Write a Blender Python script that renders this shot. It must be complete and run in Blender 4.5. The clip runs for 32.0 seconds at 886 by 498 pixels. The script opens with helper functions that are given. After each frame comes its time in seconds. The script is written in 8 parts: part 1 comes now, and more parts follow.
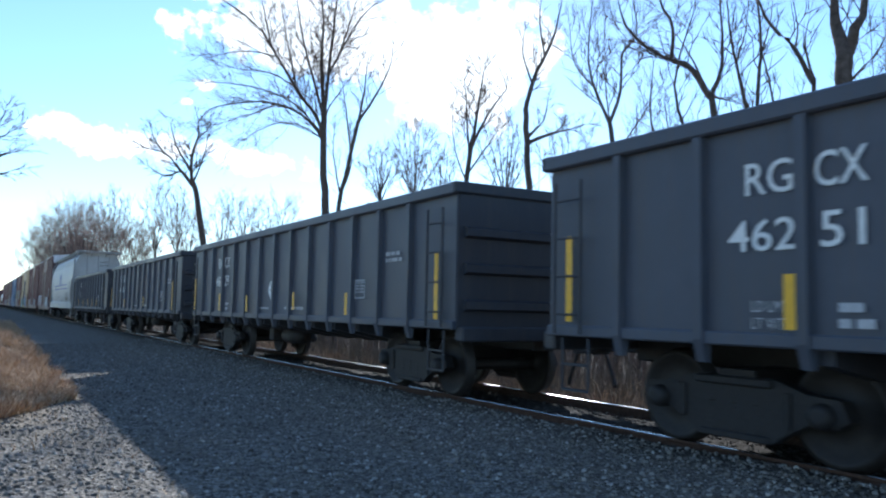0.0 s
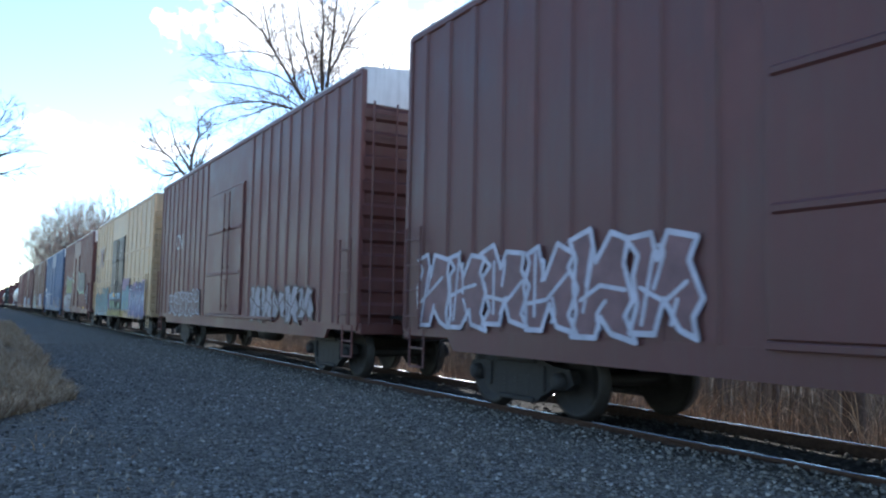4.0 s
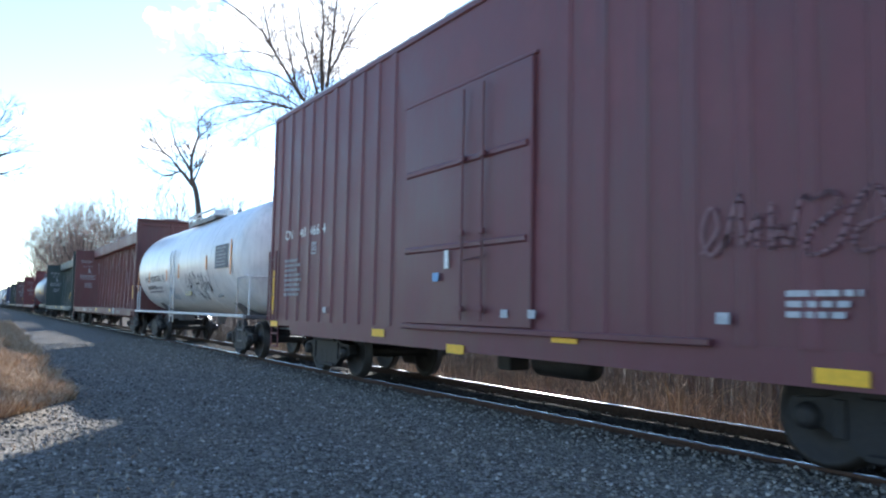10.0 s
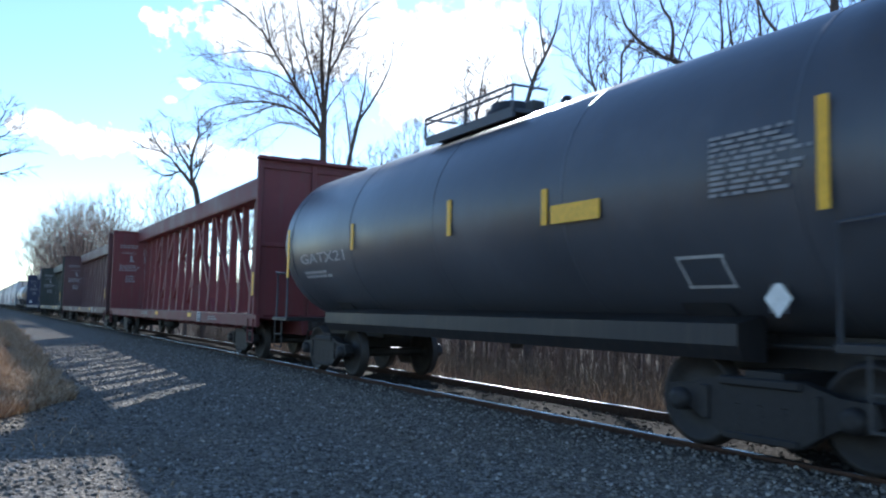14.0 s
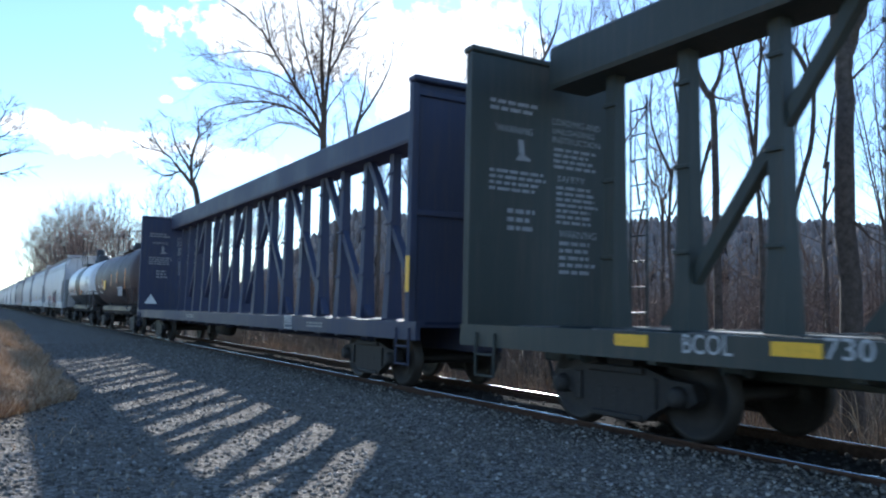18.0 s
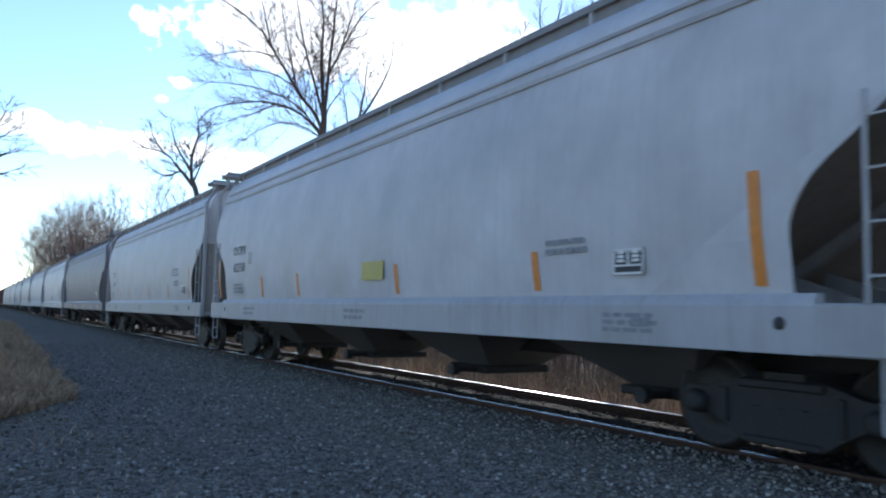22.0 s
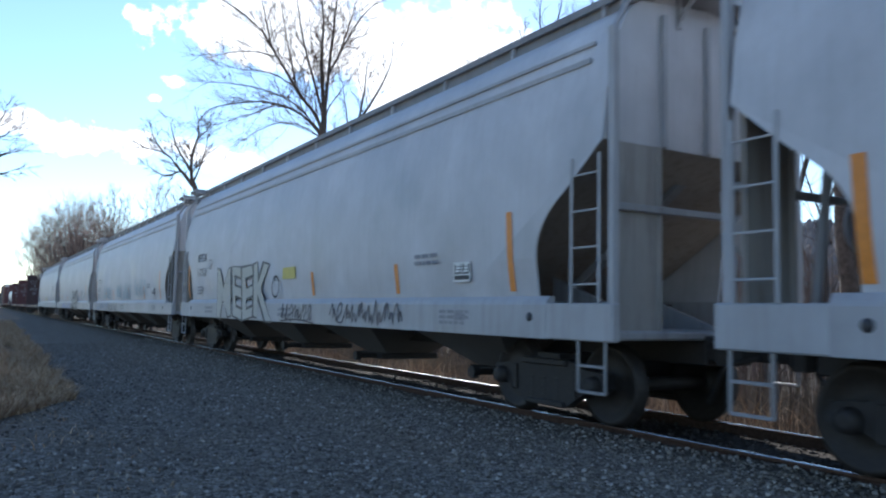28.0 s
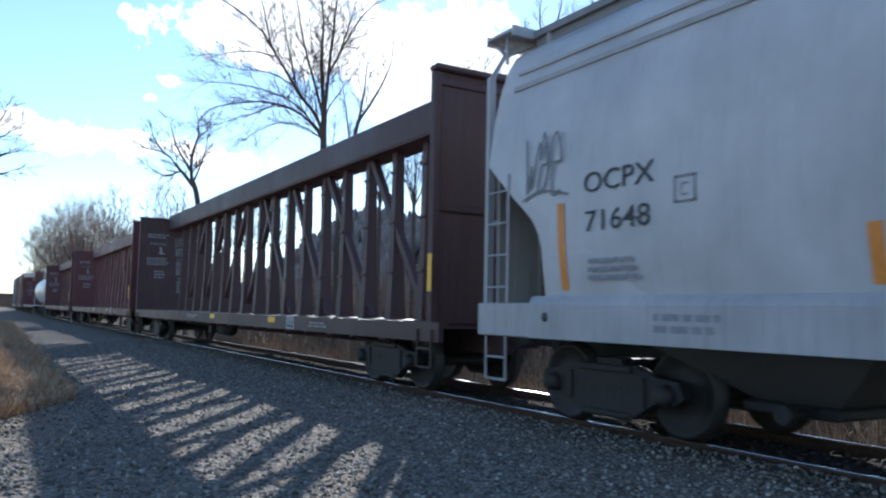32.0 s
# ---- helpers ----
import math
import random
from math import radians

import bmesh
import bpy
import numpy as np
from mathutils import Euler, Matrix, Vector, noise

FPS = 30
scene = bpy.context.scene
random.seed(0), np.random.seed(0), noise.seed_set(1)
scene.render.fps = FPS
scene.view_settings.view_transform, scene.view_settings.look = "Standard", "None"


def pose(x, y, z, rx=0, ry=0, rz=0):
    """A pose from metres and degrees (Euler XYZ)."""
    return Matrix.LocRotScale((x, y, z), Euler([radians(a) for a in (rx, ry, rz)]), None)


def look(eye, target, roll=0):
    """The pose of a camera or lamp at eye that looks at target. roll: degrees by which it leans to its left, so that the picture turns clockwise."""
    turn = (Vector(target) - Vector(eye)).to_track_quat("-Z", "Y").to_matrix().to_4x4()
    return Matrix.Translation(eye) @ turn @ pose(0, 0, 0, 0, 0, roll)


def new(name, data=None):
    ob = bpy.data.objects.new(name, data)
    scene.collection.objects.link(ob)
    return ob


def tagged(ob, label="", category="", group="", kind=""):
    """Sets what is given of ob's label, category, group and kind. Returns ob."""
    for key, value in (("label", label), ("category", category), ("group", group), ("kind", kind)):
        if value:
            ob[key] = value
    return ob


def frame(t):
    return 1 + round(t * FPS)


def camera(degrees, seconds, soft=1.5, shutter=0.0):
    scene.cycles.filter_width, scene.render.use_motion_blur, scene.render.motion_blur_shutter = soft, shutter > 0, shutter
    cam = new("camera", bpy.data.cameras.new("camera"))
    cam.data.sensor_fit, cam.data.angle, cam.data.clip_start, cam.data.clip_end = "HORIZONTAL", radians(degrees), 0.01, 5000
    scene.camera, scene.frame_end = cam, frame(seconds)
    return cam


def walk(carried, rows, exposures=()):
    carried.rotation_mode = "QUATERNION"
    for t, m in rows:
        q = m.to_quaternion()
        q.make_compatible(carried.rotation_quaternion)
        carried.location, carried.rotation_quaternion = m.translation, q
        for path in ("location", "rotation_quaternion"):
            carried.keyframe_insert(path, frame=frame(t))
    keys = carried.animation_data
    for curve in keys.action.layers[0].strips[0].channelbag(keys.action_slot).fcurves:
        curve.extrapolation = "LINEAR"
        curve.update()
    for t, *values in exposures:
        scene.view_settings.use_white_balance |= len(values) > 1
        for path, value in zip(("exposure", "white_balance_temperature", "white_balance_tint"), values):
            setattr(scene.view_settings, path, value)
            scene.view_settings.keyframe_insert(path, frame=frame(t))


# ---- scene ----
# ---------------------------------------------------------------- camera
# x: across the track, y: along it (the train comes from +y), z = 0 at the top of the rails
EYE = Vector((0.0, 0.0, 1.258))
YAW, PITCH, ROLL = 30.66, 4.58, 1.16
AIM = Vector((math.sin(radians(YAW)) * math.cos(radians(PITCH)),
              math.cos(radians(YAW)) * math.cos(radians(PITCH)), math.sin(radians(PITCH))))
TRACK_X = 7.1        # centre of the track
SPEED = 20.57        # metres a second
SECONDS = 32.0

cam = camera(58.98, SECONDS, soft=2.2, shutter=0.08)
cam_pose = look(EYE, EYE + AIM * 10, ROLL)
walk(cam, [(0, cam_pose), (32, cam_pose)],
     exposures=[(0, 1.62, 5420, 7), (2.2, 1.62, 5470, 7), (3.3, 1.85, 5570, 8), (5.5, 2.42, 5670, 9), (9.6, 2.45, 5670, 9), (10.8, 1.85, 5520, 8), (12, 1.75, 5470, 8),
                (20.3, 1.72, 5470, 8), (21.2, 1.65, 5720, 10), (31.2, 1.65, 5720, 10), (32, 1.67, 5670, 9)])

# ---------------------------------------------------------------- sky and sun
SUN_DIR = Vector((0.4917, 0.7659, 0.4144)).normalized()
SUN_ELEV, SUN_AZ = math.asin(SUN_DIR.z), math.atan2(SUN_DIR.x, SUN_DIR.y)
world = bpy.data.worlds.new("winter_sky")
scene.world = world
world.use_nodes = True
wn, wl = world.node_tree.nodes, world.node_tree.links
sky = wn.new("ShaderNodeTexSky")
sky.sky_type, sky.sun_disc = "NISHITA", False
sky.sun_elevation, sky.sun_rotation = SUN_ELEV, SUN_AZ
sky.air_density, sky.dust_density, sky.ozone_density = 1.0, 0.05, 2.0
wl.new(sky.outputs[0], wn["Background"].inputs[0])
wn["Background"].inputs[1].default_value = 0.07
sun_data = bpy.data.lights.new("sun", "SUN")
sun_data.energy, sun_data.angle, sun_data.color = 3.4, radians(0.53), (1.0, 0.94, 0.85)
sun = new("sun", sun_data)
sun.matrix_world = look(SUN_DIR * 60, (0, 0, 0))

# ---------------------------------------------------------------- mesh tools
rnd = random.Random(7)


class Form:
    """Gathers vertices and faces of one mesh."""

    def __init__(self):
        self.v, self.f, self.smooth = [], [], set()

    def add(self, verts, faces, smooth=False):
        n = len(self.v)
        self.v.extend(verts)
        for f in faces:
            if smooth:
                self.smooth.add(len(self.f))
            self.f.append(tuple(i + n for i in f))
        return self

    def box(self, x0, x1, y0, y1, z0, z1, c=0.0):
        """A box, with its edges cut by c."""
        if c <= 0:
            v = [(x, y, z) for z in (z0, z1) for y in (y0, y1) for x in (x0, x1)]
            return self.add(v, [(0, 2, 3, 1), (4, 5, 7, 6), (0, 1, 5, 4), (2, 6, 7, 3), (0, 4, 6, 2), (1, 3, 7, 5)])
        c = min(c, (x1 - x0) * 0.45, (y1 - y0) * 0.45, (z1 - z0) * 0.45)
        v, idx = [], {}
        for sx in (0, 1):
            for sy in (0, 1):
                for sz in (0, 1):
                    X, Y, Z = (x0, x1)[sx], (y0, y1)[sy], (z0, z1)[sz]
                    dx, dy, dz = (c, -c)[sx], (c, -c)[sy], (c, -c)[sz]
                    for a, p in (("x", (X, Y + dy, Z + dz)), ("y", (X + dx, Y, Z + dz)), ("z", (X + dx, Y + dy, Z))):
                        idx[sx, sy, sz, a] = len(v)
                        v.append(p)
        g = lambda a, b, d, e: idx[a, b, d, e]
        f = []
        for s in (0, 1):
            q = [g(s, 0, 0, "x"), g(s, 1, 0, "x"), g(s, 1, 1, "x"), g(s, 0, 1, "x")]
            f.append(q if s else q[::-1])
            q = [g(0, s, 0, "y"), g(0, s, 1, "y"), g(1, s, 1, "y"), g(1, s, 0, "y")]
            f.append(q if s else q[::-1])
            q = [g(0, 0, s, "z"), g(1, 0, s, "z"), g(1, 1, s, "z"), g(0, 1, s, "z")]
            f.append(q if s else q[::-1])
        for a in (0, 1):
            for b in (0, 1):
                f.append([g(a, b, 0, "x"), g(a, b, 0, "y"), g(a, b, 1, "y"), g(a, b, 1, "x")])
                f.append([g(a, 0, b, "x"), g(a, 1, b, "x"), g(a, 1, b, "z"), g(a, 0, b, "z")])
                f.append([g(0, a, b, "y"), g(1, a, b, "y"), g(1, a, b, "z"), g(0, a, b, "z")])
                for d in (0, 1):
                    pass
        for a in (0, 1):
            for b in (0, 1):
                for d in (0, 1):
                    f.append([g(a, b, d, "x"), g(a, b, d, "y"), g(a, b, d, "z")])
        return self.add(v, f)

    def loft(self, rings, close=True, cap=True, smooth=False):
        """Joins rings of equally many points."""
        n = len(rings[0])
        v = [p for r in rings for p in r]
        f = []
        for i in range(len(rings) - 1):
            for j in range(n if close else n - 1):
                k = (j + 1) % n
                f.append((i * n + j, i * n + k, (i + 1) * n + k, (i + 1) * n + j))
        m = len(self.f)
        self.add(v, f, smooth)
        if cap and close:
            self.add(rings[0], [tuple(range(n))[::-1]])
            self.add(rings[-1], [tuple(range(n))])
        return self

    def prism_y(self, prof, y0, y1):
        """A profile of (x, z) points run from y0 to y1."""
        return self.loft([[(x, y, z) for x, z in prof] for y in (y0, y1)])

    def prism_x(self, prof, x0, x1):
        """A profile of (y, z) points run from x0 to x1."""
        return self.loft([[(x, y, z) for y, z in prof] for x in (x0, x1)])

    def tube(self, pts, r, n=6, r1=None, cap=True):
        pts = [Vector(p) for p in pts]
        rings = []
        for i, p in enumerate(pts):
            d = (pts[min(i + 1, len(pts) - 1)] - pts[max(i - 1, 0)]).normalized()
            a = d.orthogonal() if abs(d.z) > 0.9 else d.cross(Vector((0, 0, 1)))
            a.normalize()
            b = d.cross(a)
            q = r if r1 is None else r + (r1 - r) * i / (len(pts) - 1)
            rings.append([tuple(p + (a * math.cos(t) + b * math.sin(t)) * q) for t in [2 * math.pi * k / n for k in range(n)]])
        return self.loft(rings, cap=cap, smooth=n > 5)

    def lathe(self, prof, axis="y", n=20, centre=(0, 0, 0), smooth=True, arc=(0, 2 * math.pi)):
        """Turns a profile of (along, radius) points about an axis."""
        full = abs(arc[1] - arc[0] - 2 * math.pi) < 1e-6
        rings = []
        for s, r in prof:
            ring = []
            for k in range(n if full else n + 1):
                t = arc[0] + (arc[1] - arc[0]) * k / n
                a, b = r * math.cos(t), r * math.sin(t)
                p = {"y": (a, s, b), "x": (s, a, b), "z": (a, b, s)}[axis]
                ring.append((p[0] + centre[0], p[1] + centre[1], p[2] + centre[2]))
            rings.append(ring)
        return self.loft(rings, close=full, cap=full, smooth=smooth)

    def flat(self, pts, thick, axis="x"):
        """A thin plate from an outline in (y, z), standing off by thick towards -x."""
        n = len(pts)
        v = [(0.0, y, z) for y, z in pts] + [(-thick, y, z) for y, z in pts]
        f = [tuple(range(n)), tuple(range(2 * n - 1, n - 1, -1))]
        f += [(i, i + n, (i + 1) % n + n, (i + 1) % n) for i in range(n)]
        return self.add(v, f)

    def mesh(self, name):
        me = bpy.data.meshes.new(name)
        me.from_pydata(self.v, [], self.f)
        if self.smooth:
            flags = np.zeros(len(self.f), dtype=bool)
            flags[list(self.smooth)] = True
            me.polygons.foreach_set("use_smooth", flags)
        me.validate()
        bm = bmesh.new()
        bm.from_mesh(me)
        bmesh.ops.recalc_face_normals(bm, faces=bm.faces)
        bm.to_mesh(me)
        bm.free()
        return me


shared = {}


def once(key, build):
    """A mesh that alike parts share."""
    if key not in shared:
        shared[key] = build().mesh(key if isinstance(key, str) else str(key[0]))
    return shared[key]


def part(name, form, material, parent, label="", at=(0, 0, 0), turn=(0, 0, 0)):
    me = form.mesh(name) if isinstance(form, Form) else form
    ob = new(name, me)
    if not me.materials:
        me.materials.append(material)
    elif me.materials[0] != material:
        ob.material_slots[0].link = "OBJECT"
        ob.material_slots[0].material = material
    ob.parent = parent
    ob.location = at
    ob.rotation_euler = [radians(a) for a in turn]
    return tagged(ob, label) if label else ob


def thing(name, label, category, at=(0, 0, 0), group="", kind="", turn=0.0):
    ob = new(name)
    ob.empty_display_size = 0.3
    ob.location = at
    ob.rotation_euler = (0, 0, radians(turn))
    return tagged(ob, label, category, group, kind)


# ---------------------------------------------------------------- materials
def nodes_of(name):
    m = bpy.data.materials.new(name)
    m.use_nodes = True
    return m, m.node_tree.nodes, m.node_tree.links, m.node_tree.nodes["Principled BSDF"]


def ramp(n, l, src, stops):
    r = n.new("ShaderNodeValToRGB")
    e = r.color_ramp.elements
    e[0].position, e[0].color = stops[0][0], (*stops[0][1], 1)
    e[1].position, e[1].color = stops[-1][0], (*stops[-1][1], 1)
    for p, c in stops[1:-1]:
        k = e.new(p)
        k.color = (*c, 1)
    l.new(src, r.inputs[0])
    return r.outputs[0]


def noise_of(n, l, vec, scale, detail=4.0, rough=0.55, stretch=None):
    t = n.new("ShaderNodeTexNoise")
    t.inputs["Scale"].default_value, t.inputs["Detail"].default_value, t.inputs["Roughness"].default_value = scale, detail, rough
    if stretch:
        mp = n.new("ShaderNodeMapping")
        mp.inputs["Scale"].default_value = stretch
        l.new(vec, mp.inputs[0])
        vec = mp.outputs[0]
    l.new(vec, t.inputs["Vector"])
    return t.outputs["Fac"]


def mixed(n, l, a, b, fac, mode="MIX"):
    m = n.new("ShaderNodeMix")
    m.data_type, m.blend_type = "RGBA", mode
    for sock, val in ((m.inputs[6], a), (m.inputs[7], b)):
        if isinstance(val, tuple):
            sock.default_value = (*val, 1)
        else:
            l.new(val, sock)
    if isinstance(fac, float):
        m.inputs[0].default_value = fac
    else:
        l.new(fac, m.inputs[0])
    return m.outputs[2]


def coords(n, l, spread=True):
    """Object coordinates, shifted from object to object."""
    tc = n.new("ShaderNodeTexCoord")
    if not spread:
        return tc.outputs["Object"]
    oi = n.new("ShaderNodeObjectInfo")
    mul = n.new("ShaderNodeMath")
    mul.operation = "MULTIPLY"
    mul.inputs[1].default_value = 37.0
    l.new(oi.outputs["Random"], mul.inputs[0])
    add = n.new("ShaderNodeVectorMath")
    l.new(tc.outputs["Object"], add.inputs[0])
    l.new(mul.outputs[0], add.inputs[1])
    return add.outputs[0]


paints = {}


def paint(rgb, dirt=0.35, rough=0.5, rust=0.15, grime=(0.09, 0.07, 0.055), metal=0.0):
    """Weathered paint on steel: chalking, rain streaks, road dust, spots of rust."""
    key = (rgb, dirt, rough, rust, metal)
    if key in paints:
        return paints[key]
    m, n, l, b = nodes_of("weathered_paint")
    v = coords(n, l)
    big = noise_of(n, l, v, 0.7, 5, 0.6)
    streak = noise_of(n, l, v, 2.2, 5, 0.65, (5.0, 5.0, 0.35))
    fine = noise_of(n, l, v, 30, 3, 0.6)
    light = tuple(min(1, c * 1.18 + 0.012) for c in rgb)
    dark = tuple(c * 0.78 for c in rgb)
    col = ramp(n, l, big, [(0.3, dark), (0.55, rgb), (0.75, light)])
    fs = ramp(n, l, streak, [(0.48, (0, 0, 0)), (0.72, (dirt, dirt, dirt))])
    col = mixed(n, l, col, grime, fs)
    fr = ramp(n, l, fine, [(0.62, (0, 0, 0)), (0.74, (rust, rust, rust))])
    col = mixed(n, l, col, (0.16, 0.06, 0.025), fr)
    l.new(col, b.inputs["Base Color"])
    ro = ramp(n, l, big, [(0.3, (rough * 0.85,) * 3), (0.7, (min(1, rough * 1.25),) * 3)])
    l.new(ro, b.inputs["Roughness"])
    b.inputs["Metallic"].default_value = metal
    bp = n.new("ShaderNodeBump")
    bp.inputs["Strength"].default_value, bp.inputs["Distance"].default_value = 0.25, 0.02
    l.new(noise_of(n, l, v, 3.0, 4, 0.6), bp.inputs["Height"])
    l.new(bp.outputs[0], b.inputs["Normal"])
    paints[key] = m
    return m


def plain(name, rgb, rough=0.6, metal=0.0, vary=0.25, scale=18.0, bump=0.15, gloss=0.5):
    m, n, l, b = nodes_of(name)
    v = coords(n, l)
    f = noise_of(n, l, v, scale, 4, 0.6)
    col = ramp(n, l, f, [(0.3, tuple(c * (1 - vary) for c in rgb)), (0.7, tuple(min(1, c * (1 + vary)) for c in rgb))])
    l.new(col, b.inputs["Base Color"])
    b.inputs["Roughness"].default_value, b.inputs["Metallic"].default_value = rough, metal
    b.inputs["Specular IOR Level"].default_value = gloss
    bp = n.new("ShaderNodeBump")
    bp.inputs["Strength"].default_value, bp.inputs["Distance"].default_value = bump, 0.01
    l.new(f, bp.inputs["Height"])
    l.new(bp.outputs[0], b.inputs["Normal"])
    return m


STEEL_BLACK = plain("oily_cast_steel", (0.014, 0.012, 0.012), 0.65, 0.0, 0.4)
WHEEL_STEEL = plain("worn_wheel_steel", (0.022, 0.018, 0.016), 0.6, 0.2, 0.3)
REFLEX = plain("yellow_reflective_tape", (0.75, 0.42, 0.02), 0.45, 0, 0.12)
ORANGE = plain("orange_reflective_tape", (0.62, 0.22, 0.03), 0.45, 0, 0.15)
WHITE_INK = plain("white_stencil_paint", (0.72, 0.72, 0.70), 0.6, 0, 0.12)
DULL_WHITE = plain("faded_white_stencil", (0.42, 0.42, 0.43), 0.65, 0, 0.2)
BLACK_INK = plain("black_stencil_paint", (0.03, 0.03, 0.035), 0.6, 0, 0.2)
GREY_INK2 = plain("dusty_white_stencil", (0.25, 0.25, 0.26), 0.7, 0, 0.25)
GREY_INK = plain("faded_grey_stencil", (0.22, 0.22, 0.24), 0.6, 0, 0.2)

# ---------------------------------------------------------------- ground
def ground_height(x, y):
    """Gravel road beside the track, ballast under it, a grassy verge, and lower land behind the track."""
    z = -0.29
    if x > TRACK_X - 3.2:
        a = abs(x - TRACK_X)
        if a < 0.72:
            z = -0.118
        elif x < TRACK_X:
            z = -0.29 + 0.225 * max(0.0, min(1.0, (3.2 - a) / 2.2))
        elif a < 2.9:
            z = -0.14 - 0.36 * min(1.0, (a - 0.72) / 1.4)
        else:
            z = -0.5 - 1.3 * (1 - math.exp(-(x - TRACK_X - 2.9) / 4.0)) - 0.004 * min(x, 60)
    verge = max(0.0, min(1.0, (1.5 - x) / 1.6)) * max(0.0, min(1.0, (y - 7) / 10.0))
    z += 0.28 * verge
    far = math.hypot(x, y)
    if far > 80 and x > TRACK_X + 3:
        z += 0.5 * noise.noise((x * 0.01, y * 0.01, 3.0))
    z += 0.022 * noise.noise((x * 0.9, y * 0.9, 0.0)) + 0.03 * noise.noise((x * 0.25, y * 0.25, 5.0))
    return z


def axis_steps(lo, hi, fine_lo, fine_hi, step):
    a = list(np.arange(fine_lo, fine_hi + 1e-6, step))
    g, s = fine_hi, step
    while g < hi:
        s *= 1.25
        g += s
        a.append(min(g, hi))
    g, s = fine_lo, step
    while g > lo:
        s *= 1.25
        g -= s
        a.insert(0, max(g, lo))
    return a


def gravel_material():
    m, n, l, b = nodes_of("gravel_and_verge")
    v = coords(n, l, False)
    geo = n.new("ShaderNodeNewGeometry")
    sep = n.new("ShaderNodeSeparateXYZ")
    l.new(geo.outputs["Position"], sep.inputs[0])
    vor = n.new("ShaderNodeTexVoronoi")
    vor.inputs["Scale"].default_value = 24.0
    l.new(v, vor.inputs["Vector"])
    hsv = n.new("ShaderNodeSeparateColor")
    l.new(vor.outputs["Color"], hsv.inputs[0])
    stone = ramp(n, l, hsv.outputs[0], [(0.0, (0.075, 0.066, 0.056)), (0.5, (0.17, 0.15, 0.128)), (1.0, (0.33, 0.30, 0.26))])
    dust = ramp(n, l, noise_of(n, l, v, 0.6, 6, 0.65), [(0.35, (0, 0, 0)), (0.65, (0.55, 0.55, 0.55))])
    stone = mixed(n, l, stone, (0.15, 0.122, 0.094), dust)
    soil = ramp(n, l, noise_of(n, l, v, 5, 6, 0.7), [(0.3, (0.16, 0.12, 0.08)), (0.55, (0.32, 0.25, 0.165)), (0.75, (0.46, 0.38, 0.27))])
    # dry growth on the verge (x below 1.5 m) and behind the track (x above 10 m)
    wob = n.new("ShaderNodeMath")
    wob.operation = "MULTIPLY_ADD"
    wob.inputs[1].default_value, wob.inputs[2].default_value = 1.6, -0.8
    l.new(noise_of(n, l, v, 0.8, 4, 0.6), wob.inputs[0])
    xs = n.new("ShaderNodeMath")
    l.new(sep.outputs[0], xs.inputs[0])
    l.new(wob.outputs[0], xs.inputs[1])
    r1 = n.new("ShaderNodeMapRange")
    r1.inputs[1].default_value, r1.inputs[2].default_value, r1.inputs[3].default_value, r1.inputs[4].default_value = 0.6, 1.5, 1.0, 0.0
    l.new(xs.outputs[0], r1.inputs[0])
    ry = n.new("ShaderNodeMapRange")
    ry.inputs[1].default_value, ry.inputs[2].default_value = 9.0, 16.0
    l.new(sep.outputs[1], ry.inputs[0])
    left = n.new("ShaderNodeMath")
    left.operation = "MULTIPLY"
    l.new(r1.outputs[0], left.inputs[0])
    l.new(ry.outputs[0], left.inputs[1])
    r2 = n.new("ShaderNodeMapRange")
    r2.inputs[1].default_value, r2.inputs[2].default_value = 9.6, 10.6
    l.new(xs.outputs[0], r2.inputs[0])
    litter = ramp(n, l, noise_of(n, l, v, 3, 6, 0.7), [(0.3, (0.03, 0.024, 0.02)), (0.55, (0.06, 0.048, 0.038)), (0.75, (0.10, 0.08, 0.06))])
    # darker strip of ballast under the trains
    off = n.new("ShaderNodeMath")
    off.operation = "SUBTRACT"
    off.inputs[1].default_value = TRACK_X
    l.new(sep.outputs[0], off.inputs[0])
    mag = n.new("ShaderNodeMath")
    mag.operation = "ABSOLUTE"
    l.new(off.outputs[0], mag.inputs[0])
    track_bed = n.new("ShaderNodeMapRange")
    track_bed.inputs[1].default_value, track_bed.inputs[2].default_value, track_bed.inputs[3].default_value, track_bed.inputs[4].default_value = 0.75, 1.5, 0.8, 0.0
    l.new(mag.outputs[0], track_bed.inputs[0])
    stone = mixed(n, l, stone, (0.022, 0.019, 0.018), track_bed.outputs[0])
    # unseen dry ground behind the road, off the tracks, added to bounce sunlight back
    r3 = n.new("ShaderNodeMapRange")
    r3.inputs[1].default_value, r3.inputs[2].default_value, r3.inputs[3].default_value, r3.inputs[4].default_value = -3.0, -1.6, 1.0, 0.0
    l.new(xs.outputs[0], r3.inputs[0])
    left2 = n.new("ShaderNodeMath")
    left2.operation = "MAXIMUM"
    l.new(left.outputs[0], left2.inputs[0])
    l.new(r3.outputs[0], left2.inputs[1])
    col = mixed(n, l, stone, soil, left2.outputs[0])
    col = mixed(n, l, col, litter, r2.outputs[0])
    l.new(col, b.inputs["Base Color"])
    b.inputs["Roughness"].default_value = 0.95
    b.inputs["Specular IOR Level"].default_value = 0.02
    bp = n.new("ShaderNodeBump")
    bp.inputs["Strength"].default_value, bp.inputs["Distance"].default_value = 0.9, 0.03
    l.new(vor.outputs["Distance"], bp.inputs["Height"])
    l.new(bp.outputs[0], b.inputs["Normal"])
    return m


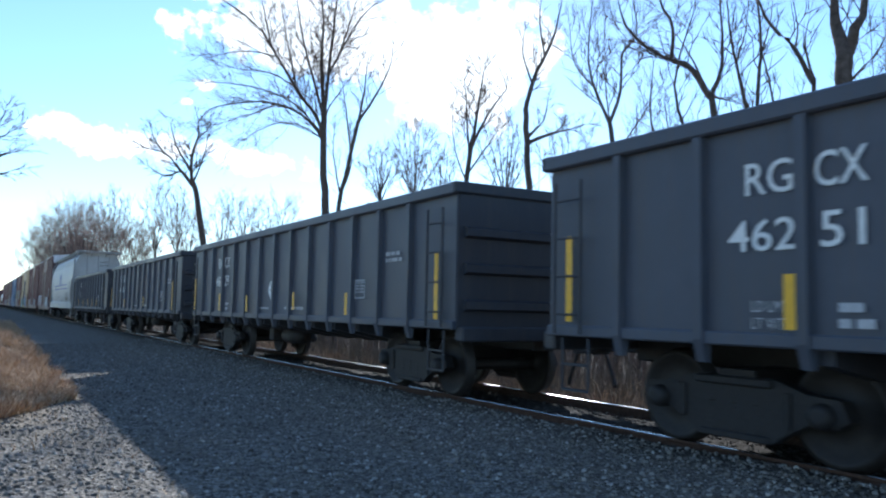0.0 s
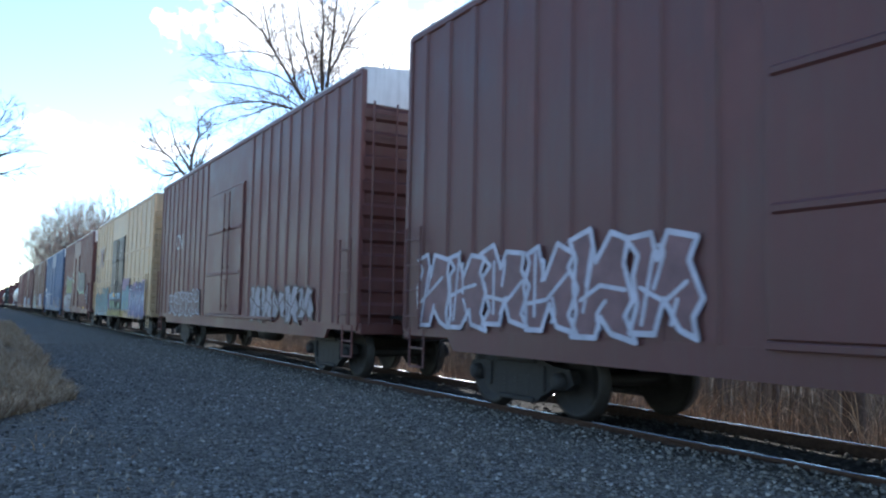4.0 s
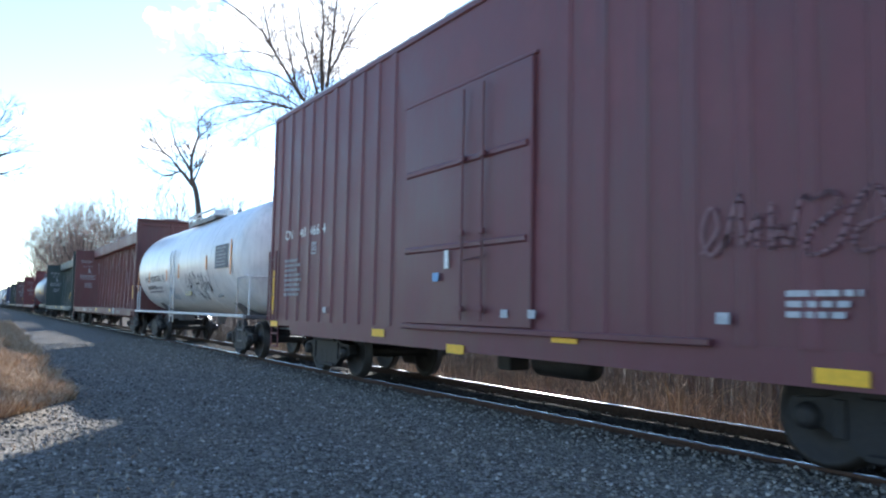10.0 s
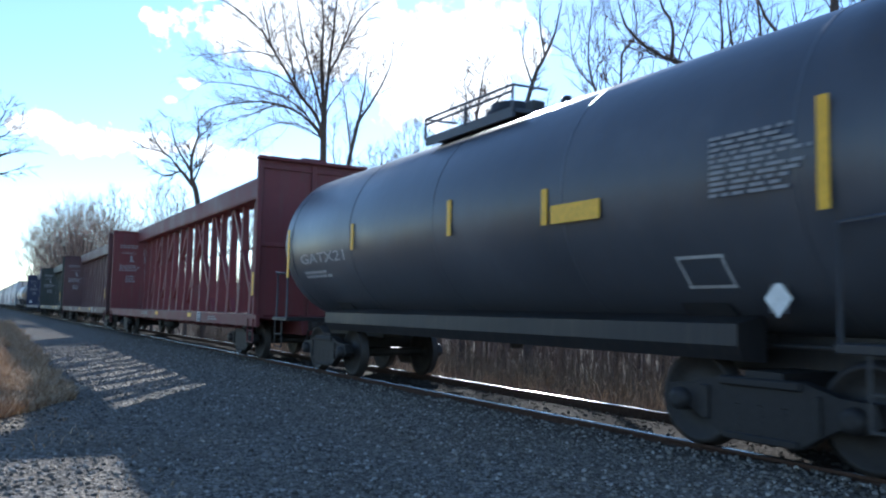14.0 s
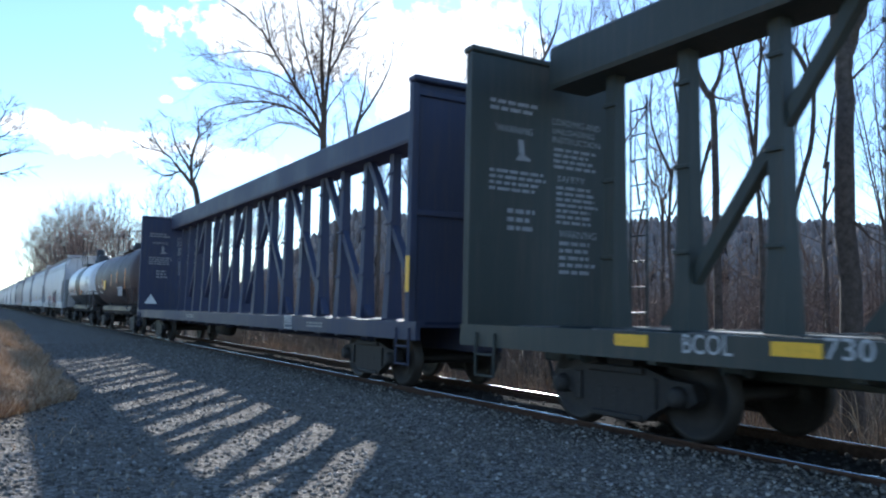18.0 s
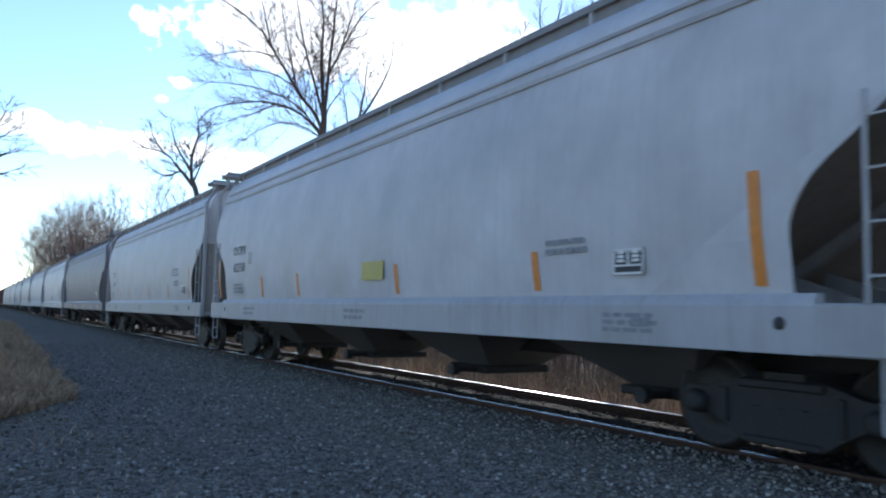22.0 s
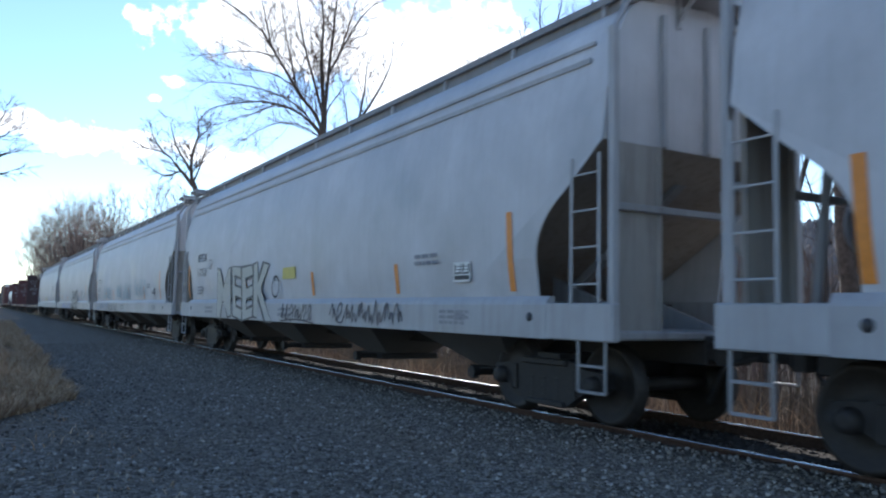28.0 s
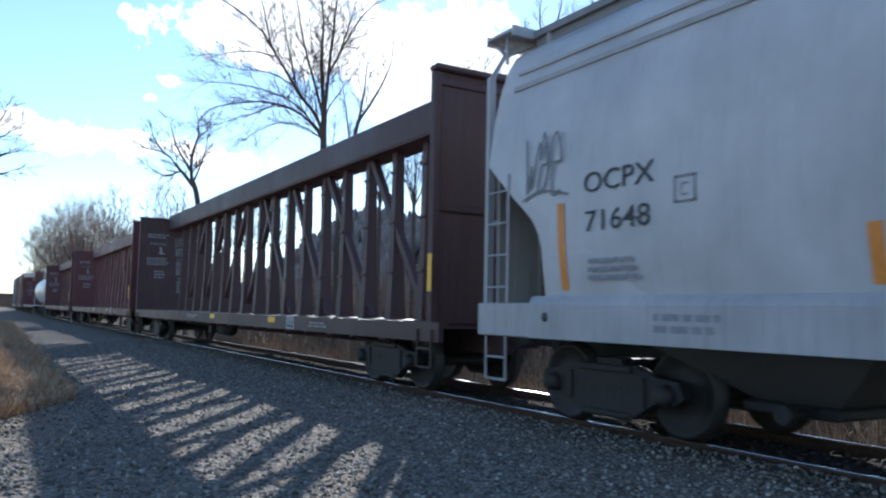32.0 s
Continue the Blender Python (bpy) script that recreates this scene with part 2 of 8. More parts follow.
xs_ = axis_steps(-2500, 3500, -3.0, 14.0, 0.25)
ys_ = axis_steps(-2500, 3500, -4.0, 40.0, 0.4)
gv = [(x, y, ground_height(x, y)) for y in ys_ for x in xs_]
nx = len(xs_)
gf = [(j * nx + i, j * nx + i + 1, (j + 1) * nx + i + 1, (j + 1) * nx + i) for j in range(len(ys_) - 1) for i in range(nx - 1)]
ground_mesh = bpy.data.meshes.new("ground")
ground_mesh.from_pydata(gv, [], gf)
ground_mesh.polygons.foreach_set("use_smooth", np.ones(len(gf), dtype=bool))
ground_mesh.materials.append(gravel_material())
ground = tagged(new("ground", ground_mesh), "grey gravel road and ballast with dry brown verge", "ground", kind="structure")


# loose stones
def stones(name, label, count, xr, yr, size, seed, mat):
    rs = np.random.RandomState(seed)
    ico = np.array([(0, 0, 1), (.89, 0, .45), (.28, .85, .45), (-.72, .53, .45), (-.72, -.53, .45), (.28, -.85, .45),
                    (.72, .53, -.45), (-.28, .85, -.45), (-.89, 0, -.45), (-.28, -.85, -.45), (.72, -.53, -.45), (0, 0, -1)])
    tri = np.array([(0, 1, 2), (0, 2, 3), (0, 3, 4), (0, 4, 5), (0, 5, 1), (1, 6, 2), (2, 7, 3), (3, 8, 4), (4, 9, 5), (5, 10, 1),
                    (2, 6, 7), (3, 7, 8), (4, 8, 9), (5, 9, 10), (1, 10, 6), (6, 11, 7), (7, 11, 8), (8, 11, 9), (9, 11, 10), (10, 11, 6)])
    px, py = rs.uniform(*xr, count), yr[0] + (yr[1] - yr[0]) * rs.uniform(0, 1, count) ** 1.6
    sz = size[0] + (size[1] - size[0]) * rs.uniform(0, 1, count) ** 3
    V = ico[None] * rs.uniform(0.65, 1.25, (count, 12, 1)) * np.stack([sz, sz * rs.uniform(.6, 1, count), sz * rs.uniform(.45, .8, count)], 1)[:, None]
    a = rs.uniform(0, 6.283, count)
    ca, sa = np.cos(a)[:, None], np.sin(a)[:, None]
    X, Y = V[..., 0] * ca - V[..., 1] * sa, V[..., 0] * sa + V[..., 1] * ca
    z0 = np.array([ground_height(x, y) for x, y in zip(px, py)])
    P = np.stack([X + px[:, None], Y + py[:, None], V[..., 2] + (z0 + sz * 0.18)[:, None]], -1).reshape(-1, 3)
    F = (tri[None] + 12 * np.arange(count)[:, None, None]).reshape(-1, 3)
    me = bpy.data.meshes.new(name)
    me.vertices.add(len(P))
    me.vertices.foreach_set("co", P.astype(np.float32).ravel())
    me.loops.add(F.size)
    me.loops.foreach_set("vertex_index", F.astype(np.int32).ravel())
    me.polygons.add(len(F))
    me.polygons.foreach_set("loop_start", np.arange(0, F.size, 3, dtype=np.int32))
    me.update()
    me.validate()
    me.materials.append(mat)
    return tagged(new(name, me), label, "gravel", kind="stuff")


def stone_material():
    m, n, l, b = nodes_of("crushed_limestone")
    geo = n.new("ShaderNodeNewGeometry")
    col = ramp(n, l, geo.outputs["Random Per Island"], [(0.0, (0.07, 0.062, 0.053)), (0.45, (0.165, 0.146, 0.125)), (0.88, (0.26, 0.235, 0.205)), (1.0, (0.42, 0.39, 0.35))])
    l.new(col, b.inputs["Base Color"])
    b.inputs["Roughness"].default_value = 0.9
    b.inputs["Specular IOR Level"].default_value = 0.12
    return m


STONE = stone_material()
DARK_STONE = plain("dark_ballast", (0.08, 0.07, 0.062), 0.9, 0, 0.5, 30, 0.1, 0.05)
stones("gravel", "grey crushed stone strewn over the road", 34000, (-0.6, 4.8), (4.2, 34.0), (0.009, 0.036), 3, STONE)
stones("ballast", "grey ballast stones round the ties", 6000, (TRACK_X - 0.65, TRACK_X + 2.4), (1.5, 40.0), (0.02, 0.045), 4, DARK_STONE)
stones("shoulder_gravel", "grey gravel banked up against the near rail", 14000, (TRACK_X - 2.6, TRACK_X - 0.82), (2.5, 34.0), (0.012, 0.034), 5, STONE)

# ---------------------------------------------------------------- track
RAIL = plain("rusty_rail_steel", (0.07, 0.042, 0.03), 0.85, 0.0, 0.3, 18, 0.15, 0.1)
RAIL_HEAD = plain("polished_rail_head", (0.62, 0.6, 0.58), 0.22, 1.0, 0.08, 6, 0.05)
TIE = plain("creosoted_timber", (0.035, 0.029, 0.025), 0.9, 0, 0.45, 9, 0.5, 0.03)
track = thing("railway_track", "single railway track on wooden ties in ballast", "track", (TRACK_X, 0, 0), kind="structure")
foot = [(-0.075, -0.18), (0.075, -0.18), (0.075, -0.165), (0.012, -0.145), (0.012, -0.05), (0.036, -0.035), (0.036, -0.008),
        (-0.036, -0.008), (-0.036, -0.035), (-0.012, -0.05), (-0.012, -0.145), (-0.075, -0.165)]
for side in (-0.755, 0.755):
    rail = part("rail", Form().prism_y(foot, -700, 900), RAIL, track, at=(side, 0, 0))
    head = [(-0.022, -0.0075), (0.022, -0.0075), (0.019, -0.002), (0.01, 0.0), (-0.01, 0.0), (-0.019, -0.002)]
    part("rail_head", Form().prism_y(head, -700, 900), RAIL_HEAD, rail, "polished running surface")
tie_mesh = once("tie", lambda: Form().box(-1.28, 1.28, -0.115, 0.115, -0.30, -0.125, 0.012))
plate_mesh = once("tie_plate", lambda: Form().box(-0.17, 0.17, -0.1, 0.1, -0.137, -0.122, 0.004).box(-0.11, -0.085, -0.05, -0.02, -0.13, -0.1).box(0.085, 0.11, 0.02, 0.05, -0.13, -0.1))
k = 0
for i in range(130):
    y = -6 + i * 0.51
    t_ = part("tie", tie_mesh, TIE, track, at=(rnd.uniform(-.03, .03), y + rnd.uniform(-.02, .02), rnd.uniform(-.012, .0)), turn=(0, 0, rnd.uniform(-1, 1)))
    if y < 22:
        for side in (-0.755, 0.755):
            part("tie_plate", plate_mesh, RAIL, t_, at=(side, 0, 0.0))
rest = Form()
for i in range(1100):
    y = -6 + (130 + i) * 0.51
    rest.box(-1.28, 1.28, y - 0.115, y + 0.115, -0.30, -0.127)
tagged(part("far_ties", rest, TIE, track), kind="stuff")

# ---------------------------------------------------------------- lettering and spray paint on the cars
def text_mesh(body, offset=0.0):
    key = ("letters", body, offset)
    if key not in shared:
        cu = bpy.data.curves.new("letters", "FONT")
        cu.body, cu.offset, cu.resolution_u = body, offset, 3
        ob = bpy.data.objects.new("letters", cu)
        me = bpy.data.meshes.new_from_object(ob)
        bpy.data.objects.remove(ob)
        bpy.data.curves.remove(cu)
        co = np.empty(len(me.vertices) * 3, dtype=np.float32)
        me.vertices.foreach_get("co", co)
        shared[key] = (co.reshape(-1, 3).copy(), [tuple(p.vertices) for p in me.polygons])
        bpy.data.meshes.remove(me)
    return shared[key]


def sign(car, body, y0, y1, z0, z1, mat, x=-1.6, name="lettering", offset=0.0, label=""):
    """Letters on the near side; y0 is where a reader begins, y1 where he ends."""
    co, faces = text_mesh(body, offset)
    lo, hi = co.min(0), co.max(0)
    f = Form()
    f.add([(0.0, y0 + (y1 - y0) * (c[0] - lo[0]) / (hi[0] - lo[0]), z0 + (z1 - z0) * (c[1] - lo[1]) / (hi[1] - lo[1])) for c in co], faces)
    me = bpy.data.meshes.new(name)
    me.from_pydata(f.v, [], f.f)
    return part(name, me, mat, car, label, at=(x, 0, 0))


def bars(car, y0, y1, z0, z1, rows, mat, x=-1.6, seed=1):
    """Small writing that nobody can read."""
    r, f = random.Random(seed), Form()
    h = (z1 - z0) / (rows * 1.7)
    way = 1 if y1 > y0 else -1
    for i in range(rows):
        z = z1 - (i + 0.5) * (z1 - z0) / rows
        y = y0
        end = y0 + (y1 - y0) * r.uniform(0.7, 1.0)
        while (end - y) * way > 0.02:
            w = min(r.uniform(0.06, 0.22), abs(end - y))
            f.box(-0.002, 0.0, min(y, y + way * w), max(y, y + way * w), z - h / 2, z + h / 2)
            y += way * (w + 0.04)
    return tagged(part("small_lettering", f, mat, car, at=(x, 0, 0)), kind="stuff")


def plate(car, name, y0, y1, z0, z1, mat, x=-1.6, thick=0.004, label=""):
    return part(name, Form().box(-thick, 0, min(y0, y1), max(y0, y1), z0, z1), mat, car, label, at=(x, 0, 0))


def frame_label(car, y0, y1, z0, z1, ink, back=None, x=-1.6):
    """The framed inspection panel with its small entries."""
    a, b = min(y0, y1), max(y0, y1)
    if back:
        plate(car, "inspection_panel", a, b, z0, z1, back, x)
        x -= 0.005
    f, t = Form(), 0.025
    for q in ((a, b, z0, z0 + t), (a, b, z1 - t, z1), (a, a + t, z0, z1), (b - t, b, z0, z1)):
        f.box(-0.003, 0, *q)
    m = (a + b) / 2
    f.box(-0.003, 0, m - t / 2, m + t / 2, z0 + (z1 - z0) * 0.35, z1)
    f.box(-0.003, 0, a, b, z0 + (z1 - z0) * 0.32, z0 + (z1 - z0) * 0.32 + t * 0.7)
    for i in range(3):
        z = z0 + (z1 - z0) * (0.48 + 0.16 * i)
        f.box(-0.003, 0, a + 0.06, m - 0.05, z, z + 0.03)
        f.box(-0.003, 0, m + 0.05, b - 0.06, z, z + 0.03)
    return part("inspection_frame", f, ink, car, at=(x, 0, 0))


def ring_form(r0, r1, n=24):
    """A flat painted ring on the near side."""
    v, f = [], []
    for k in range(n):
        t = 2 * math.pi * k / n
        v += [(-0.003, r0 * math.cos(t), r0 * math.sin(t)), (-0.003, r1 * math.cos(t), r1 * math.sin(t))]
        q = (k + 1) % n
        f.append((2 * k, 2 * k + 1, 2 * q + 1, 2 * q))
    return Form().add(v, f)


def strokes(paths, width, lift, base=0.0):
    """Broad spray strokes: each path is a list of (y, z)."""
    f = Form()
    d = base
    for path in paths:
        for (ya, za), (yb, zb) in zip(path, path[1:]):
            d += 0.00025
            L = math.hypot(yb - ya, zb - za) or 1e-4
            ny, nz = -(zb - za) / L * width / 2, (yb - ya) / L * width / 2
            f.add([(-lift - d, ya + ny, za + nz), (-lift - d, yb + ny, zb + nz), (-lift - d, yb - ny, zb - nz), (-lift - d, ya - ny, za - nz)], [(0, 1, 2, 3)])
        for y, z in path:
            d += 0.00002
            f.add([(-lift - d, y + math.cos(t) * width / 2, z + math.sin(t) * width / 2) for t in [k * 0.7854 for k in range(8)]], [tuple(range(8))])
    return f


def raw_mesh(f, name):
    me = bpy.data.meshes.new(name)
    me.from_pydata(f.v, [], f.f)
    return me


INKS = {}


def ink(rgb):
    if rgb not in INKS:
        INKS[rgb] = plain("spray_paint", rgb, 0.55, 0, 0.22, 4.0, 0.05)
    return INKS[rgb]


def smooth_path(pts, closed=False, cuts=4):
    """A rounded line through the points."""
    n, out = len(pts), []
    for i in range(n if closed else n - 1):
        p = [pts[(i + k) % n] if closed else pts[max(0, min(n - 1, i + k))] for k in (-1, 0, 1, 2)]
        for c in range(cuts):
            t = c / cuts
            out.append(tuple(0.5 * (2 * p[1][d] + (p[2][d] - p[0][d]) * t + (2 * p[0][d] - 5 * p[1][d] + 4 * p[2][d] - p[3][d]) * t * t
                                    + (3 * p[1][d] - p[0][d] - 3 * p[2][d] + p[3][d]) * t ** 3) for d in (0, 1)))
    if not closed:
        out.append(pts[-1])
    return out


def piece(car, y0, y1, z0, z1, n, fill, outline, seed, x=-1.6, shine=None, soft=False, drop=None, line=0.045):
    """A large sprayed piece: filled interlocking figures with thin outlines, inner cuts and highlights."""
    r = random.Random(seed)
    w = abs(y1 - y0) / n
    h = z1 - z0
    shapes, cuts, lights = [], [], []
    for i in range(n):
        P = lambda u, v: (y0 - (i + u) * w, z0 + v * h)
        j = lambda a: r.uniform(-a, a)
        top, low = r.uniform(0.8, 1.0), r.uniform(0.0, 0.14)
        if soft:
            p = [(0.02, low + 0.05), (-0.05 + j(.04), 0.5 + j(.1)), (0.03, top - 0.12), (0.3 + j(.08), top), (0.52, top - 0.1 * r.random()), (0.78 + j(.08), top), (1.03, top - 0.14),
                 (1.0 + j(.06), 0.55 + j(.1)), (1.06, 0.2), (0.92, low), (0.6 + j(.08), low + 0.05), (0.3, low)]
            q = smooth_path([P(*a) for a in p], True)
        else:
            p = [(0.0 + j(.06), low), (0.08 + j(.08), 0.3 + j(.08)), (-0.02 + j(.07), 0.55 + j(.1)), (0.1 + j(.06), 0.72), (-0.04 + j(.08), top - 0.05), (0.28 + j(.1), top + j(.06)), (0.42, top - 0.16 - 0.14 * r.random()),
                 (0.6 + j(.1), top + j(.05)), (1.04 + j(.08), top - 0.08), (0.9 + j(.06), 0.66), (1.05 + j(.05), 0.42 + j(.08)), (0.92, 0.24), (1.06 + j(.1), low - 0.02), (0.7 + j(.06), low + 0.04), (0.55 + j(.08), low + 0.2 + j(.08)), (0.36 + j(.06), low)]
            q = [P(*a) for a in p]
        shapes.append(q)
        c1, c2 = r.uniform(0.35, 0.6), r.uniform(0.4, 0.65)
        cuts.append(smooth_path([P(c1, top - 0.12), P(c1 + j(.08), 0.72), P(c1 - 0.05 + j(.1), 0.5 + j(.06))], cuts=3))
        cuts.append(smooth_path([P(c2, low + 0.08), P(c2 + j(.08), 0.25), P(c2 + j(.12), 0.36 + j(.05))], cuts=3))
        if not soft:
            cuts.append([P(0.1 + j(.1), 0.5 + j(.2)), P(0.5 + j(.1), 0.45 + j(.2)), P(0.85 + j(.1), 0.55 + j(.2))])
            cuts.append([P(0.2 + j(.1), 0.2 + j(.1)), P(0.3 + j(.1), 0.8 + j(.1))])
        else:
            cuts.append(smooth_path([P(c1 + 0.06 * math.cos(t), 0.42 + 0.06 * math.sin(t) * 1.4) for t in (0, 1.26, 2.5, 3.8, 5.0)], True, 2))
        for k_ in range(3 if shine else 0):
            u, v = r.uniform(0.08, 0.8), r.uniform(0.15, 0.7)
            lights.append([P(u, v), P(u + j(.1), v + r.uniform(0.1, 0.25))])
    if drop:
        f = Form()
        for i, q in enumerate(shapes):
            f.add([(-0.0022 - i * 0.0001, a - 0.06, b - 0.12) for a, b in q], [tuple(range(len(q)))])
        part("sprayed_shadow", raw_mesh(f, "sprayed_shadow"), ink(drop), car, at=(x, 0, 0))
    f, g = Form(), []
    for i, q in enumerate(shapes):
        f.add([(-0.0035 - i * 0.0001, a, b) for a, b in q], [tuple(range(len(q)))])
        g.append(q + q[:1])
    part("sprayed_letters", raw_mesh(f, "sprayed_letters"), ink(fill), car, "sprayed graffiti figures with outlines", at=(x, 0, 0))
    if lights:
        part("sprayed_highlights", raw_mesh(strokes(lights, min(0.1, w * 0.12), 0.0055), "sprayed_highlights"), ink(shine), car, at=(x, 0, 0))
    st = Form()
    for q in g:
        o = strokes([q], line, 0.0075)
        st.add([(min(-0.0075, max(-0.0095, a)), b, c) for a, b, c in o.v], o.f)
    part("sprayed_outline", raw_mesh(st, "sprayed_outline"), ink(outline), car, at=(x, 0, 0))
    st = Form()
    for q in cuts:
        o = strokes([q], line * 0.8, 0.0075)
        st.add([(min(-0.0075, max(-0.0095, a)), b, c) for a, b, c in o.v], o.f)
    part("sprayed_cut", raw_mesh(st, "sprayed_cut"), ink(outline if not (soft and drop) else drop), car, at=(x, 0, 0))


def tag(car, y0, y1, z0, z1, n, rgb, seed, x=-1.6, pen=0.035):
    """A quick tag: running loops and spikes in one thin line."""
    r = random.Random(seed)
    w = abs(y1 - y0) / n
    h = z1 - z0
    pts = []
    for i in range(n):
        b = y0 - i * w
        k = r.randrange(4)
        u = [[(0.0, 0.3), (0.3, 0.95), (0.45, 0.2), (0.7, 0.65), (0.9, 0.15)], [(0.1, 0.7), (0.5, 0.95), (0.75, 0.6), (0.3, 0.4), (0.2, 0.1), (0.8, 0.12)],
             [(0.05, 0.9), (0.2, 0.1), (0.5, 0.55), (0.65, 0.1), (0.95, 0.9)], [(0.2, 0.2), (0.6, 0.6), (0.4, 0.95), (0.15, 0.55), (0.5, 0.05), (0.95, 0.4)]][k]
        pts.append([(b - (a + r.uniform(-.1, .1)) * w - 0.2 * c * h * 0.4, z0 + (c + r.uniform(-.1, .1)) * h) for a, c in u])
    paths = []
    run = []
    for q in pts:
        run += q
        if r.random() < 0.4:
            paths.append(smooth_path(run))
            run = []
    if len(run) > 1:
        paths.append(smooth_path(run))
    if r.random() < 0.6:
        paths.append(smooth_path([(y0, z0 - 0.02), ((y0 + y1) / 2, z0 + 0.08 * h), (y1 - 0.1, z0 - 0.03)]))
    o = strokes(paths, min(pen, 0.16 * h), 0.003)
    o.v = [(max(a, -0.008), b, c) for a, b, c in o.v]
    return tagged(part("sprayed_tag", raw_mesh(o, "sprayed_tag"), ink(rgb), car, "thin sprayed tag", at=(x, 0, 0)), kind="stuff")


def scrawl(car, lines, rgb, x=-1.6, pen=0.03, round_=True):
    """Free-hand sprayed lines, each given by its few turning points."""
    o = strokes([smooth_path(q) if round_ else q for q in lines], pen, 0.003)
    o.v = [(max(a, -0.008), b, c) for a, b, c in o.v]
    return tagged(part("sprayed_tag", raw_mesh(o, "sprayed_tag"), ink(rgb), car, "free-hand sprayed tag", at=(x, 0, 0)), kind="stuff")


def fade(stops, z0, z1):
    """Sprayed paint that runs from colour to colour over a height."""
    key = ("fade", tuple(stops), z0, z1)
    if key not in INKS:
        m, n, l, b = nodes_of("faded_spray_paint")
        v = coords(n, l, False)
        sep = n.new("ShaderNodeSeparateXYZ")
        l.new(v, sep.inputs[0])
        mr = n.new("ShaderNodeMapRange")
        mr.inputs[1].default_value, mr.inputs[2].default_value = z0, z1
        l.new(sep.outputs[2], mr.inputs[0])
        wob = n.new("ShaderNodeMath")
        wob.operation = "MULTIPLY_ADD"
        wob.inputs[1].default_value = 0.25
        l.new(noise_of(n, l, v, 2.5, 3, 0.6), wob.inputs[0])
        l.new(mr.outputs[0], wob.inputs[2])
        col = ramp(n, l, wob.outputs[0], [(0.12 + 0.88 * i / max(1, len(stops) - 1), c) for i, c in enumerate(stops)])
        l.new(mixed(n, l, col, (0.10, 0.08, 0.08), ramp(n, l, noise_of(n, l, v, 9, 5, 0.7), [(0.5, (0, 0, 0)), (0.8, (0.35, 0.35, 0.35))])), b.inputs["Base Color"])
        b.inputs["Roughness"].default_value = 0.6
        INKS[key] = m
    return INKS[key]


def wild(car, y0, y1, z0, z1, n, fill, outline, seed, x=-1.6, fat=0.3, line=0.04, flash=None, lean=0.08, low=0.74):
    """A sprayed piece of interlocking bent bars, each outlined where it crosses another."""
    r = random.Random(seed)
    w, h = abs(y1 - y0) / n, z1 - z0
    body, edge, spark = Form(), Form(), Form()
    k = 0
    for i in range(n):
        knots = [(r.uniform(-0.1, 0.35), 0.03), (r.uniform(0.6, 1.1), 0.05), (r.uniform(0.0, 0.4), r.uniform(0.4, 0.6)), (r.uniform(0.6, 1.1), r.uniform(0.4, 0.6)), (r.uniform(-0.05, 0.4), r.uniform(0.85, 1.0)), (r.uniform(0.55, 1.1), r.uniform(0.8, 1.0))]
        for a, b in r.sample([(0, 4), (1, 5), (0, 3), (2, 5), (4, 3), (2, 1), (4, 5), (0, 1), (2, 3), (5, 0)], 6):
            P = [Vector((y0 - (i + u) * w * 1.02 - lean * v * h, z0 + v * h)) for u, v in (knots[a], knots[b])]
            d = (P[1] - P[0]).normalized()
            nrm = Vector((-d.y, d.x))
            wa, wb = fat * w * r.uniform(0.8, 1.25) / 2, fat * w * r.uniform(0.6, 1.1) / 2
            cut_ = r.uniform(-0.6, 0.6)
            k += 1
            for form, g, lift in ((edge, line, 0.003 + 0.0005 * k), (body, 0.0, 0.0032 + 0.0005 * k)):
                q = [P[0] - d * g + nrm * (wa + g) + d * cut_ * wa, P[0] - d * g - nrm * (wa + g) - d * cut_ * wa,
                     P[1] + d * g - nrm * (wb + g) + d * cut_ * wb, P[1] + d * (g + wb * 0.6), P[1] + d * g + nrm * (wb + g) - d * cut_ * wb]
                form.add([(-lift, p.x, max(low, p.y)) for p in q], [(0, 1, 2, 3, 4)])
            if flash and r.random() < 0.7:
                c = P[0].lerp(P[1], r.uniform(0.3, 0.7))
                spark.add([(-0.0034 - 0.0005 * k, p.x, p.y) for p in (c - d * h * 0.12 + nrm * wa * 0.7, c + d * h * 0.14 + nrm * wa * 0.55, c + d * h * 0.02 + nrm * wa * 0.1)], [(0, 1, 2)])
    part("sprayed_outline", raw_mesh(edge, "sprayed_outline"), ink(outline), car, at=(x, 0, 0))
    part("sprayed_letters", raw_mesh(body, "sprayed_letters"), fill, car, "sprayed graffiti of interlocking outlined bars", at=(x, 0, 0))
    if flash:
        part("sprayed_highlights", raw_mesh(spark, "sprayed_highlights"), ink(flash), car, at=(x, 0, 0))


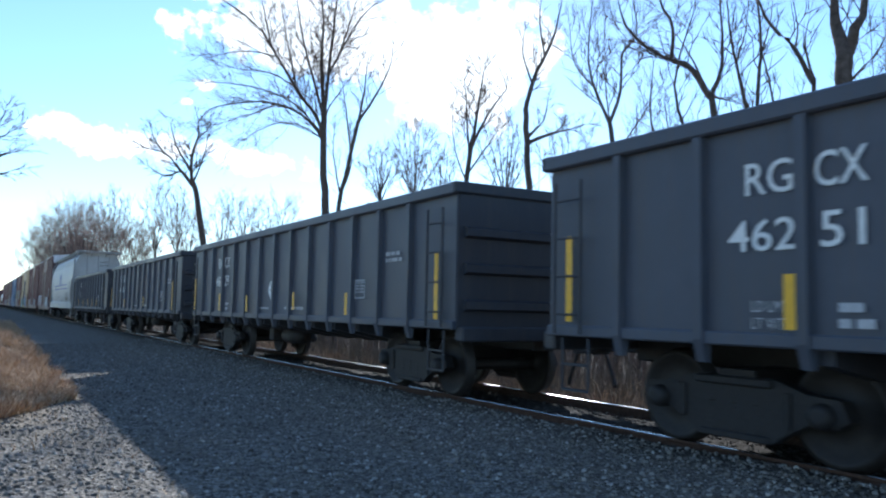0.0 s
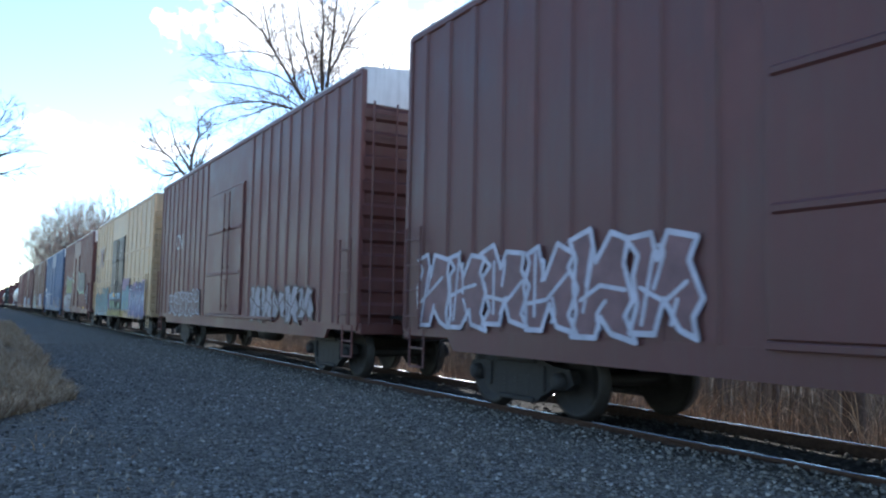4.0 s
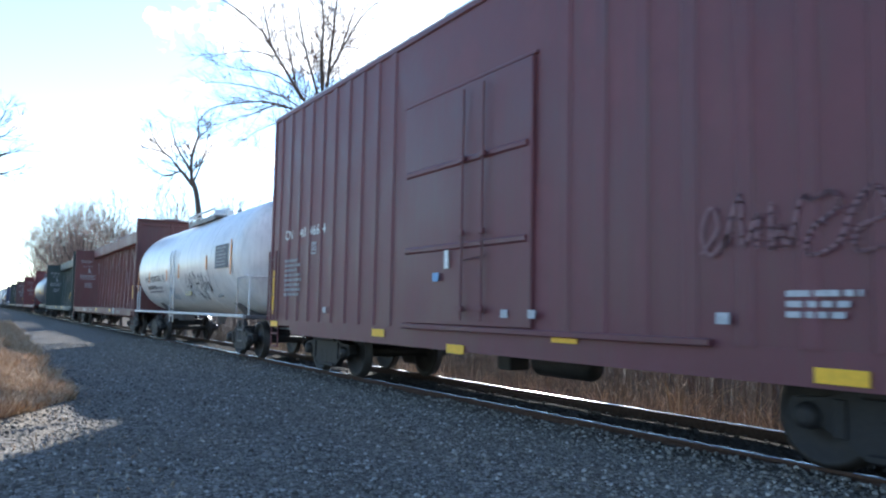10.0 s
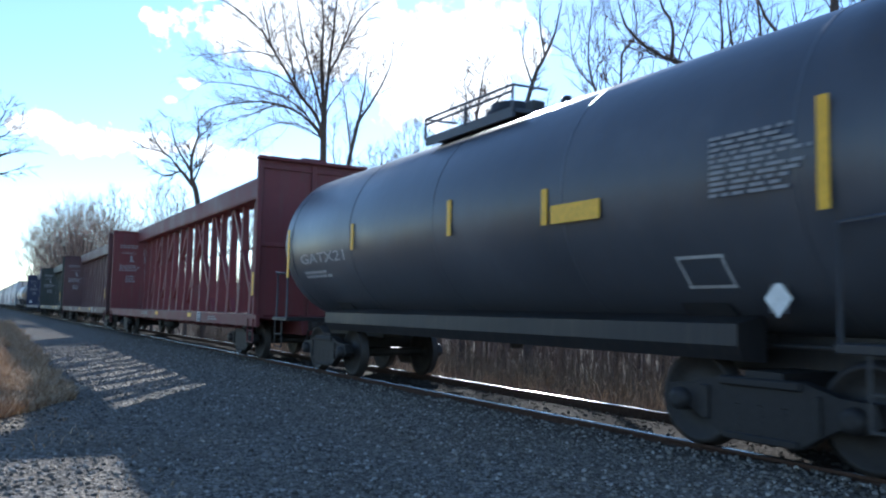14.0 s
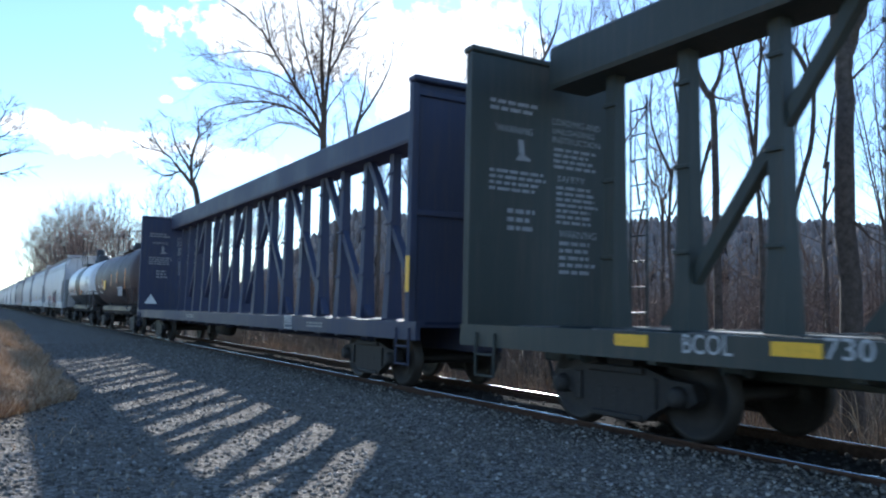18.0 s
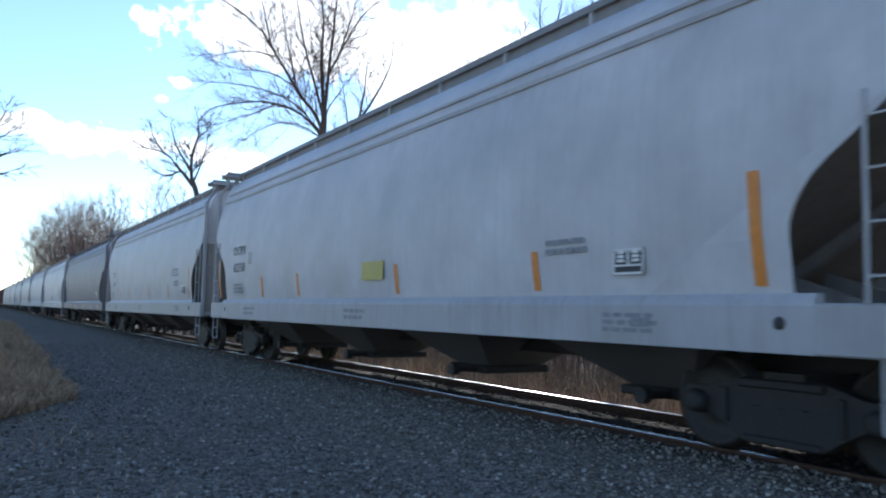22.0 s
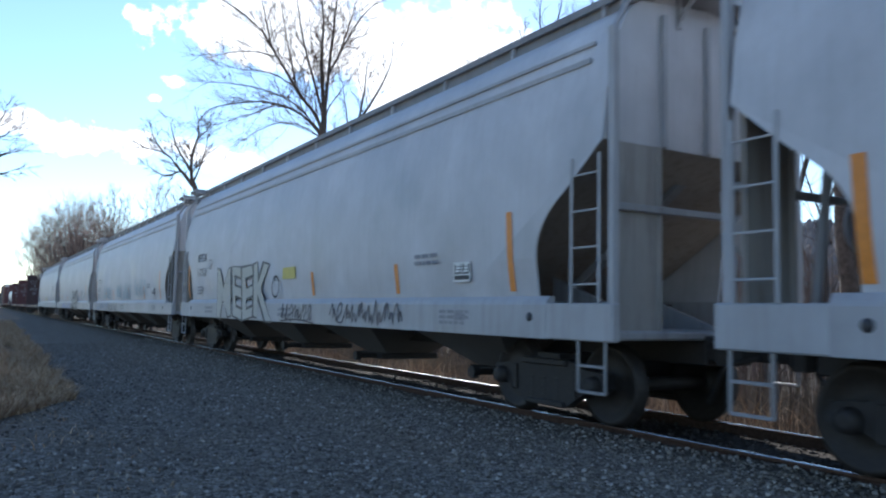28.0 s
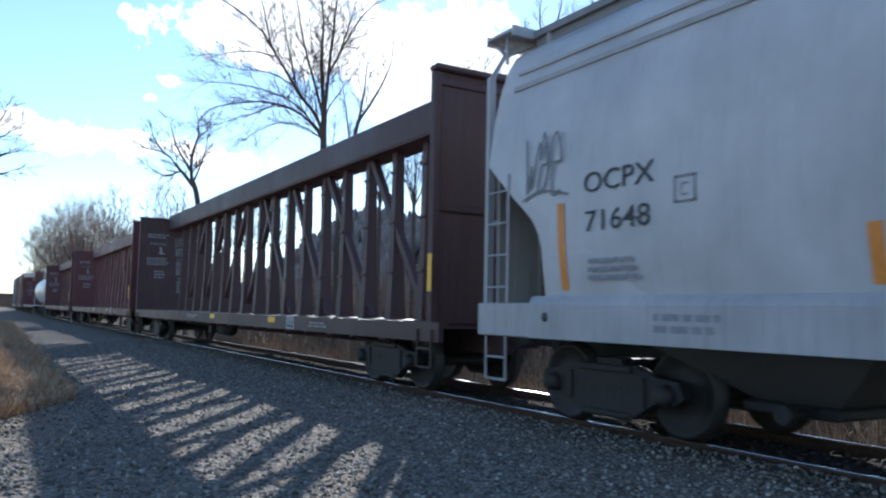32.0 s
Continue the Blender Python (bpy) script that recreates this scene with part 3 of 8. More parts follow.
def slab(car, y0, y1, z0, z1, n, fill, dark, seed, x=-1.6, halo=None, rim=None, patch=None, grow_=0.1):
    """A sprayed piece of fat upright blocks with narrow dark cuts between and in them."""
    r = random.Random(seed)
    w, h = abs(y1 - y0) / n, z1 - z0
    body, edge, back, outer, cuts_, warm = Form(), Form(), Form(), Form(), Form(), Form()
    for i in range(n):
        top = 0.72 + 0.28 * (0.5 + 0.5 * math.sin(1.3 * i + seed)) * r.uniform(0.8, 1.1)
        j = lambda a: r.uniform(-a, a)
        sh = [(0.0 + j(.05), j(.04)), (0.12 + j(.06), 0.38 + j(.06)), (0.02 + j(.06), top - 0.16), (0.16 + j(.06), top), (0.72 + j(.1), top + j(.05)), (0.96, top - 0.1 + j(.05)), (0.86 + j(.05), 0.5 + j(.08)), (1.06 + j(.06), 0.3 + j(.06)), (1.04 + j(.05), j(.05)), (0.6 + j(.1), 0.03)]
        mid = Vector((y0 - (i + 0.5) * w, z0 + 0.5 * top * h))
        pts = [Vector((y0 - (i + u) * w, z0 + v * h)) for u, v in sh]
        for form, g, lift in ((outer, grow_ + 0.05, 0.0008), (back, grow_, 0.0016), (edge, 0.035, 0.0024), (body, 0.0, 0.0032)):
            form.add([(-lift - 0.00015 * i, p.x + (p - mid).normalized().x * g, max(0.74, p.y + (p - mid).normalized().y * g)) for p in pts], [tuple(range(len(pts)))])
        for form, count, thick_ in ((cuts_, 5, 0.032), (warm, 2 if patch else 0, 0.07)):
            for _ in range(count):
                c = Vector((y0 - (i + r.uniform(0.2, 0.85)) * w, z0 + r.uniform(0.12, 0.8) * top * h))
                d = Vector((r.uniform(-1, 1), r.choice((-1, 1)) * r.uniform(0.5, 1.2))).normalized()
                nn = Vector((-d.y, d.x))
                s1, s2 = h * r.uniform(0.1, 0.28), h * thick_ * r.uniform(0.6, 1.4)
                form.add([(-(0.0042 if form is warm else 0.005) - 0.0001 * i, *p) for p in (c - d * s1 + nn * s2, c - d * s1 * 0.8 - nn * s2 * 0.6, c + d * s1 - nn * s2 * 0.2, c + d * s1 * 0.9 + nn * s2 * 0.5)], [(0, 1, 2, 3)])
    if rim:
        part("sprayed_rim", raw_mesh(outer, "sprayed_rim"), ink(rim), car, at=(x, 0, 0))
    if halo:
        part("sprayed_shadow", raw_mesh(back, "sprayed_shadow"), ink(halo), car, at=(x, 0, 0))
    part("sprayed_outline", raw_mesh(edge, "sprayed_outline"), ink(dark), car, at=(x, 0, 0))
    part("sprayed_letters", raw_mesh(body, "sprayed_letters"), fill, car, "fat sprayed graffiti blocks with dark cuts", at=(x, 0, 0))
    if patch:
        part("sprayed_patch", raw_mesh(warm, "sprayed_patch"), ink(patch), car, at=(x, 0, 0))
    part("sprayed_cut", raw_mesh(cuts_, "sprayed_cut"), ink(dark), car, at=(x, 0, 0))


# ---------------------------------------------------------------- running gear shared by all cars
def wheel_form():
    return Form().lathe([(-0.07, 0.10), (-0.05, 0.12), (-0.02, 0.36), (-0.075, 0.40), (-0.075, 0.452), (0.035, 0.457), (0.05, 0.485), (0.068, 0.485),
                         (0.068, 0.40), (0.025, 0.36), (0.03, 0.12), (0.08, 0.10)], "x", 28)


def sideframe_form():
    prof = [(-1.12, 0.44), (-1.05, 0.60), (-0.75, 0.62), (-0.42, 0.72), (0.42, 0.72), (0.75, 0.62), (1.05, 0.60), (1.12, 0.44), (1.0, 0.36), (0.78, 0.38),
            (0.55, 0.26), (0.40, 0.16), (-0.40, 0.16), (-0.55, 0.26), (-0.78, 0.38), (-1.0, 0.36)]
    f = Form().prism_x(prof, -0.07, 0.07)
    for s in (-1, 1):
        f.box(-0.10, 0.10, s * 0.60 - 0.05 * (s > 0) - 0.0, s * 0.60 + 0.05, 0.30, 0.62, 0.01)
    f.box(-0.11, 0.11, -0.42, 0.42, 0.64, 0.72, 0.015).box(-0.10, 0.10, -0.38, 0.38, 0.15, 0.22, 0.015)
    return f


def spring_form():
    return Form().lathe([(0.21 + 0.025 * i, 0.085 if i % 2 else 0.068) for i in range(12)], "z", 10)


def truck(car, y):
    """A two-axle truck: bolster, side frames, wheelsets, springs, bearing caps."""
    bolster = part("truck", once("bolster", lambda: Form().prism_x([(-0.22, 0.48), (-0.2, 0.78), (0.2, 0.78), (0.22, 0.48), (0.12, 0.36), (-0.12, 0.36)], -1.0, 1.0)),
                   STEEL_BLACK, car, at=(0, y, 0))
    sf, sp = once("sideframe", sideframe_form), once("spring", spring_form)
    cap = once("bearing_cap", lambda: Form().lathe([(-0.09, 0.05), (-0.08, 0.10), (0.0, 0.115), (0.08, 0.115)], "x", 14))
    wh = once("wheel", wheel_form)
    tr = once("wheel_tread", lambda: Form().lathe([(-0.074, 0.4535), (0.034, 0.4585), (0.034, 0.45), (-0.074, 0.445)], "x", 28))
    ax = once("axle", lambda: Form().lathe([(-1.0, 0.06), (-0.8, 0.07), (-0.75, 0.095), (-0.2, 0.085), (0.2, 0.085), (0.75, 0.095), (0.8, 0.07), (1.0, 0.06)], "x", 12))
    for s in (-1, 1):
        part("side_frame", sf, STEEL_BLACK, bolster, at=(s * 0.985, 0, 0))
        for dy in (-0.24, 0.0, 0.24):
            part("spring", sp, STEEL_BLACK, bolster, at=(s * 0.985, dy, 0))
    for dy in (-0.89, 0.89):
        part("axle", ax, STEEL_BLACK, bolster, at=(0, dy, 0.457))
        for s in (-1, 1):
            part("wheel", wh, WHEEL_STEEL, bolster, at=(s * 0.755, dy, 0.457), turn=(0, 0, 0 if s < 0 else 180))
            part("bearing_cap", cap, STEEL_BLACK, bolster, at=(s * 1.06, dy, 0.457), turn=(0, 0, 0 if s < 0 else 180))
    return bolster


def coupler_form():
    f = Form().box(-0.09, 0.09, -0.75, 0.1, 0.80, 0.98, 0.015)
    f.loft([[(x * w, y, 0.89 + z * h) for x, z in ((-1, -1), (1, -1), (1, 1), (-1, 1))] for y, w, h in ((-0.74, .1, .09), (-0.86, .17, .15), (-1.0, .19, .15), (-1.06, .12, .12))])
    f.box(0.02, 0.17, -1.13, -1.02, 0.78, 1.0, 0.02)
    f.tube([(0.25, -0.4, 0.85), (0.28, -0.8, 0.75), (0.24, -1.0, 0.42), (0.16, -1.12, 0.33)], 0.028, 6)
    return f


def gear(car, L, inset, gap=0.8):
    """Trucks, couplers, centre sill."""
    for s in (-1, 1):
        truck(car, s * (L / 2 - inset))
        part("coupler", once(("coupler", round(gap, 2)), coupler_form), STEEL_BLACK, car, at=(0, s * (L / 2 + 0.18), 0), turn=(0, 0, 0 if s < 0 else 180))
    part("centre_sill", Form().box(-0.2, 0.2, -L / 2, L / 2, 0.72, 1.05, 0.02), STEEL_BLACK, car)


def brake_gear(car, y, z=0.62, side=-0.5):
    f = Form().lathe([(-0.55, 0.02), (-0.5, 0.19), (0.5, 0.19), (0.55, 0.02)], "y", 14, (side, y, z))
    f.box(side - 0.25, side + 0.1, y + 0.9, y + 1.2, z - 0.15, z + 0.2, 0.02)
    f.tube([(side, y - 2.2, z + 0.22), (side, y + 2.4, z + 0.22)], 0.022, 5)
    f.tube([(side, y, z), (side + 0.3, y, 1.0)], 0.03, 5)
    return part("air_reservoir", f, STEEL_BLACK, car)


def ladder(car, x, y, z0, z1, width, mat, along="y", name="ladder", n=None):
    """Two stiles and rungs; along y for the side of a car, along x for its end."""
    f = Form()
    n = n or max(2, round((z1 - z0) / 0.4))
    for s in (0, width):
        a = (x, y + s) if along == "y" else (x + s, y)
        f.tube([(a[0], a[1], z0), (a[0], a[1], z1)], 0.02, 5)
    for i in range(n):
        z = z0 + (i + 0.5) * (z1 - z0) / n
        b = (x, y + width) if along == "y" else (x + width, y)
        f.tube([(x, y, z), (b[0], b[1], z)], 0.013, 5)
    return part(name, f, mat, car)


def steps(car, x, y, mat):
    f = Form()
    for s in (0, 0.42):
        f.tube([(x, y + s, 0.45), (x, y + s, 1.0)], 0.018, 5)
    for z in (0.45, 0.72):
        f.tube([(x, y, z), (x, y + 0.42, z)], 0.018, 5)
    return part("sill_step", f, mat, car)


def car_thing(kind_name, label, lead, tail, group):
    """The empty at a car's middle, on the rails."""
    c = thing(kind_name, label, "freight car", (TRACK_X, (lead + tail) / 2, 0), group=group)
    moving.append((c, (lead + tail) / 2))
    return c, tail - lead


moving = []


# ---------------------------------------------------------------- gondola
def gondola(lead, tail, number, seed, extra=None, marks=((4.31, 1.17, 1.61), (-1.28, 1.24, 1.59), (1.9, 1.17, 1.55), (-3.9, 1.17, 1.55)), tip=-6.99):
    car, L = car_thing("gondola_car", "dark blue-black steel gondola car with white stencilled numbers", lead, tail, "gondola cars")
    body = paint((0.066, 0.072, 0.092), 0.3, 0.5, 0.12)
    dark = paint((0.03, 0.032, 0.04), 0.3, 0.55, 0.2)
    top, w = 3.03, 1.5
    for s in (-1, 1):
        part("side_wall", Form().box(s * w - 0.02, s * w + 0.02, -L / 2, L / 2, 1.02, top - 0.1), body, car)
        part("top_chord", Form().box(s * (w + 0.02) - 0.09, s * (w + 0.02) + 0.09, -L / 2 - 0.03, L / 2 + 0.03, top - 0.16, top, 0.02), body, car)
        part("side_sill", Form().box(s * (w + 0.02) - 0.06, s * (w + 0.02) + 0.06, -L / 2, L / 2, 1.02, 1.14, 0.015), body, car)
        rib = once("gondola_rib", lambda: Form().loft([[(-0.04 * k, -0.06, z), (0.085 * k, -0.05, z), (0.085 * k, 0.05, z), (-0.04 * k, 0.06, z)] for z, k in ((0.86, 0.35), (1.06, 1.0), (2.87, 1.0))]))
        for i in range(-11, 3):
            y = 4.21 + 1.03 * i
            if abs(y) > L / 2 - 0.3:
                continue
            part("side_rib", rib, body, car, at=(s * (w + 0.02), y, 0), turn=(0, 0, 0 if s > 0 else 180))
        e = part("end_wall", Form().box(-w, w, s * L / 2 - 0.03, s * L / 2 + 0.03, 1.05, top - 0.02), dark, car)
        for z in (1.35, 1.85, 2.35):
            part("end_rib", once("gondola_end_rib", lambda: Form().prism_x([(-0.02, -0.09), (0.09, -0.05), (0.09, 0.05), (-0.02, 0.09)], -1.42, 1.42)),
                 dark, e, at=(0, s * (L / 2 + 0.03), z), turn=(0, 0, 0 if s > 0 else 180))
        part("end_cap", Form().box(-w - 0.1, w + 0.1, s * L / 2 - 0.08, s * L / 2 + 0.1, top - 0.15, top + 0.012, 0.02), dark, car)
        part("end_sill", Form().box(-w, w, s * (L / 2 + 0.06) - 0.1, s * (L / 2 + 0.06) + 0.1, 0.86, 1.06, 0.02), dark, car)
        ladder(car, -w - 0.13, s * (L / 2 - 0.2) - (0.42 if s > 0 else 0), 1.05, 2.7, 0.42, dark)
        ladder(car, w + 0.13, s * (L / 2 - 0.2) - (0.42 if s > 0 else 0), 1.05, 2.7, 0.42, dark)
        steps(car, -w - 0.05, s * (L / 2 - 0.25) - (0.42 if s > 0 else 0), dark)
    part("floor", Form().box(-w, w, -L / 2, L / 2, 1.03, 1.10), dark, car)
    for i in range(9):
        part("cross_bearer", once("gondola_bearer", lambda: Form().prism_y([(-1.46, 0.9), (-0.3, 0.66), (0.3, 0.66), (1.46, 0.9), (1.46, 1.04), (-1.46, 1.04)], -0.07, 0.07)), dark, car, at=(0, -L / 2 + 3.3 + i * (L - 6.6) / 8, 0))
    load = Form()
    nx_, ny_ = 7, 26
    pts = [[(-1.45 + 2.9 * i / (nx_ - 1), -L / 2 + 0.1 + (L - 0.2) * j / (ny_ - 1),
             2.2 + 0.35 * noise.noise((i * 0.5, j * 0.35, seed)) + 0.2 * math.sin(math.pi * i / (nx_ - 1))) for i in range(nx_)] for j in range(ny_)]
    load.loft(pts, close=False, cap=False)
    part("scrap_load", load, plain("rusty_scrap", (0.11, 0.07, 0.05), 0.85, 0, 0.5, 6, 0.8), car, "dark rusty bulk load below the rim")
    gear(car, L, 2.1)
    brake_gear(car, 1.5)
    x = -w - 0.045
    for body_, y0, y1, z0, z1 in (("RG", 4.76, 4.31, 2.28, 2.56), ("CX", 4.12, 3.69, 2.28, 2.56), (number[:3], 4.94, 4.28, 1.81, 2.08), (number[3:], 4.08, 3.72, 1.81, 2.09)):
        sign(car, body_, y0, y1, z0, z1, WHITE_INK, x, "car_number", 0.006)
    sign(car, "LD LMT", 4.71, 4.36, 1.31, 1.40, DULL_WHITE, x)
    sign(car, "LT WT", 4.71, 4.40, 1.17, 1.26, DULL_WHITE, x)
    bars(car, 3.94, 3.64, 1.17, 1.41, 2, DULL_WHITE, x, seed)
    xr = -w - 0.108
    for y, za, zb in ((6.98, 1.18, 2.1), (tip, 1.15, 2.08)) + marks:
        plate(car, "reflector", y - 0.05, y + 0.05, za, zb, REFLEX, xr)
    frame_label(car, -4.12, -4.53, 1.45, 1.77, DULL_WHITE, None, x)
    bars(car, -5.28, -5.9, 2.0, 2.2, 2, DULL_WHITE, x, seed + 1)
    bars(car, -0.6, -2.0, 1.22, 1.32, 1, DULL_WHITE, x, seed + 2)
    bars(car, 1.0, 0.4, 1.22, 1.3, 1, DULL_WHITE, x, seed + 3)
    d = [(0.0, 0.21), (0.175, 0.0), (0.0, -0.21), (-0.175, 0.0)]
    if extra == "diamond":
        part("white_diamond", Form().flat([(0.33 + a, 1.66 + b) for a, b in d], 0.004), WHITE_INK, car, at=(x, 0, 0))
        plate(car, "diamond_bar", 0.45, 0.21, 1.65, 1.67, BLACK_INK, x - 0.005, 0.002)
    elif extra is None:
        f = Form()
        q = [(-3.6 + a, 1.55 + b) for a, b in d]
        for (ya, za), (yb, zb) in zip(q, q[1:] + q[:1]):
            f.add([(0, ya, za), (0, yb, zb), (0, yb * 0.85 - 3.6 * 0.15, zb * 0.85 + 1.55 * 0.15), (0, ya * 0.85 - 3.6 * 0.15, za * 0.85 + 1.55 * 0.15)], [(0, 1, 2, 3)])
        part("diamond_outline", raw_mesh(f, "diamond_outline"), DULL_WHITE, car, at=(x - 0.002, 0, 0))
    # diamond plate on the leading end
    me = once("end_diamond", lambda: Form().add([(0.0, 0.0, 0.26), (0.17, 0, 0.0), (0, 0, -0.26), (-0.17, 0, 0)], [(0, 1, 2, 3)]))
    part("end_placard", me, DULL_WHITE, car, at=(0.55, -L / 2 - 0.13, 1.65))
    return car


# ---------------------------------------------------------------- boxcar
def end_sheet(w, z0, z1, n):
    """A boxcar end pressed into horizontal ribs."""
    prof = []
    step = (z1 - z0) / n
    for i in range(n):
        z = z0 + i * step
        prof += [(0.0, z), (0.0, z + step * 0.30), (0.055, z + step * 0.42), (0.055, z + step * 0.78), (0.0, z + step * 0.92)]
    prof.append((0.0, z1))
    f = Form()
    ring = [[(x, y, z) for y, z in prof] for x in (-w, w)]
    f.loft(ring, close=False, cap=False)
    f.box(-w, w, -0.06, -0.004, z0, z1)
    return f


def boxcar(lead, tail, rgb, label, door_rgb=None, ribs=13, top=5.5, door=(1.6, -1.6), rib_w=0.085, end_rgb=None, white_end=True, end_ribs=9, style="post", belt=False):
    car, L = car_thing("boxcar", label, lead, tail, "boxcars")
    body = paint(rgb, 0.32, 0.5, 0.14)
    endm = paint(end_rgb or tuple(c * 0.8 for c in rgb), 0.35, 0.55, 0.16)
    roofm = paint((0.45, 0.45, 0.46), 0.3, 0.5, 0.12)
    doorm = paint(door_rgb or rgb, 0.3, 0.5, 0.14)
    w, z0 = 1.47, 1.0
    for s in (-1, 1):
        part("side_wall", Form().box(s * w - 0.02, s * w + 0.02, -L / 2, L / 2, z0, top - 0.06), body, car)
        sill = [(-L / 2, 1.02), (L / 2, 1.02), (L / 2, 0.9), (L / 2 - 1.25, 0.9), (L / 2 - 1.4, 0.73), (-L / 2 + 1.4, 0.73), (-L / 2 + 1.25, 0.9), (-L / 2, 0.9)]
        part("side_sill", Form().prism_x([(y, z) for y, z in sill], s * w - 0.03, s * w + 0.03), body, car)
        part("eave", Form().box(s * w - 0.05, s * w + 0.05, -L / 2, L / 2, top - 0.1, top, 0.015), body, car)
        rib = once(("side_post", rib_w, top), lambda: Form().loft([[(0, -rib_w, z), (0.03, -rib_w * 0.7, z), (0.03, rib_w * 0.7, z), (0, rib_w, z)] for z in (z0 + 0.02, top - 0.1)]))
        for i in range(ribs):
            for h in (1, -1):
                a, b = (door[0] + 0.25, L / 2 - 0.12) if h > 0 else (door[1] - 0.25, -L / 2 + 0.12)
                y = a + (b - a) * (i + 0.5) / ribs
                part("side_post", rib, body, car, at=(s * (w + 0.02), y, 0), turn=(0, 0, 0 if s > 0 else 180))
        # sliding door with its own ribs, rails and locking bars
        dy0, dy1 = (door[1], door[0]) if s < 0 else (-door[0], -door[1])
        d = part("sliding_door", Form().box(-0.035, 0.035, dy0, dy1, 1.08, 4.35, 0.012), doorm, car, at=(s * (w + 0.045), 0, 0))
        hb = Form()
        for z in (2.15, 3.3):
            hb.prism_y([(0.0, z - 0.05), (s * 0.025, z - 0.025), (s * 0.025, z + 0.025), (0.0, z + 0.05)], dy0 + 0.08, dy1 - 0.08)
        part("door_rib", hb, doorm, d, at=(s * 0.035, 0, 0))
        rods = Form()
        for q in (0.3, 0.45):
            y = dy0 + (dy1 - dy0) * q
            rods.tube([(s * 0.06, y, 1.15), (s * 0.06, y, 4.25)], 0.018, 5)
            for z in (1.3, 2.3, 3.3):
                rods.box(min(s * 0.03, s * 0.09), max(s * 0.03, s * 0.09), y - 0.05, y + 0.05, z - 0.04, z + 0.04, 0.01)
        rods.tube([(s * 0.06, dy0 + 0.9, 2.0), (s * 0.07, dy0 + 1.4, 1.95)], 0.016, 5)
        part("locking_bar", rods, doorm, d, at=(s * 0.035, 0, 0))
        part("door_track", Form().box(-0.05, 0.03, dy0 - 2.6 if s < 0 else dy0, dy1 if s < 0 else dy1 + 2.6, 1.0, 1.07, 0.01), body, car, at=(s * (w + 0.05), 0, 0))
        part("door_header", Form().box(-0.03, 0.03, dy0 - 0.05, dy1 + 0.05, 4.36, 4.41, 0.01), body, car, at=(s * (w + 0.03), 0, 0))
        if belt:
            for z in (2.45, 3.55):
                part("belt_rail", Form().box(-0.024, 0.024, -L / 2 + 0.1, L / 2 - 0.1, z - 0.045, z + 0.045, 0.01), body, car, at=(s * (w + 0.022), 0, 0))
        # ends
        e = part("end_wall", once(("end_sheet", end_ribs, top), lambda: end_sheet(w, 1.0, top - 0.62, end_ribs)), endm, car, at=(0, s * L / 2, 0), turn=(0, 0, 0 if s > 0 else 180))
        part("end_gable", Form().prism_x([(-0.03, top - 0.62), (0.03, top - 0.62), (0.03, top), (-0.03, top)], -w, w).add(
            [(-w, 0.03, top), (w, 0.03, top), (0, 0.03, top + 0.16), (-w, -0.03, top), (w, -0.03, top), (0, -0.03, top + 0.16)], [(0, 1, 2), (5, 4, 3), (0, 2, 5, 3), (1, 4, 5, 2)]),
             paint((0.62, 0.62, 0.63), 0.25, 0.5, 0.1) if white_end else endm, car, "white-painted upper end panel" if white_end else "", at=(0, s * L / 2, 0))
        part("end_sill", Form().box(-w, w, -0.1, 0.1, 0.84, 1.04, 0.02), endm, car, at=(0, s * (L / 2 + 0.02), 0))
        for q in (-1, 1):
            part("corner_post", Form().box(-0.05, 0.05, -0.05, 0.05, 0.95, top - 0.02, 0.015), body, car, at=(q * (w - 0.0), s * (L / 2 - 0.01), 0))
        ladder(car, -w - 0.12, s * (L / 2 - 0.12) - (0.45 if s > 0 else 0), 1.0, 2.5, 0.45, body)
        ladder(car, w + 0.12, s * (L / 2 - 0.12) - (0.45 if s > 0 else 0), 1.0, 2.5, 0.45, body)
        ladder(car, -w + 0.15, s * (L / 2 + 0.14), 1.0, top - 0.6, 0.45, endm, "x")
        steps(car, -w - 0.03, s * (L / 2 - 0.15) - (0.42 if s > 0 else 0), body)
        part("crossover_platform", Form().box(-0.9, 0.9, -0.15, 0.15, 1.12, 1.16).box(-0.9, 0.9, -0.16, -0.13, 1.1, 1.18), STEEL_BLACK, car, at=(0, s * (L / 2 + 0.22), 0))
    roof = Form().prism_y([(-w - 0.03, top - 0.02), (-w - 0.03, top + 0.03), (0, top + 0.18), (w + 0.03, top + 0.03), (w + 0.03, top - 0.02), (0, top + 0.1)], -L / 2, L / 2)
    part("roof", roof, roofm, car)
    rr = once(("roof_rib", top), lambda: Form().loft([[(x, -0.05, z), (x, 0.05, z), (x, 0.04, z + 0.045), (x, -0.04, z + 0.045)] for x, z in ((-w, top + 0.03), (0, top + 0.18), (w, top + 0.03))]))
    for i in range(14):
        part("roof_rib", rr, roofm, car, at=(0, -L / 2 + (i + 0.5) * L / 14, 0))
    part("floor", Form().box(-w, w, -L / 2, L / 2, 0.96, 1.06), STEEL_BLACK, car)
    gear(car, L, 2.25)
    brake_gear(car, -1.0)
    part("cross_bearer", Form().box(-1.4, 1.4, -2.2, -2.05, 0.72, 0.98).box(-1.4, 1.4, 2.05, 2.2, 0.72, 0.98), STEEL_BLACK, car)
    # writing on the leading end
    f = Form()
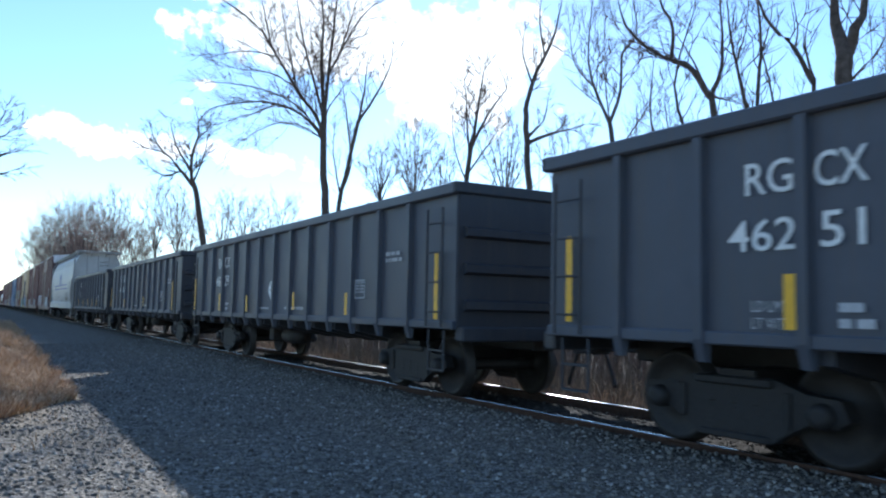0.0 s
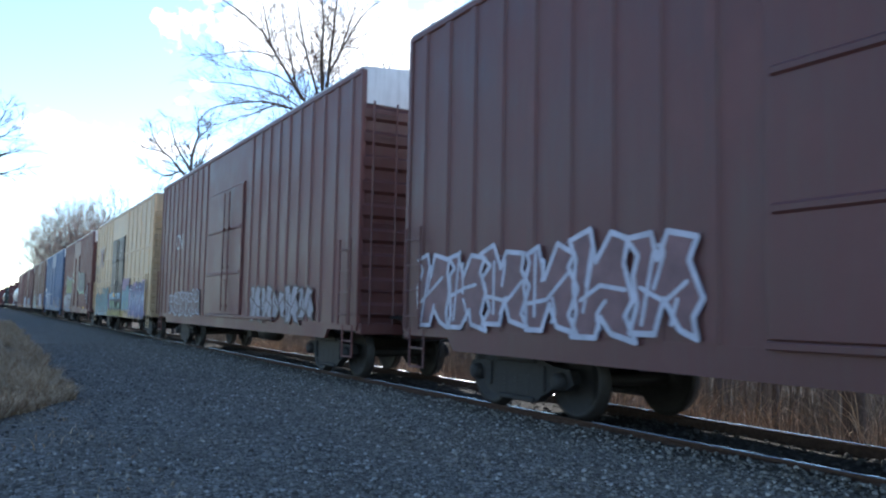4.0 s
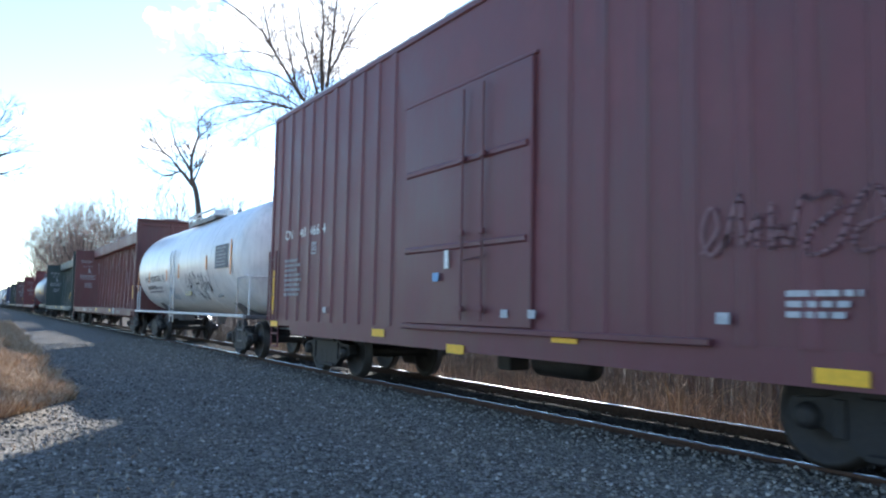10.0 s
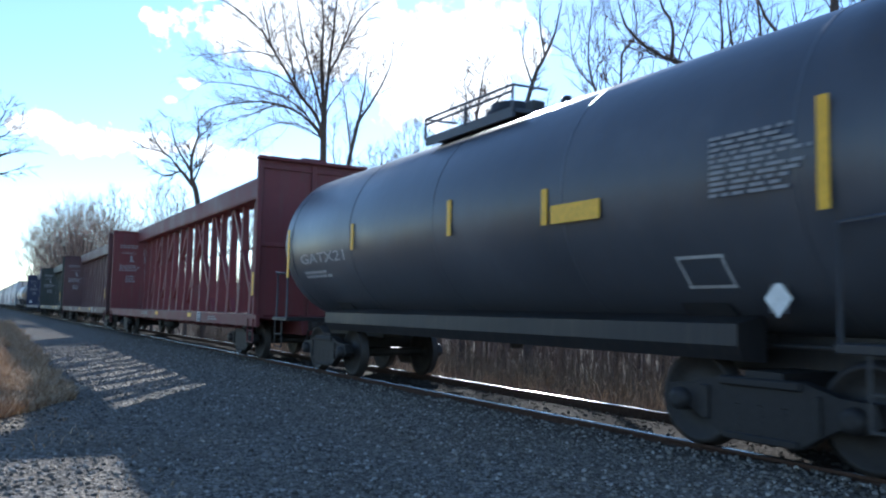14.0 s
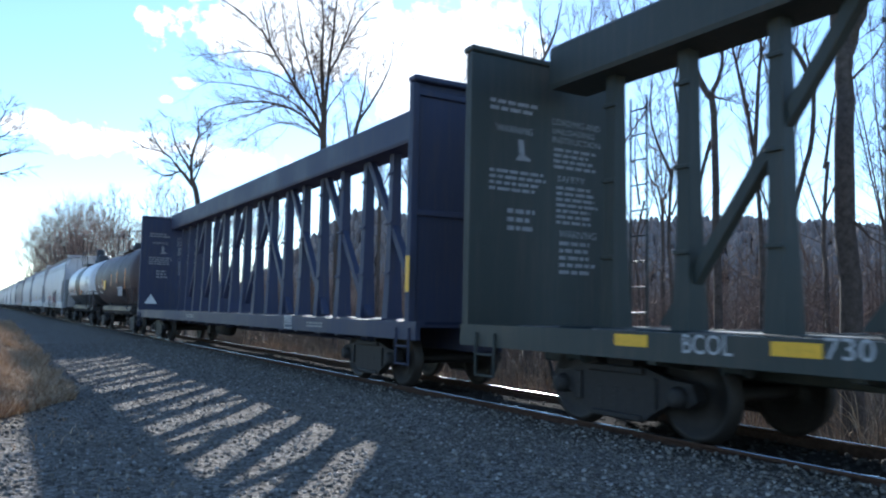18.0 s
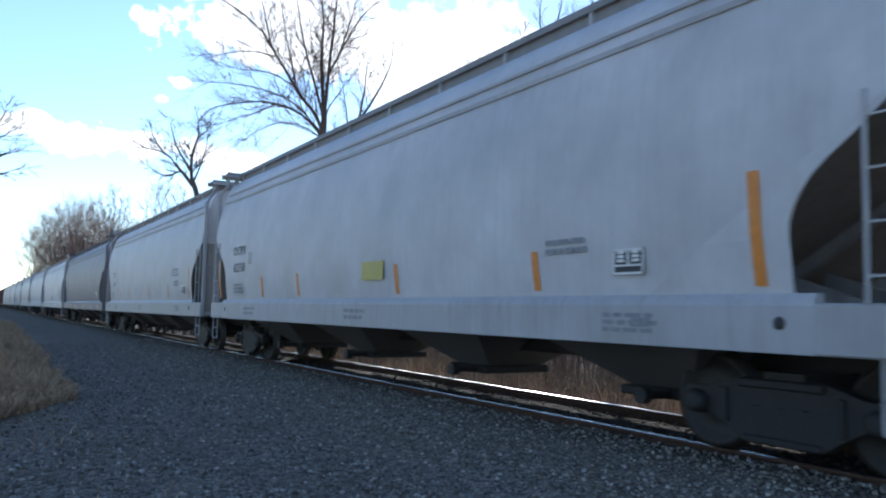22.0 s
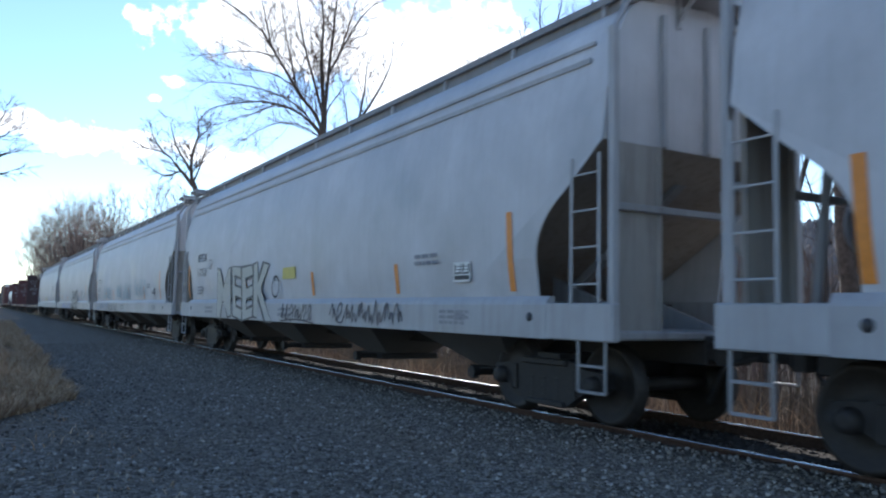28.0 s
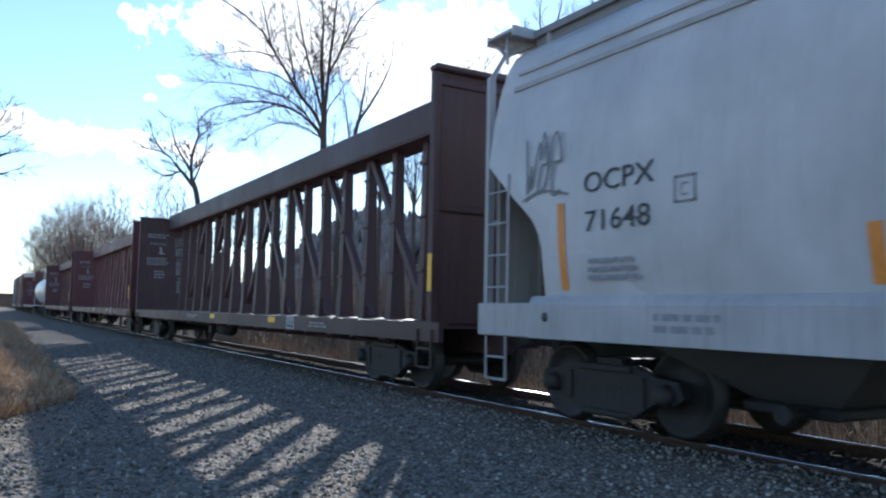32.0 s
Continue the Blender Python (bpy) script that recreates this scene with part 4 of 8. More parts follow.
    for i, (zz, n_) in enumerate(((4.1, 2), (3.5, 3), (2.7, 2))):
        for j in range(n_):
            f.box(0.15 - 0.05 * j, 0.75 + 0.1 * (j % 2), -0.002, 0.0, zz - j * 0.1, zz - j * 0.1 + 0.05)
    part("small_lettering", f, GREY_INK, car, at=(0, -L / 2 - 0.062, 0))
    if white_end:
        part("small_lettering", Form().box(-0.5, 0.5, -0.002, 0.0, top - 0.22, top - 0.12), GREY_INK, car, at=(0, -L / 2 - 0.036, 0))
    return car, L, -w - 0.056


# ---------------------------------------------------------------- covered hopper
HOP_PROF = [(1.52, 1.42), (1.585, 1.9), (1.60, 2.5), (1.58, 3.1), (1.52, 3.6), (1.42, 4.05), (1.30, 4.4), (1.16, 4.62), (0.95, 4.75), (0.5, 4.80), (0.0, 4.81)]
HOP_TOP = 4.81


def hop_x(z):
    for (xa, za), (xb, zb) in zip(HOP_PROF, HOP_PROF[1:]):
        if z <= zb:
            return xa + (xb - xa) * max(0.0, (z - za)) / (zb - za)
    return 0.0


END_CUT = [(1.42, 1.27), (2.0, 1.27), (2.2, 1.2), (2.42, 1.02), (2.62, 0.74), (2.85, 0.46), (3.1, 0.17)]


def slope_d(z):
    """How far from the car's end the slope sheet stands at a height."""
    return 2.9 - 2.74 * (z - 1.42) / 1.68


def hopper_body(L):
    """A rounded trough-like shell whose ends rise in slope sheets."""
    f = Form()
    rings = []
    zs = (3.1, 3.0, 2.7, 2.4, 2.1, 1.8, 1.5, 1.42)
    line = [(L / 2 - 0.16, 3.1), (L / 2 - 0.165, 3.1)] + [(L / 2 - slope_d(z), z) for z in zs[1:]] + [((L / 2 - 2.9) * k, 1.42) for k in (0.6, 0.2)]
    line = line + [(-y, z) for y, z in line[::-1]]
    for y, zb in line:
        right = []
        for i in range(14):
            z = zb + (HOP_TOP - zb) * (i / 13) ** 0.8
            right.append((hop_x(z), z))
        right[-1] = (0.0, HOP_TOP)
        rings.append([(x, y, z) for x, z in right] + [(-x, y, z) for x, z in right[-2::-1]])
    f.loft(rings, close=False, cap=False, smooth=True)
    f.loft([[r_[0], r_[-1]] for r_ in rings], close=False, cap=False)
    for r_ in (rings[0], rings[-1]):
        f.add(r_, [tuple(range(len(r_)))])
    return f


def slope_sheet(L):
    """The dusty underside of the shell's end, just below it, darkened for shade too."""
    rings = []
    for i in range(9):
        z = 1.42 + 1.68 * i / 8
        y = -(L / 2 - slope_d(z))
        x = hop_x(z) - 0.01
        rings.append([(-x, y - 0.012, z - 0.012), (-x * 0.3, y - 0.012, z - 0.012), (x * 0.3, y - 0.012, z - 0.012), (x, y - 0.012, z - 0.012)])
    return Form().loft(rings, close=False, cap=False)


def end_side_sheet(L, q, s, cut=0.0):
    """The thin side plate that runs past the slope sheet and is cut out in a bow."""
    rings = []
    for i in range(15):
        z = 1.42 + 1.68 * i / 14
        c = float(np.interp(z, [a for a, b in END_CUT], [b for a, b in END_CUT])) + cut * min(1.0, (3.1 - z) / 0.5)
        ya, yb = s * (L / 2 - slope_d(z)), s * (L / 2 - min(c, slope_d(z) - 0.001))
        o, n = q * hop_x(z), q * (hop_x(z) - 0.02)
        rings.append([(o, ya, z), (o, yb, z), (n, yb, z), (n, ya, z)])
    return Form().loft(rings)


def hopper(lead, tail, rgb, label, mark="OCPX", number="62000", sill_rgb=None, text=BLACK_INK, hatch_rail=False, stripes=(8.7, 5.2, 2.9, -1.4, -4.9, -7.9), label_y=-6.6, shift=0.0, bow=0.0, raise_=0.0):
    car, L = car_thing("covered_hopper", label, lead, tail, "covered hopper cars")
    body = paint(rgb, 0.11, 0.5, 0.04, (0.16, 0.14, 0.12))
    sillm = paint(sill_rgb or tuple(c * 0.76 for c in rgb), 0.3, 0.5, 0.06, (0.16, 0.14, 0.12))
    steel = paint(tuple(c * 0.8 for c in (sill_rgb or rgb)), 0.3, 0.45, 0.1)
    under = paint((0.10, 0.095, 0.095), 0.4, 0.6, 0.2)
    # body colour darkened to carry the shade on end and underside parts
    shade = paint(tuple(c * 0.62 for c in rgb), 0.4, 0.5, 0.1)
    part("shell", once(("hopper_shell", round(L, 1)), lambda: hopper_body(L)), body, car)
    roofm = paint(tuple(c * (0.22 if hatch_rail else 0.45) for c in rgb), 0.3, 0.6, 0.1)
    bx = 1.0 if hatch_rail else 0.86
    # dust brown, with the shade under the sloping ends put into the colour
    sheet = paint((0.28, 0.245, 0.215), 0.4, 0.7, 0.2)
    dusty = paint((0.33, 0.31, 0.29), 0.5, 0.7, 0.15)
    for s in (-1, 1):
        part("slope_sheet", once(("slope_sheet", round(L, 1)), lambda: slope_sheet(L)), sheet, car, "brown dusty slope sheet with shade in its colour", turn=(0, 0, 0 if s < 0 else 180))
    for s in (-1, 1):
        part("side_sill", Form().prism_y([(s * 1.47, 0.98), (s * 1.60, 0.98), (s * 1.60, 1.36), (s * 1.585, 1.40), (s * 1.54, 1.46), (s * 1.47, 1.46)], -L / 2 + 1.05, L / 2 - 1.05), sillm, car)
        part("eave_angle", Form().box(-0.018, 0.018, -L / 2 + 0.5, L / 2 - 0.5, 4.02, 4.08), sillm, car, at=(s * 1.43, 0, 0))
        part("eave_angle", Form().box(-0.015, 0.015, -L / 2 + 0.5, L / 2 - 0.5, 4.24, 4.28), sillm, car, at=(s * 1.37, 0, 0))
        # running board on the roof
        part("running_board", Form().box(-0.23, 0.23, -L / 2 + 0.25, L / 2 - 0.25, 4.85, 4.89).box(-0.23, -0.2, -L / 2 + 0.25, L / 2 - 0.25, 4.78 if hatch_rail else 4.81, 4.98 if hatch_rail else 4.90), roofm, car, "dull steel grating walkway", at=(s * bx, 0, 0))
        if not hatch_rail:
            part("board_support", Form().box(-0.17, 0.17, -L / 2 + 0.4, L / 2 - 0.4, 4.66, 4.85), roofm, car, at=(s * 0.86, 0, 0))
        br = once("board_bracket", lambda: Form().box(-0.22, 0.22, -0.025, 0.025, 4.6, 4.85, 0.0))
        for i in range(11):
            part("board_bracket", br, steel, car, at=(s * bx, -L / 2 + 0.7 + i * (L - 1.4) / 10, 0))
    for s in (-1, 1):
        e = s * L / 2
        for q in (-1, 1):
            part("end_side_sheet", end_side_sheet(L, q, s, bow), body, car)
            part("end_sill_plate", Form().box(-0.06, 0.06, -0.54, 0.54, 0.98, 1.38, 0.015), sillm, car, at=(q * 1.54, s * (L / 2 - 0.52), 0))
            part("jack_hole", once("jack_hole", lambda: Form().lathe([(-0.004, 0.001), (-0.004, 0.055), (0.004, 0.055), (0.004, 0.001)], "x", 14)), BLACK_INK, car, at=(q * 1.601, s * (L / 2 - 1.35), 1.22))
            # corner ladder on the side and the tall end post
            y = e - s * 0.62
            ladder(car, q * 1.60, min(y, y + s * 0.44), 1.38, 2.95, 0.44, sillm, "y", "corner_ladder", 4)
            part("end_post", Form().box(-0.05, 0.05, -0.04, 0.04, 0.98, 4.3, 0.01), sillm, car, at=(q * 1.5, e - s * 0.07, 0))
            part("end_brace", Form().tube([(q * 1.5, e - s * 0.07, 4.28), (q * 1.3, e - s * 0.07, 4.62), (q * 0.86, e - s * 0.3, 4.86)], 0.035, 6), sillm, car)
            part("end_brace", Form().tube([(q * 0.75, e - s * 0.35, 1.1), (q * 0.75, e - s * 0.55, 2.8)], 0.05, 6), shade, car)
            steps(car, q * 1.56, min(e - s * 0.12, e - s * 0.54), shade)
        # dusty plates that close the end's corners, and the crossover board on the roof
        for q in (-1, 1):
            part("corner_plate", Form().loft([[(-0.34, -0.05, z), (-0.31, -0.05, z), (-0.31, -0.01, z), (0.31, -0.01, z), (0.31, -0.05, z), (0.34, -0.05, z), (0.34, 0.01, z), (-0.34, 0.01, z)] for z in (1.1, 3.1)]), dusty, car, "dusty grey corner plate", at=(q * 1.1, e - s * 0.16, 0))
        for q in (-0.7, 0.0, 0.7):
            part("end_stiffener", Form().box(-0.03, 0.03, -0.03, 0.03, 3.1, 4.6, 0.008), sillm, car, at=(q, e - s * 0.13, 0))
        board = part("crossover_board", Form().box(-1.42, 1.42, -0.3, 0.3, 4.86, 4.9, 0.006).box(-1.42, 1.42, -0.3, -0.27, 4.8, 4.93).box(-1.42, 1.42, 0.27, 0.3, 4.8, 4.93), steel, car, "steel crossover walkway", at=(0, e - s * 0.12, 0))
        for q in (-1.3, -0.45, 0.45, 1.3):
            part("board_strut", Form().box(-0.02, 0.02, -0.02, 0.02, 4.5, 4.86).prism_x([(-s * 0.02, 4.6), (s * 0.26, 4.84), (s * 0.26, 4.8), (-s * 0.02, 4.54)], -0.02, 0.02), steel, board, at=(q, -s * 0.02, 0))
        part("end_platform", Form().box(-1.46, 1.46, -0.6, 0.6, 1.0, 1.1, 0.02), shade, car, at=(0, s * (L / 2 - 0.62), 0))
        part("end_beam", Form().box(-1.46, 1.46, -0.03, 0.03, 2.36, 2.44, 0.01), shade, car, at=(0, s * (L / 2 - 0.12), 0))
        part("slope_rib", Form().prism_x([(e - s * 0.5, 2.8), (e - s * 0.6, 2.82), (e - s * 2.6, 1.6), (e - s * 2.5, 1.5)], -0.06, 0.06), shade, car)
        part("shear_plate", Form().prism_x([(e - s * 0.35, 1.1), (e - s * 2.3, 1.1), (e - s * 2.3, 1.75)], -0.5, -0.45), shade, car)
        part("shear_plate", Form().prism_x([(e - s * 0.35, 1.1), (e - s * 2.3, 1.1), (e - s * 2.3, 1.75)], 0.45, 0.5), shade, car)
        part("brake_stem", Form().tube([(0.55, e - s * 0.05, 1.1), (0.55, e - s * 0.05, 2.45)], 0.03), steel, car)
        g = Form().lathe([(-0.02, 0.27), (0.02, 0.27), (0.02, 0.25), (-0.02, 0.25)], "y", 18, (0.55, e - s * 0.02, 2.2))
        part("brake_wheel", g, steel, car)
    # discharge pockets below the shell
    pockets = 4
    for i in range(pockets):
        y = (i - (pockets - 1) / 2) * (L - 7.4) / (pockets - 1)
        f = Form().loft([[(-1.42, y - 1.7, 1.42), (1.42, y - 1.7, 1.42), (1.42, y + 1.7, 1.42), (-1.42, y + 1.7, 1.42)],
                         [(-1.30, y - 1.3, 1.05), (1.30, y - 1.3, 1.05), (1.30, y + 1.3, 1.05), (-1.30, y + 1.3, 1.05)],
                         [(-0.45, y - 0.42, 0.46), (0.45, y - 0.42, 0.46), (0.45, y + 0.42, 0.46), (-0.45, y + 0.42, 0.46)]])
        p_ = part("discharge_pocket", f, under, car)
        gate = Form().box(-0.6, 0.6, y - 0.5, y + 0.5, 0.36, 0.47, 0.02).tube([(-0.95, y - 0.25, 0.42), (-0.6, y - 0.25, 0.42)], 0.05).lathe([(-0.05, 0.09), (0.05, 0.09)], "x", 10, (-0.98, y - 0.25, 0.42))
        part("outlet_gate", gate, STEEL_BLACK, p_)
    # roof hatches
    hm = once("hatch", lambda: Form().box(-0.3, 0.3, -0.8, 0.8, 4.78, 4.88, 0.03).box(-0.32, 0.32, -0.05, 0.05, 4.87, 4.91, 0.01))
    for i in range(9):
        part("roof_hatch", hm, steel, car, at=(0, (i - 4) * (L - 2.6) / 9, 0))
    gear(car, L, 1.75)
    # writing, reflective stripes
    X = lambda z: -hop_x(z) - 0.006
    if mark:
        o = L / 2 - 10.2 + shift
        sign(car, mark, 8.19 + o, 7.18 + o, 2.54 + raise_, 2.76 + raise_, text, -1.607, "reporting_mark", 0.004)
        sign(car, number, 8.17 + o, 7.24 + o, 2.13 + raise_, 2.35 + raise_, text, -1.605, "car_number", 0.004)
        f = Form()
        for q in ((6.68, 6.94, 2.30, 2.325), (6.68, 6.94, 2.535, 2.56), (6.68, 6.705, 2.3, 2.56), (6.915, 6.94, 2.3, 2.56)):
            f.box(-0.002, 0, q[0] + o, q[1] + o, q[2], q[3])
        part("plate_mark", f, GREY_INK, car, at=(-1.604, 0, 0))
        sign(car, "C", 6.86 + o, 6.77 + o, 2.36, 2.49, GREY_INK, -1.606)
        bars(car, 8.13 + o, 7.4 + o, 1.6, 1.86, 3, GREY_INK, -1.598, int(number) % 97)
    for i, y in enumerate(stripes):
        zt = 2.48 if i in (0, len(stripes) - 1) else 1.97
        f = Form()
        zs = np.linspace(1.52, zt, 5)
        f.loft([[(X(z) - 0.002, y - 0.06 + (z - 1.5) * 0.03, z), (X(z) - 0.002, y + 0.06 + (z - 1.5) * 0.03, z)] for z in zs], close=False, cap=False)
        part("reflective_stripe", f, ORANGE, car)
    frame_label(car, label_y, label_y - 0.42, 1.66, 1.92, WHITE_INK, BLACK_INK, -1.594)
    bars(car, label_y + 1.1, label_y + 0.35, 1.9, 2.1, 2, GREY_INK, -1.602, 5)
    for y, n_ in ((L / 2 - 3.0, 2), (0.5, 2), (-L / 2 + 3.4, 3)):
        bars(car, y, y - 0.9, 1.08, 1.3, n_, GREY_INK, -1.602, int(10 * L) + n_)
    plate(car, "sill_mark", -L / 2 + 3.0, -L / 2 + 2.75, 1.15, 1.24, GREY_INK, -1.601)
    return car, L


# ---------------------------------------------------------------- tank car
def tank_shell(r, half, zc, arc=(0, 2 * math.pi), y0=None, y1=None, n=40, head=True):
    prof = []
    if head:
        for i in range(8):
            t = math.pi / 2 * i / 7
            prof.append((-half - 0.78 * math.cos(t), max(0.02, r * math.sin(t))))
        prof += [(-p_, q) for p_, q in prof[::-1]]
    else:
        prof = [(y0, r), (y1, r)]
    if arc != (0, 2 * math.pi):
        f = Form()
        f.lathe(prof, "y", n, (0, 0, zc), True, arc)
        return f
    f = Form()
    f.lathe(prof, "y", n, (0, 0, zc), True)
    return f


def wrapped(ob, r, zc):
    """Lays flat lettering on the round side of a tank."""
    ob.location.x = 0.0
    for v in ob.data.vertices:
        v.co.x = -math.sqrt(max(0.0, r * r - (v.co.z - zc) ** 2)) - 0.008
    return ob


def tank_car(lead, tail, rgb, label, r=1.5, zc=2.62, lower=None, band=None, sill_rgb=(0.022, 0.021, 0.023), mark="", number="", text=BLACK_INK, side_rail=False, rail_y=(1.5, -1.5), rail_rgb=None, rail_h=0.72, mark_y=None, ladder_y=None, rough=0.34):
    car, L = car_thing("tank_car", label, lead, tail, "tank cars")
    body = paint(rgb, 0.25, rough, 0.06)
    steel = paint(sill_rgb, 0.3, 0.5, 0.1)
    railm = paint(rail_rgb or tuple(min(1, c * 0.9) for c in rgb), 0.3, 0.5, 0.1)
    half = L / 2 - 0.88
    seam_z = 1.88
    if lower:
        a = math.asin((seam_z - zc) / r)
        for nm, mat_, keep, note in (("tank_shell", body, True, ""), ("lower_shell", paint(lower, 0.3, 0.45, 0.1), False, "black-painted lower half")):
            me = tank_shell(r, half, zc).mesh(nm)
            bm = bmesh.new()
            bm.from_mesh(me)
            bmesh.ops.bisect_plane(bm, geom=bm.verts[:] + bm.edges[:] + bm.faces[:], plane_co=(0, 0, seam_z), plane_no=(0, 0, 1), clear_inner=keep, clear_outer=not keep)
            bm.to_mesh(me)
            bm.free()
            part(nm, me, mat_, car, note)
        if band:
            part("black_band", tank_shell(r + 0.006, 0, zc, (a, math.pi - a), band[1], band[0], 30, False), paint(lower, 0.3, 0.45, 0.1), car, "black band round the middle")
    else:
        part("tank_shell", tank_shell(r, half, zc), body, car)
    for i in range(0 if lower else 5):
        y = -half + 0.3 + i * (2 * half - 0.6) / 4
        part("weld_seam", once(("weld_seam", r, zc), lambda: Form().lathe([(-0.012, r - 0.01), (-0.012, r + 0.005), (0.012, r + 0.005), (0.012, r - 0.01)], "y", 40, (0, 0, zc))), body, car, at=(0, y, 0))
    # stub sills, saddles, end platforms
    for s in (-1, 1):
        e = s * L / 2
        part("stub_sill", Form().box(-0.22, 0.22, min(e, e - s * 2.9), max(e, e - s * 2.9), 0.72, 1.12, 0.02), steel, car)
        sad = Form()
        ang = [math.radians(a_) for a_ in range(232, 309, 8)]
        ring = [(math.cos(a_) * (r + 0.01), math.sin(a_) * (r + 0.01) + zc) for a_ in ang] + [(0.55, 0.95), (-0.55, 0.95)]
        sad.prism_y(ring, e - s * 2.6 - 0.3, e - s * 2.6 + 0.3)
        part("saddle", sad, steel, car)
        part("end_platform", Form().box(-1.5, 1.5, -0.45, 0.45, 1.0, 1.08, 0.01), steel, car, at=(0, s * (L / 2 - 0.45), 0))
        h = Form()
        for q in (-1, 1):
            h.tube([(q * 1.48, e - s * 0.85, 1.05), (q * 1.48, e - s * 0.85, 2.0), (q * 1.48, e - s * 0.1, 2.05), (q * 1.42, e - s * 0.04, 2.0), (q * 1.42, e - s * 0.04, 1.05)], 0.022, 6)
        h.tube([(-1.45, e - s * 0.04, 2.02), (1.45, e - s * 0.04, 2.02)], 0.022, 6)
        part("end_handrail", h, railm, car)
        part("brake_wheel", Form().lathe([(-0.02, 0.28), (0.02, 0.28), (0.02, 0.255), (-0.02, 0.255)], "y", 18, (1.05, e - s * 0.02, 1.5)), steel, car)
        part("brake_stem", Form().tube([(1.05, e - s * 0.03, 1.05), (1.05, e - s * 0.03, 1.6)], 0.03), steel, car)
        steps(car, -1.5, min(e - s * 0.2, e - s * 0.62), steel)
        truck(car, s * (L / 2 - 1.9))
        part("coupler", once("coupler_form", coupler_form), STEEL_BLACK, car, at=(0, s * (L / 2 + 0.18), 0), turn=(0, 0, 0 if s < 0 else 180))
    if side_rail:
        for q in (-1, 1):
            part("side_running_bar", Form().box(-0.035, 0.035, -L / 2 + 0.2, L / 2 - 0.2, 1.02, 1.09, 0.01), railm, car, at=(q * 1.52, 0, 0))
    else:
        for q in (-1, 1):
            part("side_skirt", Form().prism_y([(q * 0.7, 0.84), (q * 1.02, 0.86), (q * 1.12, 1.0), (q * 1.12, 1.2), (q * 0.7, 1.3)], -half + 1.2, half - 1.2), steel, car)
        part("under_pipe", Form().tube([(-0.5, -half, 1.0), (-0.5, half, 1.0)], 0.03), steel, car)
    # top fittings: walkway, rails, dome, valve, ladders
    zt = zc + r
    y0, y1 = rail_y
    f = Form().box(-1.0, -0.35, y1, y0, zt - 0.16, zt - 0.11, 0.0).box(0.35, 1.0, y1, y0, zt - 0.16, zt - 0.11).box(-1.0, -0.96, y1, y0, zt - 0.24, zt - 0.1)
    part("top_walkway", f, steel if side_rail else railm, car)
    rails = Form()
    for q in (-1.0, 1.0):
        for yy in (y0, (y0 + y1) / 2, y1):
            rails.tube([(q, yy, zt - 0.14), (q, yy, zt + rail_h)], 0.022, 5)
        for z in (rail_h * 0.55, rail_h):
            rails.tube([(q, y0, zt + z), (q, y1, zt + z)], 0.02, 5)
    for yy in (y0, y1):
        rails.tube([(-1.0, yy, zt + rail_h), (-0.4, yy, zt + rail_h + 0.02)], 0.02, 5)
    part("guard_rail", rails, railm, car)
    part("manway", Form().lathe([(zt - 0.1, 0.42), (zt + 0.22, 0.42), (zt + 0.24, 0.36), (zt + 0.36, 0.34), (zt + 0.38, 0.02)], "z", 18, (0, 0.2, 0)).box(-0.12, 0.12, -0.5, -0.3, zt - 0.05, zt + 0.3, 0.02), steel if not side_rail else railm, car)
    part("valve", Form().lathe([(zt - 0.05, 0.1), (zt + 0.25, 0.1), (zt + 0.3, 0.05)], "z", 10, (0.2, -0.9, 0)), steel, car)
    lf = Form()
    for yy in () if ladder_y is None else (ladder_y, ladder_y + 0.48):
        pts = [(-1.55, yy, 0.75), (-1.58, yy, 2.6)] + [(-math.cos(t) * (r + 0.07), yy, zc + math.sin(t) * (r + 0.07)) for t in (0.15, 0.3)]
        lf.tube(pts, 0.022, 5)
    for z in np.arange(0.95, 3.1, 0.33) if ladder_y is not None else ():
        t = math.asin(max(-1, min(1, (z - zc) / (r + 0.07))))
        xx = -1.57 if z < 2.7 else -math.cos(t) * (r + 0.07)
        lf.tube([(xx, ladder_y, z), (xx, ladder_y + 0.48, z)], 0.016, 5)
    if lf.v:
        part("side_ladder", lf, railm, car)
    part("bottom_outlet", Form().lathe([(zc - r - 0.35, 0.1), (zc - r - 0.1, 0.16), (zc - r + 0.1, 0.2)], "z", 12), steel, car)
    if mark:
        a_, b_ = mark_y or (half - 0.2, half - 2.6)
        wrapped(sign(car, mark + number, a_, b_, 2.15, 2.34, text, 0.0, "car_number", 0.008), r, zc)
        wrapped(bars(car, a_ - 0.05, b_ + 0.7, 1.86, 2.02, 2, text, 0.0, 4), r, zc)
    return car, L, half


def end_sign(parent, body, x0, x1, z0, z1, mat, y):
    """Letters on a face that looks towards the train's head."""
    co, faces = text_mesh(body, 0.004)
    lo, hi = co.min(0), co.max(0)
    me = bpy.data.meshes.new("lettering")
    me.from_pydata([(x0 + (x1 - x0) * (c[0] - lo[0]) / (hi[0] - lo[0]), 0.0, z0 + (z1 - z0) * (c[1] - lo[1]) / (hi[1] - lo[1])) for c in co], [], faces)
    return part("lettering", me, mat, parent, at=(0, y, 0))


WORN = plain("worn_deck_steel", (0.16, 0.15, 0.145), 0.95, 0.0, 0.3, 18, 0.15, 0.03)


